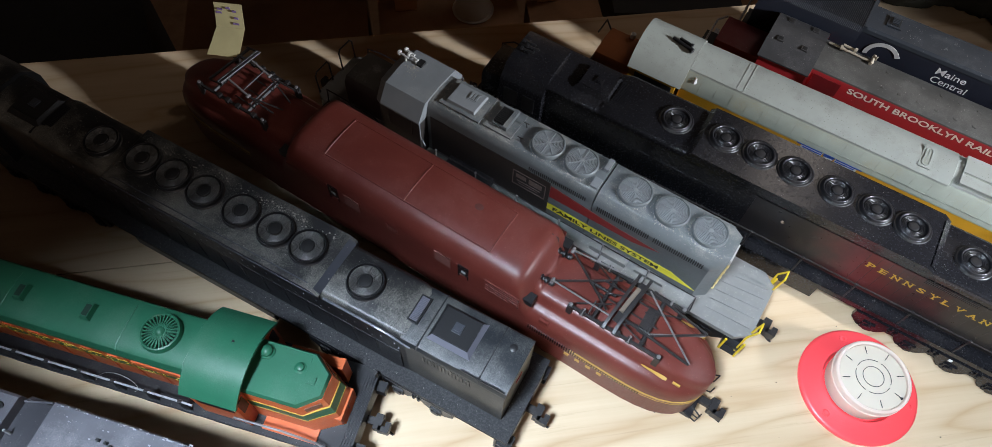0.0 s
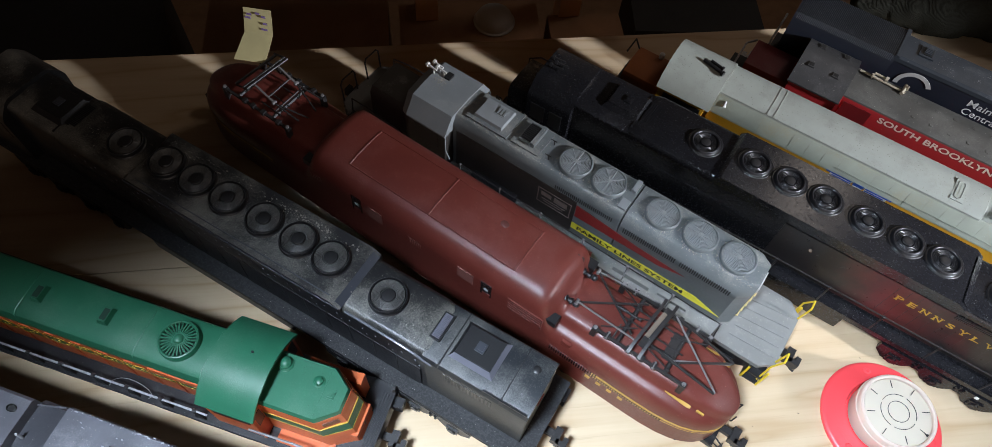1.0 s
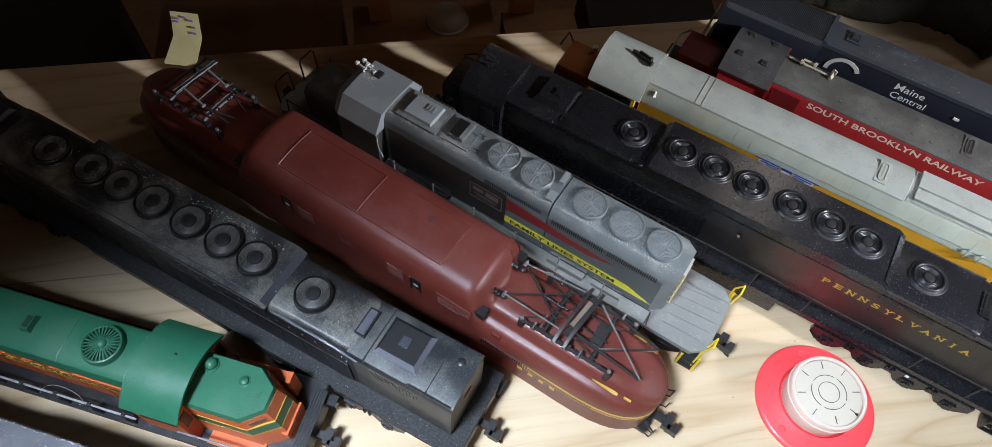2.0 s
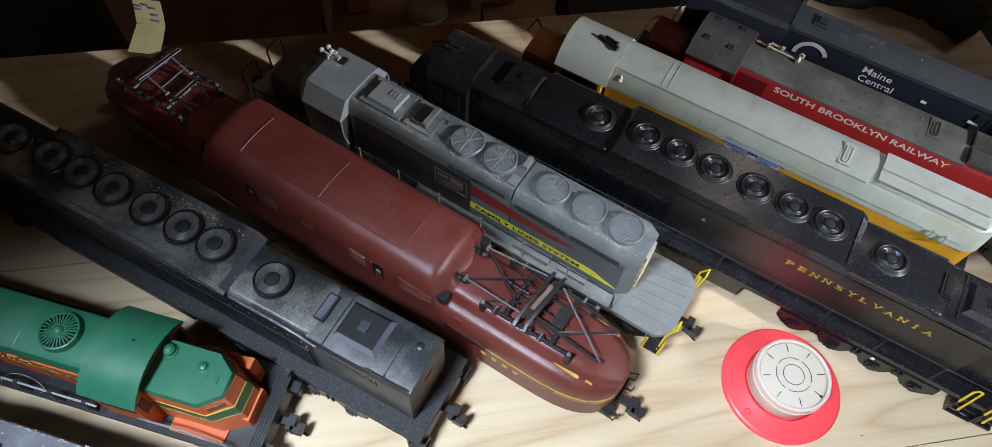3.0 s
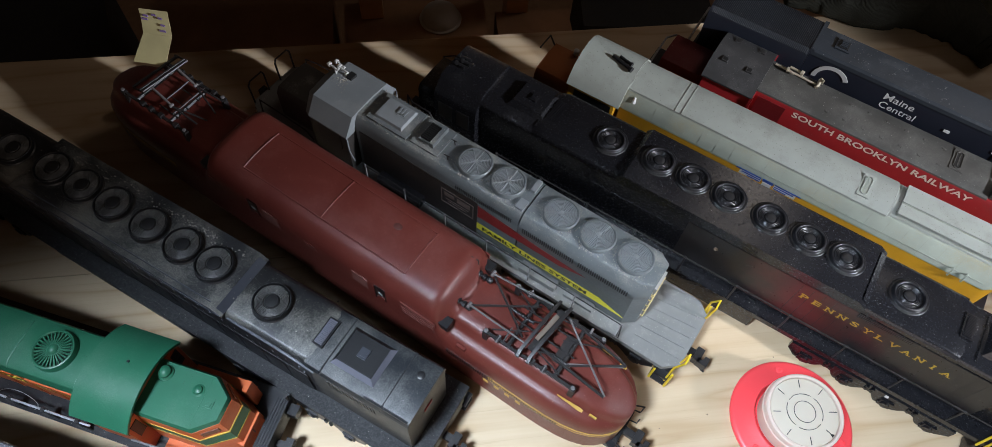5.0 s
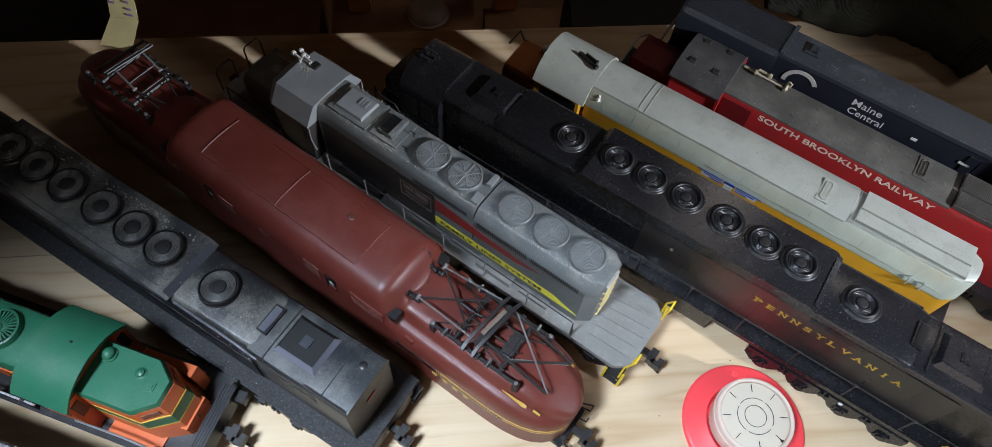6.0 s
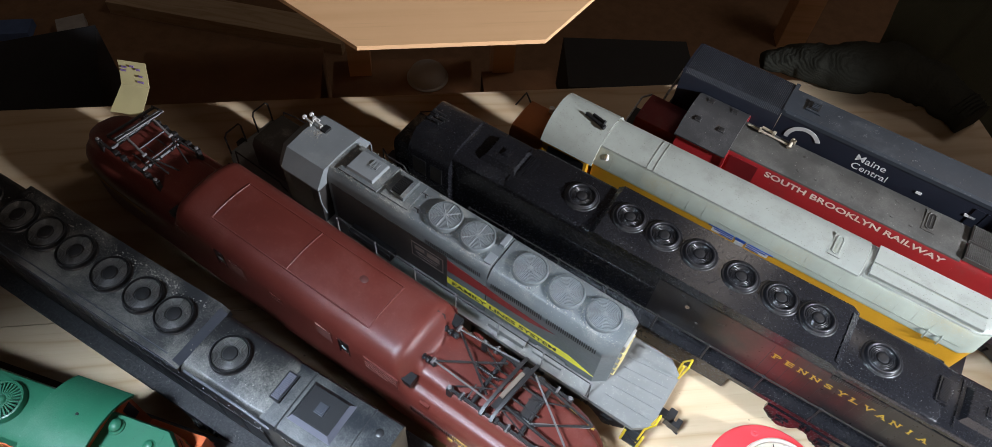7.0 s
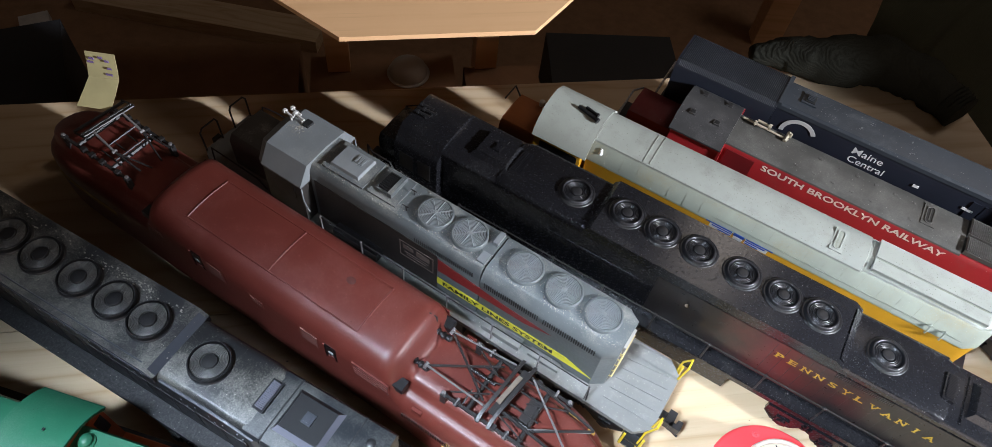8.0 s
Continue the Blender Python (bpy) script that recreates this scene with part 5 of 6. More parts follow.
    # walkway boxes beside the hood
    for s in (-1, 1):
        # the box by the cab is black to stand in for shade
        for x0, x1, w, z in ((-6, 12, 15.5, 22.5), (16, 30, 14.5, 21.5), (-84, -60, 15.5, 24)):
            part("walkway_box", box(fresh(), x0, x1, min(s * 11, s * w), max(s * 11, s * w), 19, z), GREY_DECK if x0 > -50 else BLACK_SIDE, t, bevel=0.5)
    truck(t, 33, 3, 22, 15.5)
    truck(t, -118, 3, 22, 15.5)
    coupler(t, 71, 1)
    coupler(t, -162, -1)
    return t


grey_diesel(55, 229.4, -30.7)


def arched_cab(t, x0, x1, half, z_edge, z_top, wall, roof, window):
    """A cab whose thin vaulted roof droops over the side walls."""
    prof = mirrored([(half - 1.2, 19), (half - 1.2, z_edge - 0.5), (half * 0.7, z_edge + (z_top - z_edge) * 0.45), (0, z_top - 1.6)])
    part("cab", prism(fresh(), prof, x0 + 0.8, x1 - 2.6), wall, t, bevel=0.3)
    part("cab_roof", prism(fresh(), arc_profile(half, z_edge, z_top, 1.1, 14), x0, x1), roof, t, bevel=0.25)
    for s in (-1, 1):
        bm = fresh()
        box(bm, x0 + 4, x1 - 4, s * (half - 1.15) - 0.25, s * (half - 1.15) + 0.25, z_edge - 10, z_edge - 2.5)
        part("cab_window", bm, window, t, bevel=0.3)


def pale_diesel(x, y, turn):
    t = thing("yellow_grey_diesel_locomotive", x, y, turn, "amber yellow diesel model with pale grey arched roof", "model locomotive", ROW)
    bm = fresh()
    box(bm, -98, 134, -18, 18, 15.5, 18.5)
    box(bm, -92, 128, -15, 15, 11, 15.5)
    box(bm, -20, 46, -16, 16, 5, 15)
    part("underframe", bm, BLACK_SIDE, t, bevel=0.5)
    side = mirrored([(12.2, 18), (12.2, 43.6), (0, 43.8)])
    bm = fresh()
    loft(bm, [[(xx, yy * k, zz) for yy, zz in side] for xx, k in ((-46.5, 1), (119.5, 1), (124.5, 0.72))])
    part("hood", bm, AMBER, t, "amber yellow hood side", 0.2)
    bm = fresh()
    up = mirrored([(12.4, 43.5), (12.4, 44.4), (9.9, 54.2), (9.3, 54.8), (0, 54.6)])
    loft(bm, [[(xx, yy * k, zz) for yy, zz in up] for xx, k in ((-46.5, 1), (119.8, 1), (125.0, 0.7))])
    part("upper_side", bm, OLIVE_GREY, t, "grimy pale grey sloping side", 0.15)
    bm = fresh()
    roof = mirrored([(10.0, 54.0), (9.8, 54.9), (7.5, 56.6), (4, 57.4), (0, 57.7)])
    loft(bm, [[(xx, yy * k, zz - d) for yy, zz in roof] for xx, k, d in ((-46.5, 1, 0), (73, 1, 0), (73.4, 0.98, 0.6), (120.0, 0.98, 0.6), (125.4, 0.6, 0.9))])
    part("roof", bm, PALE_GREY, t, "pale grey rounded roof")
    bm = fresh()
    for y0, y1 in ((-8.2, -2.4), (-1.6, 8.0)):
        box(bm, 76, 121, y0, y1, 56.0, 57.55 if y0 < -2 else 57.9)
    part("roof_panel", bm, PALE_GREY, t, bevel=0.3)
    for yy in (-9.0, -2.0):
        bm = fresh()
        rod(bm, (76, yy, 56.6 if yy < -5 else 57.4), (120, yy, 56.6 if yy < -5 else 57.4), 0.22)
        part("roof_seam", bm, OLIVE_GREY, t)
    for xx in (-45.2, -22.6, -19.6, 74):
        bm = fresh()
        bent(bm, [(xx, -9.9, 55.0), (xx, -7.5, 56.7), (xx, -4, 57.5), (xx, 0, 57.8), (xx, 4, 57.5), (xx, 7.5, 56.7)], 0.13)
        part("roof_seam", bm, PALE_GREY, t)
    bm = fresh()
    for s in (-1, 1):
        for k in range(20):
            xx = -38 + 7.6 * k
            rod(bm, (xx, s * 12.36, 44.6), (xx, s * 9.94, 53.8), 0.075, 5)
    tagged(part("panel_joint", bm, paint("grimy_panel_joint", (0.3, 0.31, 0.245), 0.5), t), kind="stuff")
    bm = fresh()
    for s in (-1, 1):
        box(bm, 14, 118, s * 11.8 - 0.2, s * 11.8 + 0.06, 46.5, 46.8)
    part("side_step", bm, OLIVE_GREY, t)
    # winged emblem in plain shapes
    for s in (-1, 1):
        bm = fresh()
        for k in range(3):
            for d in (-1, 1):
                a, b = sorted((27 + d * 3.2, 27 + d * (15 - 3.0 * k)))
                box(bm, a, b, s * 12.35 - 0.15, s * 12.35 + 0.15, 43.4 - 1.2 * k, 44.1 - 1.2 * k)
        box(bm, 24.6, 29.4, s * 12.4 - 0.15, s * 12.4 + 0.15, 42.6, 44.3)
        em = part("emblem", bm, BLUE, t, "blue and white winged emblem")
        bm = fresh()
        box(bm, 25, 29, s * 12.5 - 0.15, s * 12.5 + 0.15, 39.4, 42.5)
        for d in (-1, 1):
            a, b = sorted((27 + d * 3.0, 27 + d * 13))
            box(bm, a, b, s * 12.33 - 0.14, s * 12.33 + 0.14, 40.8, 43.9)
        part("emblem_field", bm, WHITE, em)
    oval_hatch(t, 61.1, -2.3, 57.45, 1.5, 3.1, PALE_GREY, PALE_GREY, OLIVE_GREY, 7)
    arched_cab(t, -72.5, -45.5, 16.8, 47.0, 58.6, AMBER, PALE_GREY, BLACK_HUB)
    bm = fresh()
    rod(bm, (-59, -1, 59.4), (-49, -3.6, 59.4), 0.8, 8)
    rod(bm, (-56, 0.6, 59.4), (-50, -1.0, 59.6), 0.7, 8)
    rod(bm, (-55, -2, 58), (-55, -2, 59.6), 0.5)
    rod(bm, (-51.4, -2.6, 58), (-51.4, -2.6, 59.6), 0.5)
    rod(bm, (-49, -3.6, 59.4), (-48, -3.9, 59.4), 1.3, 10)
    rod(bm, (-50, -1.0, 59.6), (-49.2, -1.2, 59.6), 1.1, 10)
    part("horn", bm, BLACK_HUB, t, "black twin air horn")
    bm = fresh()
    lathe(bm, [(1.3, 0), (0.4, 3)], 8, -41, -10.6)
    shift(bm, 0, 0, 49)
    part("side_lamp", bm, WHITE, t)
    nose = mirrored([(11.5, 18), (11.5, 36), (9.5, 39), (0, 40)])
    part("nose", prism(fresh(), nose, -92, -72), RUST_ORANGE, t, "rusty orange weathered nose", 1.2, 2)
    bm = fresh()
    bent(bm, [(-94, -14, 18), (-96, -15, 34), (-80, -16, 34), (-74, -16.6, 36)], 0.55)
    bent(bm, [(-92, 8, 39), (-95, 8, 44), (-95, -2, 44)], 0.45)
    part("nose_rail", bm, DARK_STEEL, t)
    bm = fresh()
    lathe(bm, [(0, 40), (1.4, 40), (1.4, 42.5), (0, 43.5)], 10, -80, 8)
    part("nose_lamp", bm, WHITE, t)
    for xx in (106, 111.5):
        part("side_grab_iron", bent(fresh(), [(xx, -12.3, 42.5), (xx, -13.3, 43.2), (xx, -12.4, 47.2), (xx, -11.5, 47.6)], 0.3), OLIVE_GREY, t)
    truck(t, 86, 3, 20, 15.5)
    truck(t, -62, 3, 20, 15.5)
    coupler(t, 134, 1)
    coupler(t, -98, -1)
    return t


pale_diesel(130, 283, -29.0)


def red_diesel(x, y, turn):
    t = thing("red_diesel_locomotive", x, y, turn, "bright red diesel model with smoky grey roof and cream lettering", "model locomotive", ROW)
    bm = fresh()
    box(bm, -112, 128, -17.5, 17.5, 15.5, 18.5)
    box(bm, -104, 120, -14, 14, 10, 15.5)
    part("underframe", bm, BLACK_SIDE, t, bevel=0.5)
    hood = mirrored([(11.4, 18), (11.4, 47.2), (10.6, 48.6), (0, 48.8)])
    part("hood", prism(fresh(), hood, -55.5, 118), RED, t, "bright red hood side", 0.3)
    roof = mirrored([(10.9, 48.0), (10.7, 48.9), (9.6, 49.6), (0, 49.9)])
    part("roof", prism(fresh(), roof, -55.5, 50.5), SMOKE_GREY, t, "scuffed smoky grey hood roof")
    bm = fresh()
    box(bm, -53.5, -40.0, -11.75, 11.75, 33, 46.5)
    part("side_panel", bm, DEEP_RED, t, bevel=0.4)
    # ribbed radiator block
    for y0, y1 in ((-9.8, -0.6), (0.6, 10.4)):
        bm = fresh()
        box(bm, 50.8, 108, y0, y1, 49.0, 51.2)
        r = part("radiator", bm, SMOKE_GREY, t, bevel=0.2)
        bm = fresh()
        for k in range(72):
            box(bm, 51.5 + k * 0.78, 51.9 + k * 0.78, y0 + 0.5, y1 - 0.5, 51.0, 51.6)
        part("radiator_ribs", bm, SMOKE_GREY, r)
    b = letters("SOUTH BROOKLYN RAILWAY", 82.4, 3.4, 0.022)
    part("lettering", shift(b, -36.2, -11.42, 43.5), CREAM, t, "cream capital lettering")
    # cab
    wall = mirrored([(15.8, 19), (15.8, 47), (14.5, 49.5), (0, 53.0)])
    part("cab", prism(fresh(), wall, -80, -56), RED, t, bevel=0.3)
    top = [(16.6, 47.2), (16.6, 48.0), (10.5, 52.4), (0, 54.2)]
    part("cab_roof", prism(fresh(), mirrored(top), -81, -55.4), SMOKE_DARK, t, "grey cab roof with square hatches", 0.25)
    for px, py in ((-74.2, 8.2), (-62.0, 8.4), (-74.8, -6.6), (-62.8, -6.6)):
        bm = fresh()
        z = 54.2 - 0.17 * abs(py)
        box(bm, px - 1.5, px + 1.5, py - 1.5, py + 1.5, z - 0.9, z + 0.6)
        h = part("cab_hatch", bm, SMOKE_DARK, t, bevel=0.2)
        bm = fresh()
        box(bm, px - 1.0, px + 1.0, py - 1.1, py + 1.1, z + 0.5, z + 0.7)
        part("hatch_recess", bm, INK, h)
    for s in (-1, 1):
        for x0 in (-77.5, -68):
            bm = fresh()
            box(bm, x0, x0 + 7, s * 15.9 - 0.2, s * 15.9 + 0.2, 30, 37)
            part("cab_window", bm, BLACK_HUB, t, bevel=0.3)
    bm = fresh()
    box(bm, -56.2, -55.0, -16.4, 16.4, 19, 48)
    part("cab_rear_frame", bm, RED, t, bevel=0.4)
    part("nose", prism(fresh(), mirrored([(11, 18), (11, 36), (9.5, 39.5), (0, 40.5)]), -103, -80), DEEP_RED, t, bevel=0.9)
    # horns on the roof
    bm = fresh()
    rod(bm, (-54, 7.6, 50.5), (-31.5, 6.4, 50.5), 0.5)
    for a, b, c in ((-47.5, 9.2, 5.4), (-44.5, 6.0, -3.0), (-33.5, 9.0, 2.0)):
        rod(bm, (a, b, 51.2), (a + c, b - c * 0.12, 51.4), 0.6, 8)
        rod(bm, (a + c, b - c * 0.12, 51.4), (a + c * 1.25, b - c * 0.15, 51.4), 1.25, 10)
    rod(bm, (-33, 4.5, 50.8), (-32.5, 10.5, 51.2), 0.9, 8)
    rod(bm, (-48, 8, 49.5), (-48, 8, 51.4), 0.6)
    part("horn", bm, BONE, t, "bone coloured air horns on a bar")
    bm = fresh()
    for k in range(7):
        for yy in (-5.2, 5.0):
            xx = -24 + 8.6 * k
            box(bm, xx - 1.0, xx + 1.0, yy - 0.9, yy + 0.9, 49.4, 49.93, 0.3)
    part("roof_bolt_plate", bm, SMOKE_GREY, t)
    oval_hatch(t, 34.6, 2.0, 49.9, 1.7, 3.4, SMOKE_GREY, SMOKE_GREY, INK)
    truck(t, 84, 2, 26, 15.0)
    truck(t, -66, 2, 26, 15.0)
    bm = fresh()
    bent(bm, [(-100, -16, 18), (-108, -16, 30), (-108, 10, 34), (-104, 13, 36)], 0.6)
    part("nose_rail", bm, STEEL, t, "bright bare wire handrail")
    coupler(t, -112, -1)
    coupler(t, 128, 1)
    return t


red_diesel(200.5, 289.2, -29.4)


def navy_diesel(x, y, turn):
    t = thing("navy_diesel_locomotive", x, y, turn, "navy black diesel model with slate roof and white lettering", "model locomotive", ROW)
    bm = fresh()
    box(bm, -104, 120, -17.5, 17.5, 15.5, 18.5)
    box(bm, -98, 114, -14, 14, 10, 15.5)
    part("underframe", bm, BLACK_SIDE, t, bevel=0.5)
    body = mirrored([(9.3, 18), (9.3, 52.5), (8.8, 55), (0, 55.2)])
    part("hood", prism(fresh(), body, -49, 112), NAVY, t, bevel=0.2)
    roof = mirrored([(9.5, 53.6), (9.3, 55.6), (8.2, 56.6), (0, 57.0)])
    part("roof", prism(fresh(), roof, -49, 62), SLATE, t, "slate grey roof with scuffs")
    wide = mirrored([(12.2, 18), (12.2, 54), (10.4, 57.0), (0, 57.6)])
    part("radiator_hood", prism(fresh(), wide, -100, -49.2), NAVY, t, bevel=0.4)
    bm = fresh()
    for k in range(58):
        xx = -98.4 + k * 0.84
        bent(bm, [(xx, -11.9, 54.6), (xx, -10.3, 57.2), (xx, 0, 57.8), (xx, 10.3, 57.2)], 0.17, 4)
    part("radiator_ribs", bm, SLATE, t, "finely ribbed roof section")
    bm = fresh()
    box(bm, -49.6, -47.6, -10.8, 10.8, 55.6, 57.9)
    part("roof_lip", bm, SLATE, t, "pale dusted roof seam", 0.3)
    bm = fresh()
    box(bm, -40.5, -33.5, -3.2, 4.4, 56.5, 57.6)
    h = part("roof_hatch", bm, SLATE, t, bevel=0.3)
    slats(h, "hatch_vent", -39.2, -34.6, -2.0, 3.4, 57.6, 4, INK, SLATE, 0.9)
    bm = fresh()
    rng = random.Random(11)
    for cx, cy in ((-27, -4), (-24, 2), (-12, -3), (-8, 3), (10, 1), (12, -4)):
        for k in range(9):
            xx, yy, s = cx + rng.gauss(0, 1.2), cy + rng.gauss(0, 1.0), rng.uniform(0.05, 0.2)
            box(bm, xx - s * 1.6, xx + s * 1.6, yy - s, yy + s, 56.6, 57.05, s * 0.5)
    tagged(part("roof_scuff", bm, paint("pale_grey_scuff", (0.2, 0.21, 0.21), 0.7), t, "whitish scuffs"), kind="stuff")
    # white ring emblem as a plain arc, and the lettering
    bm = fresh()
    n = 22
    for k in range(n):
        a, b = math.pi * (0.14 + 0.9 * k / n), math.pi * (0.14 + 0.9 * (k + 1) / n)
        quad = [(-34.8 + r * math.cos(c), 43.6 + r * math.sin(c)) for r, c in ((8.6, a), (8.6, b), (6.5, b), (6.5, a))]
        loft(bm, [[(px, -9.52, pz) for px, pz in quad], [(px, -9.2, pz) for px, pz in quad]])
    part("emblem", bm, GREYWHITE, t, "white ring emblem")
    for body_text, w, z in (("Maine", 14.0, 47.4), ("Central", 16.8, 42.2)):
        b = letters(body_text, w, 3.8, 0.003)
        part("lettering", shift(b, -9.9, -9.32, z), WHITE, t, "white lower case lettering")
    bm = fresh()
    for xx in (20, 42, 44.2):
        box(bm, xx, xx + 2.6, -9.6, -9.2, 44.6, 46.0)
    part("side_mark", bm, WHITE, t, "small white side bars")
    for k in range(12):
        part("side_door", box(fresh(), 44 + k * 5.2, 48.6 + k * 5.2, -9.6, -9.2, 36, 51), NAVY, t, bevel=0.2)
    bm = fresh()
    box(bm, 62.5, 100, -12.2, 12.2, 44, 58.2)
    part("cab", bm, SLATE, t, bevel=1.0)
    truck(t, 74, 2, 26, 15.0)
    truck(t, -64, 2, 26, 15.0)
    coupler(t, -104, -1, 9.0, 0, STEEL)
    bm = fresh()
    bent(bm, [(-101, -15, 18), (-104, -15, 34), (-104, 12, 36)], 0.6)
    part("end_rail", bm, STEEL, t)
    return t


navy_diesel(220.1, 312.2, -29.0)


def green_diesel(x, y, turn):
    t = thing("green_orange_diesel_locomotive", x, y, turn, "clean forest green and orange diesel model with one round fan", "model locomotive", ROW)
    bm = fresh()
    box(bm, -130, 74, -18.6, 18.6, 15.0, 17.6)
    box(bm, -126, 70, -15, 15, 10.5, 15)
    box(bm, 70, 74, -18, 18, 7, 16)
    part("underframe", bm, BLACK_SIDE, t, "black frame with worn walkway", 0.4)
    side = mirrored([(10.4, 17), (10.4, 45.6), (0, 45.8)])
    part("hood", prism(fresh(), side, -128, 15), ORANGE, t, "orange hood side", 0.2)
    roof = mirrored([(10.8, 43.8), (10.8, 46.5), (9.8, 49.2), (7.8, 50.5), (0, 50.8)])
    part("roof", prism(fresh(), roof, -128, 15), GREEN, t, "green rounded hood roof", 0.15)
    for xx in (-62, -14, 12.5):
        bm = fresh()
        bent(bm, [(xx, -10.9, 45), (xx, -9.9, 49.2), (xx, -7.8, 50.55), (xx, 0, 50.85), (xx, 7.8, 50.55)], 0.2, 5)
        part("roof_seam", bm, GREEN, t)
    for s in (-1, 1):
        bm = fresh()
        box(bm, -128, 14, s * 10.45 - 0.12, s * 10.45 + 0.12, 31, 36)
        part("green_band", bm, paint("dull_green_band", (0.05, 0.12, 0.03), 0.45, vary=0.4), t)
        bm = fresh()
        for z0 in (30.4, 36.1):
            box(bm, -128, 14, s * 10.5 - 0.12, s * 10.5 + 0.12, z0, z0 + 0.5)
        part("yellow_line", bm, LETTER_YELLOW, t)
        bm = fresh()
        for k in range(11):
            xx = -112 + k * 11
            rod(bm, (xx, s * 10.6, 19), (xx, s * 10.6, 43), 0.25, 5)
            box(bm, xx + 3, xx + 7, s * 10.55 - 0.3, s * 10.55 + 0.3, 38.6, 40.4)
        part("side_door", bm, ORANGE, t)
        bm = fresh()
        rng = random.Random(40 + s)
        for k in range(64):
            xx, zz = -126 + k * 2.2, 33.5 + rng.gauss(0, 1.3)
            box(bm, xx, xx + rng.uniform(0.5, 1.4), s * 10.62 - 0.2, s * 10.62 + 0.2, zz - 0.4, zz + rng.uniform(0.2, 0.7))
        tagged(part("worn_trim", bm, LETTER_YELLOW, t, "flaked yellow-green trim"), kind="stuff")
        bm = fresh()
        box(bm, -10, 12, s * 10.7 - 0.5, s * 10.7 + 0.5, 38.5, 42.5)
        part("side_louvre", bm, ORANGE, t, bevel=0.3)
    # spoked fan
    bm = fresh()
    lathe(bm, [(7.6, 50.2), (7.6, 51.8), (7.2, 53.2), (6.7, 53.4), (6.3, 53.0), (6.3, 50.9), (0, 50.9)], 40)
    a = at(part("fan", bm, GREEN, t), 0, 0)
    bm = fresh()
    for k in range(28):
        c, s = math.cos(2 * math.pi * k / 28), math.sin(2 * math.pi * k / 28)
        d = Vector((-s, c, 0)) * 0.22
        p, q = Vector((1.4 * c, 1.4 * s, 53.3)), Vector((6.6 * c, 6.6 * s, 53.0))
        loft(bm, [[p - d, p + d, p + d - Vector((0, 0, 0.8)), p - d - Vector((0, 0, 0.8))], [q - d * 1.3, q + d * 1.3, q + d * 1.3 - Vector((0, 0, 0.8)), q - d * 1.3 - Vector((0, 0, 0.8))]])
    lathe(bm, [(2.0, 52.4), (2.0, 53.2), (1.6, 53.9), (0.8, 54.4), (0, 54.5)], 20)
    part("fan_spokes", bm, GREEN, a)
    bm = fresh()
    lathe(bm, [(6.2, 50.95), (6.2, 51.2), (0, 51.2)], 32)
    part("fan_well", bm, paint("dark_fan_well", (0.012, 0.03, 0.02), 0.6), a)
    for xx in (-29.6, -57.0, -84.5):
        bm = fresh()
        box(bm, xx - 1.9, xx + 2.3, -3.4, 3.4, 50.3, 53.0, 0.6)
        v = part("exhaust_outlet", bm, GREEN, t, bevel=0.5)
        bm = fresh()
        box(bm, xx - 0.9, xx + 1.3, -2.2, 2.2, 52.7, 53.15)
        part("outlet_mouth", bm, paint("dark_green_slot", (0.01, 0.04, 0.025), 0.5), v)
    arched_cab(t, 13.5, 36.0, 17.6, 45.0, 53.6, ORANGE, GREEN, BLACK_HUB)
    bm = fresh()
    lathe(bm, [(0.5, 53.4), (0.5, 53.8), (0, 53.8)], 8, 27, 4.0)
    part("roof_pinhole", bm, INK, t)
    # nose with cut corners, wider towards its foot
    def outline(z, grow=0.0):
        f, w = (46 - z) * 0.2, (46 - z) * 0.04 + grow
        return [(32.0, -10.4 - w), (55.6 + f * 0.5, -10.4 - w), (62.8 + f + grow, -4.4 - w), (62.8 + f + grow, 4.4 + w), (55.6 + f * 0.5, 10.4 + w), (32.0, 10.4 + w)]

    def band(z0, z1, grow):
        return loft(fresh(), [[(a, b, z) for a, b in outline(z, grow)] for z in (z0, z1)])

    part("nose", band(17.4, 44, 0), ORANGE, t, "orange nose with cut corners", 0.5, 2)
    bm = fresh()
    top = outline(45)
    loft(bm, [[(a, b, 43.0) for a, b in top], [(a, b, 44.6) for a, b in top], [(36 + (a - 36) * 0.975, b * 0.92, 46.1) for a, b in top]])
    part("nose_top", bm, GREEN, t, "green nose top", 0.8, 3, 50)
    part("nose_band", band(30.5, 36.0, 0.12), paint("green_nose_band", (0.02, 0.11, 0.05), 0.4), t)
    for za in (36.0, 29.9):
        part("nose_line", band(za, za + 0.6, 0.2), LETTER_YELLOW, t)
    slot = paint("dull_brown_slot", (0.16, 0.05, 0.025), 0.5)
    for s in (-1, 1):
        face = []
        for grow in (0.0, 0.3):
            quad = []
            for z in (39.0, 41.6):
                o = outline(z, grow)
                a, b = (o[1], o[2]) if s < 0 else (o[4], o[3])
                quad.append([(a[0] + (b[0] - a[0]) * u, a[1] + (b[1] - a[1]) * u, z) for u in (0.22, 0.82)])
            face.append([quad[0][0], quad[0][1], quad[1][1], quad[1][0]])
        part("number_slot", loft(fresh(), face), slot, t, "long dull slot", 0.1)
    bm = fresh()
    lathe(bm, [(2.9, 45.6), (2.9, 46.5), (2.3, 47.0), (2.2, 48.0), (1.5, 48.8), (0.7, 49.1), (0, 49.15)], 24, 37.6, 5.6)
    part("nose_dome", bm, GREEN, t)
    bm = fresh()
    lathe(bm, [(2.4, 45.6), (2.3, 46.1), (1.6, 46.5), (1.4, 47.2), (0.7, 47.6), (0, 47.65)], 20, 51.6, 3.4)
    part("nose_dome", bm, GREEN, t)
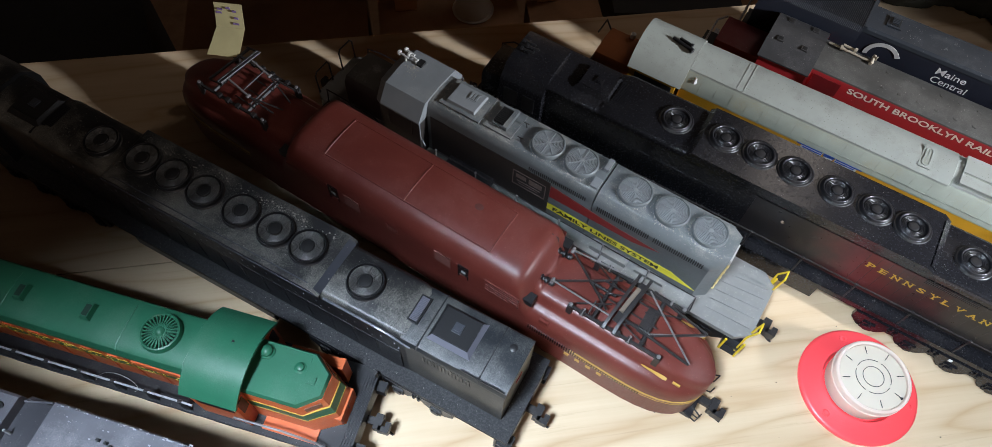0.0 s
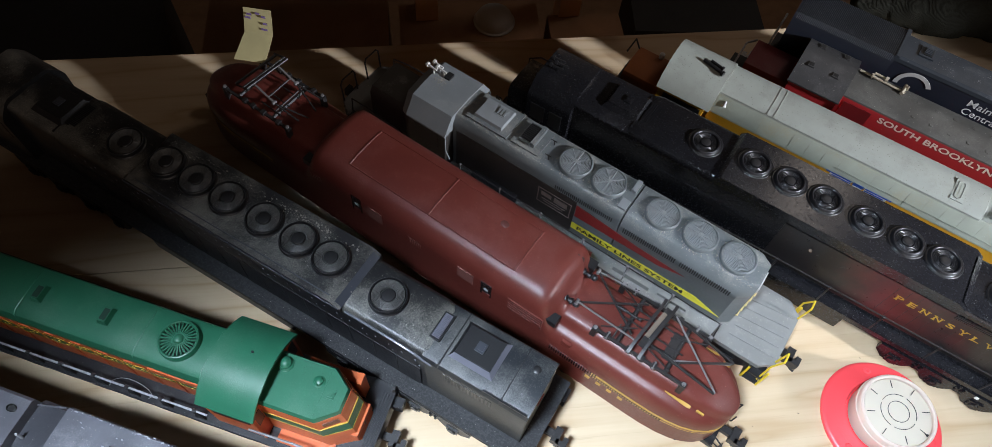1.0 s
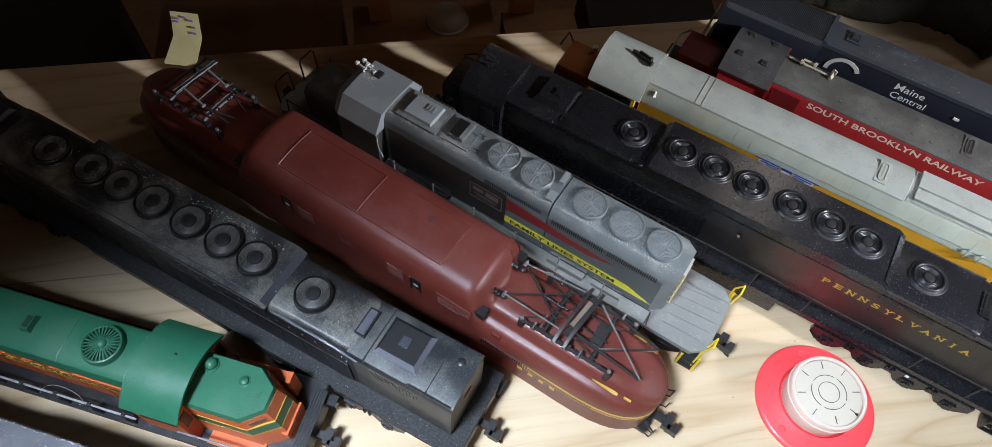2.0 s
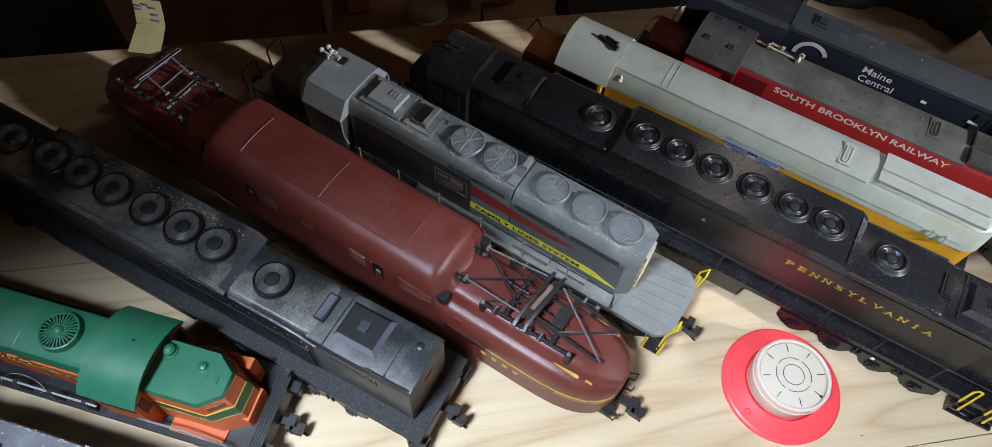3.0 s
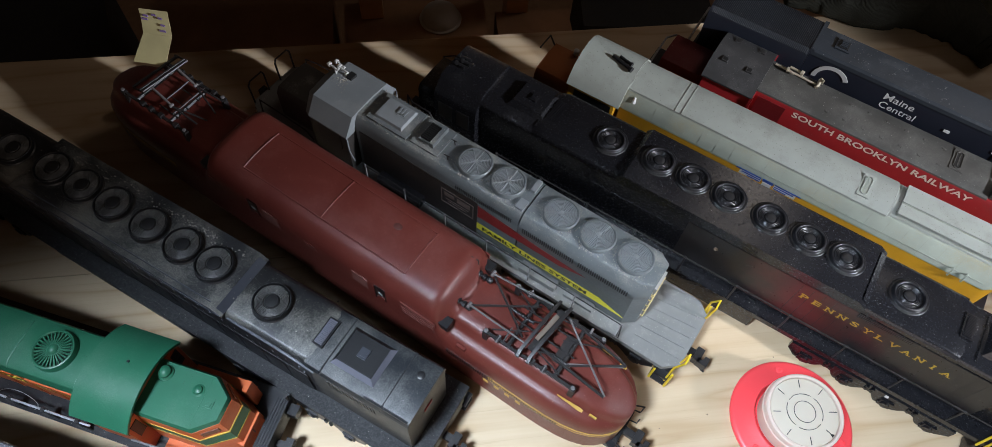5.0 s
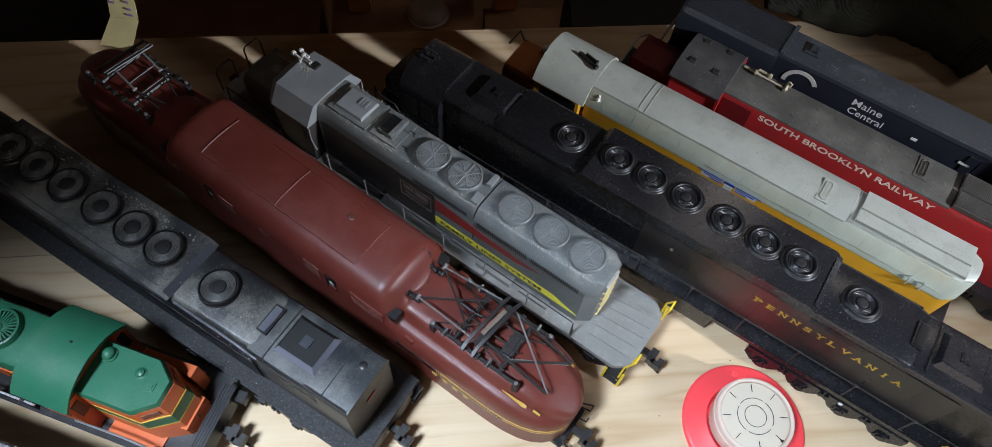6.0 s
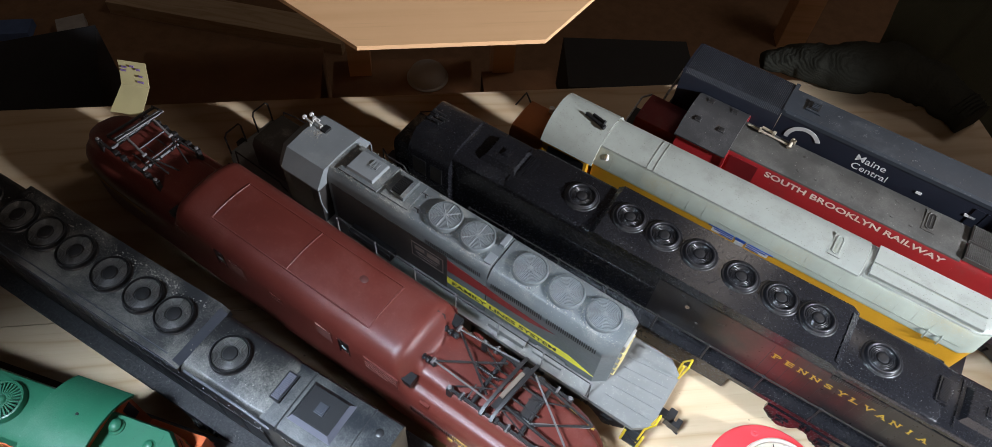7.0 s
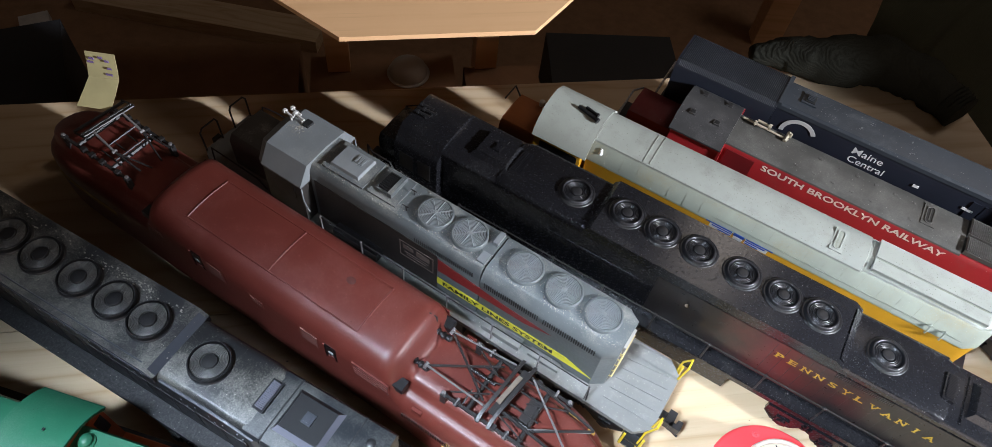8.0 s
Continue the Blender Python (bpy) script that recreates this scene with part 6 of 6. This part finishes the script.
    bm = fresh()
    box(bm, 55.7, 58.9, -1.3, 1.8, 45.7, 46.45)
    box(bm, 56.4, 58.2, -0.6, 1.1, 46.3, 46.7)
    part("nose_hatch", bm, GREEN, t, bevel=0.15)
    bm = fresh()
    rod(bm, (54.4, -9.4, 46.0), (54.4, 9.4, 46.0), 0.16)
    part("nose_joint", bm, GREEN, t)
    for s in (-1, 1):
        bm = fresh()
        box(bm, 38, 60, min(s * 10.5, s * 16.5), max(s * 10.5, s * 16.5), 17.4, 18.6)
        part("orange_step_well", bm, ORANGE, t, bevel=0.6)
        # cab front wall beside the nose, with its window
        wall = part("cab_front", box(fresh(), 33.3, 34.3, min(s * 10.3, s * 16.6), max(s * 10.3, s * 16.6), 18, 45.0), ORANGE, t, bevel=0.4)
        part("front_window", box(fresh(), 34.2, 34.6, min(s * 11.6, s * 15.2), max(s * 11.6, s * 15.2), 32.5, 42.5), BLACK_HUB, wall, bevel=0.3)
    # boxes beside and before the nose
    part("side_box", box(fresh(), 40.5, 63.0, 10.6, 14.6, 18, 32.5), ORANGE, t, "long orange box", 0.6, 2)
    part("box_end", box(fresh(), 61.4, 63.4, 9.8, 14.2, 18, 35.0), ORANGE, t, bevel=0.5, segments=2)
    part("nose_front", box(fresh(), 65.0, 67.8, -6.5, 6.5, 18, 25.0), ORANGE, t, bevel=1.1, segments=2)
    part("nose_front_seam", box(fresh(), 67.6, 68.0, -0.3, 0.3, 18.5, 24), slot, t)
    for k in range(5):
        part("tread_bar", box(fresh(), 69.2 + 1.1 * k, 69.6 + 1.1 * k, -15.0, 15.0, 17.4, 18.0), BLACK_SIDE, t, bevel=0.15)
    for s in (-1, 1):
        part("end_post", rod(fresh(), (73.2, s * 15.5, 17.5), (73.2, s * 15.5, 22.5), 0.8, 8), DARK_STEEL, t)
        part("buffer_block", box(fresh(), 73.5, 78.0, s * 13.0 - 2.2, s * 13.0 + 2.2, 9.5, 14.5), BLACK_SIDE, t, bevel=0.6)
    for s in (-1,):
        bm = fresh()
        rod(bm, (-128, s * 17.2, 26.5), (12, s * 17.2, 26.5), 0.42, 8)
        part("handrail", bm, STEEL, t, "bright steel handrail")
        bm = fresh()
        loft(bm, [[(-2.4, s * 17.8, 17), (2.4, s * 17.8, 17), (0.5, s * 17.4, 26.3), (-0.5, s * 17.4, 26.3)], [(-2.4, s * 17.3, 17), (2.4, s * 17.3, 17), (0.5, s * 16.9, 26.3), (-0.5, s * 16.9, 26.3)]])
        rod(bm, (-0.8, s * 17.2, 26.5), (0.8, s * 17.2, 26.5), 0.85, 8)
        st = part("stanchion", bm, DARK_STEEL, t)
        for k in range(10):
            at(st, -121 + k * 14.2, 0) if k == 0 else again(st, -121 + k * 14.2, 0)
        bm = fresh()
        bent(bm, [(29, s * 16.9, 26.5), (48, s * 16.6, 26.5), (62, s * 16.8, 24), (68, s * 17.4, 18)], 0.45, 8)
        part("nose_rail", bm, ROD_STEEL, t)
        bm = fresh()
        for k in range(9):
            box(bm, -104 + k * 15, -96 + k * 15, s * 17.4 - 0.6, s * 17.4 + 0.6, 9.5, 15)
        part("frame_skirt", bm, BLACK_SIDE, t, bevel=0.6)
    truck(t, 42, 3, 19, 16.0)
    truck(t, -88, 3, 19, 16.0)
    coupler(t, 73, 1, 9)
    return t


green_diesel(-120.6, 158.6, -13.6)


def gunmetal_tender(x, y, turn):
    """A grey body of which the far flank shows, with a sloping wedge let into its top."""
    t = thing("grey_metal_locomotive", x, y, turn, "unpainted gunmetal grey model body with notched top", "model locomotive", ROW)
    prof = mirrored([(15.6, 8), (15.6, 40), (15.2, 41.4), (14.4, 42.0), (0, 42.4)])
    part("body", prism(fresh(), prof, 7.2, 96), GUNMETAL, t, "smooth grey body with chipped edge", 0.3)
    part("rear_body", prism(fresh(), mirrored([(13.6, 8), (13.6, 41.5), (12.6, 42.8), (0, 43.4)]), -120, -5.4), GUNMETAL, t, bevel=0.5)
    # the notch's shadow is painted in as a darker gunmetal
    part("notch", loft(fresh(), [[(xx, yy, zz - d) for yy, zz in mirrored([(15.0, 8), (15.0, 39.6), (13.6, 41.2), (0, 41.8)])] for xx, d in ((-5.4, 3.4), (3.5, 2.2), (7.2, 0))]), GUNMETAL_SHADE, t, "sloping wedge with shade in its darker grey")
    part("notch_rib", rod(fresh(), (-4.8, 12.4, 39.5), (6.6, 14.6, 41.6), 0.4), GUNMETAL, t)
    chipped = paint("chipped_pale_edge", (0.42, 0.42, 0.45), 0.5)
    part("edge_bead", rod(fresh(), (7.6, 14.7, 41.9), (96, 14.7, 41.9), 0.28), GUNMETAL, t)
    bm = fresh()
    rng = random.Random(31)
    for k in range(70):
        xx, w = 8 + rng.random() * 80, 0.2 + rng.random() ** 3 * 2.2
        yy, h = 14.7 + rng.gauss(0, 0.25), 0.12 + rng.random() * 0.2
        box(bm, xx, xx + w, yy - h, yy + h, 41.6, 42.16, 0.05)
    for k in range(26):
        xx, yy, h = 10 + rng.random() * 60, rng.uniform(0, 13), 0.08 + rng.random() ** 2 * 0.22
        box(bm, xx - h, xx + h * 2, yy - h, yy + h, 41.9, 42.5, 0.03)
    tagged(part("edge_chips", bm, chipped, t, "pale chips along the edge"), kind="stuff")
    part("round_hole", lathe(fresh(), [(1.9, 42.6), (1.9, 43.5), (1.5, 43.7), (1.4, 43.3), (0, 43.3)], 18, -10.3, 8.3, 0.7), INK, t)
    part("pin", rod(fresh(), (-3.0, 1.0, 39.0), (-3.0, 1.2, 43.6), 0.5, 8), STEEL, t)
    for xx, yy in ((29.1, 7.7), (32.3, 7.5), (34.4, 6.8)):
        part("broken_peg", box(fresh(), xx - 0.8, xx + 0.9, yy - 0.7, yy + 0.6, 41.8, 43.4, 0.3), INK, t, "black broken peg", 0.2)
    truck(t, 60, 2, 26, 15.0)
    truck(t, -80, 2, 26, 15.0)
    return t


gunmetal_tender(-166, 121.4, -14.2)

# ---- things beside the models ----


def round_level(x, y):
    t = thing("bullseye_level", x, y, 3, "round bullseye level with red plastic base and milky dial", "spirit level")
    bm = fresh()
    lathe(bm, [(25.0, 0), (25.6, 0.4), (25.7, 1.6), (25.2, 2.3), (24.2, 2.7), (18.0, 3.6), (17.0, 4.2), (16.4, 4.3), (16.2, 3.0), (15.0, 1.0), (0, 1.0)], 80)
    part("base", bm, RED_PLASTIC, t, "bright red flanged base")
    for k in range(3):
        a = radians(94 + 120 * k)
        bm = fresh()
        lathe(bm, [(1.7, 2.6), (1.6, 3.2), (1.2, 3.4), (0.8, 3.35), (0.7, 2.8), (0, 2.8)], 18, 21.4 * math.cos(a), 21.4 * math.sin(a))
        part("screw_hole", bm, RED_PLASTIC, t)
    part("vial", lathe(fresh(), [(13.8, 3.0), (14.2, 14.0), (13.9, 14.9), (13.2, 15.3), (0, 15.4)], 72), BUBBLE_LIQUID, t, "milky cream dial")
    part("rim", lathe(fresh(), [(15.0, 3.2), (15.4, 8.0), (15.8, 14.6), (15.6, 15.8), (15.0, 16.3), (14.5, 16.3), (14.1, 15.7), (14.3, 14.4), (14.0, 8.0), (13.9, 3.2)], 72, cap=False), RIM_PLASTIC, t, "cloudy glossy rim")
    part("rim_lip", lathe(fresh(), [(15.7, 11.4), (16.1, 11.7), (16.1, 12.3), (15.7, 12.6)], 72, cap=False), RIM_PLASTIC, t)
    ink = fresh()

    def ring(bm, r, w, gaps):
        n = 96
        for k in range(n):
            if gaps and (k + 11) % 24 in (0, 1, 2):
                continue
            a, b = 2 * math.pi * k / n, 2 * math.pi * (k + 1) / n
            quad = [(q * math.cos(c), q * math.sin(c)) for q, c in ((r, a), (r, b), (r + w, b), (r + w, a))]
            loft(bm, [[(px, py, 15.35) for px, py in quad], [(px, py, 15.52) for px, py in quad]])

    ring(ink, 4.25, 0.22, False)
    part("target_ring", ink, INK, t, "fine black inner ring")
    ink = fresh()
    ring(ink, 7.2, 0.22, True)
    part("target_ring", ink, INK, t, "fine broken black ring")
    for k in range(8):
        bm = fresh()
        box(bm, 10.0, 13.2, -0.13, 0.13, 15.3, 15.52)
        if k == 7:
            slab(bm, [(12.0, -0.15), (13.6, -0.75), (13.6, 0.75)], 15.3, 15.54)
        at(part("tick", bm, INK, t), 0, 0, 0, 45 * k)


round_level(161.2, 167.3)


def paper_note(x, y, turn):
    t = thing("paper_note", x, y, turn, "creased yellow paper note stuck on the pantograph", "note", z=0)
    bm = fresh()
    path = [(-4, 50.0), (1.5, 54), (6.5, 58), (8.5, 63), (10.0, 69.5)]
    widths = [(-9, 6), (-7.5, 6.6), (-6, 7.2), (-5.8, 7.2), (-5.2, 7.6)]
    rows = [[(a, py, pz), (b, py + 0.6, pz + 0.3)] for (py, pz), (a, b) in zip(path, widths)]
    loft(bm, [[p[0], p[1], (p[1][0], p[1][1] + 0.18, p[1][2] - 0.18), (p[0][0], p[0][1] + 0.18, p[0][2] - 0.18)] for p in rows])
    part("sheet", bm, NOTE, t, smooth=20)
    bm = fresh()
    for a, b, z in ((-3.6, -1.4, 67), (0.5, 2.4, 68), (3.2, 5.0, 66.8), (3.6, 5.4, 63.5), (2.4, 5.2, 60.6), (-4.6, -2.0, 65.3)):
        yy = 8.2 + (z - 63) * 0.23
        box(bm, a, b, yy - 0.55, yy - 0.2, z - 0.5, z + 0.5)
    part("pen_marks", bm, PURPLE, t)
    return t


paper_note(-127.5, 296.5, -8)


def overhead_board():
    t = thing("corner_cut_board", 13, 344.5, 11.0, "orange birch board with cut-off corners standing on posts", "board")
    bm = fresh()
    outline = [(-45.4, 0), (45.4, 0), (95, 50), (95, 260), (-95, 260), (-95, 50)]
    slab(bm, outline, 61.5, 64)
    part("board", bm, BIRCH, t, bevel=0.4)
    for s in (-1, 1):
        bm = fresh()
        box(bm, s * 60 - 9, s * 60 + 9, 180, 200, -740, 61.5)
        part("post", bm, BIRCH, t)
    return t


overhead_board()

# ---- below and behind the table ----


def carton(x, y, turn, w, d, h, top, label="closed brown cardboard carton"):
    t = thing("carton", x, y, turn, label, "box", "cartons behind the table", z=top - h)
    bm = fresh()
    box(bm, -w / 2, w / 2, -d / 2, d / 2, 0, h)
    part("body", bm, CARD, t, bevel=1.2)
    bm = fresh()
    box(bm, -w / 2 + 2, w / 2 - 2, -2.5, 2.5, h - 0.5, h + 0.8)
    part("flap_seam", bm, CARD, t)
    return t


carton(-178, 458, 10, 146, 140, 615, -125)
carton(-37, 466, 10, 116, 140, 615, -125)
carton(60, 478, 10, 62, 120, 612, -128)


def case(x, y, turn, w, d, h, top):
    t = thing("black_case", x, y, turn, "matt black case standing behind the table", "case", z=top - h)
    bm = fresh()
    box(bm, -w / 2, w / 2, -d / 2, d / 2, 0, h)
    part("body", bm, DARKCARD, t, bevel=4, segments=2)
    bm = fresh()
    box(bm, -w / 2 - 1, w / 2 + 1, -d / 2 - 1, d / 2 + 1, h * 0.62, h * 0.62 + 4)
    part("lid_lip", bm, DARKCARD, t)
    return t


case(-385, 454, 24.5, 200, 101, 615, -125)
case(147, 556, 5, 112, 62, 615, -125)


def offcut(name, x, y, turn, w, d, h, material, label, category):
    t = thing(name, x, y, turn, label, category, z=-740)
    part("body", box(fresh(), -w / 2, w / 2, -d / 2, d / 2, 0, h), material, t, bevel=2)
    return t


offcut("floor_plank", -560, 1262, -7, 520, 70, 30, PINE, "pale pine plank lying on the dark floor", "plank")
offcut("wooden_post", 672, 1375, 0, 58, 45, 420, BIRCH, "short brown wooden post standing on the floor", "post")
offcut("blue_paper_scrap", -985, 1170, 12, 70, 45, 18, paint("dull_blue_paper", (0.12, 0.2, 0.42), 0.7), "crumpled blue paper on the dark floor", "paper")
offcut("white_paper_scrap", -870, 1190, 30, 55, 50, 22, paint("off_white_paper", (0.6, 0.58, 0.55), 0.7), "crumpled white paper on the dark floor", "paper")


def sleeve(path, label, seed):
    """A bunched knitted sleeve along a path of (x, y, radius), flattened where it lies on the table."""
    t = thing("knitted_sleeve", 0, 0, 0, label, "cloth")
    pts = []
    for (xa, ya, ra), (xb, yb, rb) in zip(path, path[1:]):
        for k in range(10):
            u = k / 10
            pts.append((xa + (xb - xa) * u, ya + (yb - ya) * u, ra + (rb - ra) * u))
    pts.append(path[-1])
    rows = []
    for k, (px, py, r) in enumerate(pts):
        a, b = pts[max(0, k - 1)], pts[min(len(pts) - 1, k + 1)]
        d = Vector((b[0] - a[0], b[1] - a[1], 0)).normalized()
        n = Vector((-d.y, d.x, 0))
        row = []
        for i in range(28):
            w = 2 * math.pi * i / 28
            q = r * (1 + 0.16 * noise.noise(Vector((k * 0.24 + seed, math.cos(w) * 1.3, math.sin(w) * 1.3))) + 0.09 * noise.noise(Vector((k * 0.9, math.cos(w) * 2.4 + seed, math.sin(w) * 2.4))))
            zz = r * 0.62 + q * 0.72 * math.sin(w)
            row.append(tuple(Vector((px, py, max(0.3, zz))) + n * (q * math.cos(w))))
        rows.append(row)
    part("fabric", loft(fresh(), rows[:-9]), CLOTH, t, smooth=80)
    part("cuff", loft(fresh(), [[(a * 1.0, b, c * (1.06 if k % 2 else 0.98)) for a, b, c in row] for k, row in enumerate(rows[-10:])]), CLOTH, t, "ribbed frayed cuff", smooth=80)
    return t


sleeve([(196, 424, 6), (216, 423, 12), (240, 417, 16.5), (272, 420, 18), (294, 408, 16), (306, 394, 13.5), (312, 385, 12.5)], "dark olive knitted sleeve lying at the back of the table", 3.1)


def hanging_coat():
    """A knitted coat that hangs in folds behind the corner of the table."""
    t = thing("knitted_coat", 420, 520, 18, "dark olive knitted coat hanging behind the table corner", "coat", z=-330)
    rows = []
    for j in range(27):
        z = 15.0 * j
        row = []
        for i in range(61):
            x = -140 + i * 4.8
            fold = 9 * math.sin(i * 0.42 + 0.05 * j) + 16 * noise.noise(Vector((x / 60, z / 140, 2.0))) + 5 * noise.noise(Vector((x / 18, z / 50, 7.0)))
            row.append((x + 10 * noise.noise(Vector((z / 60, x / 90, 4.0))), fold - 0.04 * z, z))
        rows.append(row)
    bm = fresh()
    grid = [[bm.verts.new(q) for q in row] for row in rows]
    for a, b in zip(grid, grid[1:]):
        for k in range(60):
            bm.faces.new((a[k], a[k + 1], b[k + 1], b[k]))
    bmesh.ops.solidify(bm, geom=bm.faces[:], thickness=3.0)
    part("fabric", bm, COAT, t, smooth=80)
    part("hanger_post", box(fresh(), -8, 8, 20, 36, -410, 380), BIRCH, t, bevel=1)
    return t


hanging_coat()

# a loose hair on the walkway of the green model
loose = thing("loose_hair", -120.6, 158.6, -13.6, "fine pale loose hair on the black walkway", "thread")
strand = [(-24 + 9 * math.cos(radians(a)), -16.4 + 3.0 * math.sin(radians(a)), 18.2 + 3.4 * math.sin(radians(a)) ** 2) for a in range(200, -21, -20)]
part("strand", bent(fresh(), strand, 0.1, 5), GREYWHITE, loose)

# crumbs and flecks lying on the table
rng = random.Random(77)
bm = fresh()
for k in range(70):
    x, y, h = rng.uniform(-60, 235), rng.uniform(110, 225), 0.08 + rng.random() ** 4 * 0.22
    box(bm, x - h, x + h * 1.5, y - h, y + h, 0.0, h, h * 0.3)
tagged(part("table_crumbs", bm, CAB_DARK, None), "tiny dark crumbs scattered on the pine table", "crumbs", "", "stuff")

cap = thing("pale_plastic_cap", -25, 515, 0, "pale round plastic cap lying on a carton", "cap", z=-125)
part("shell", lathe(fresh(), [(15, 0), (15.4, 3), (14, 8), (9.5, 11.5), (4, 12.6), (0, 12.8)], 32), GREYWHITE, cap, smooth=60)
part("rim", lathe(fresh(), [(15.2, 0.0), (17.2, 0.3), (17.4, 1.4), (15.3, 1.8)], 32, cap=False), GREYWHITE, cap)
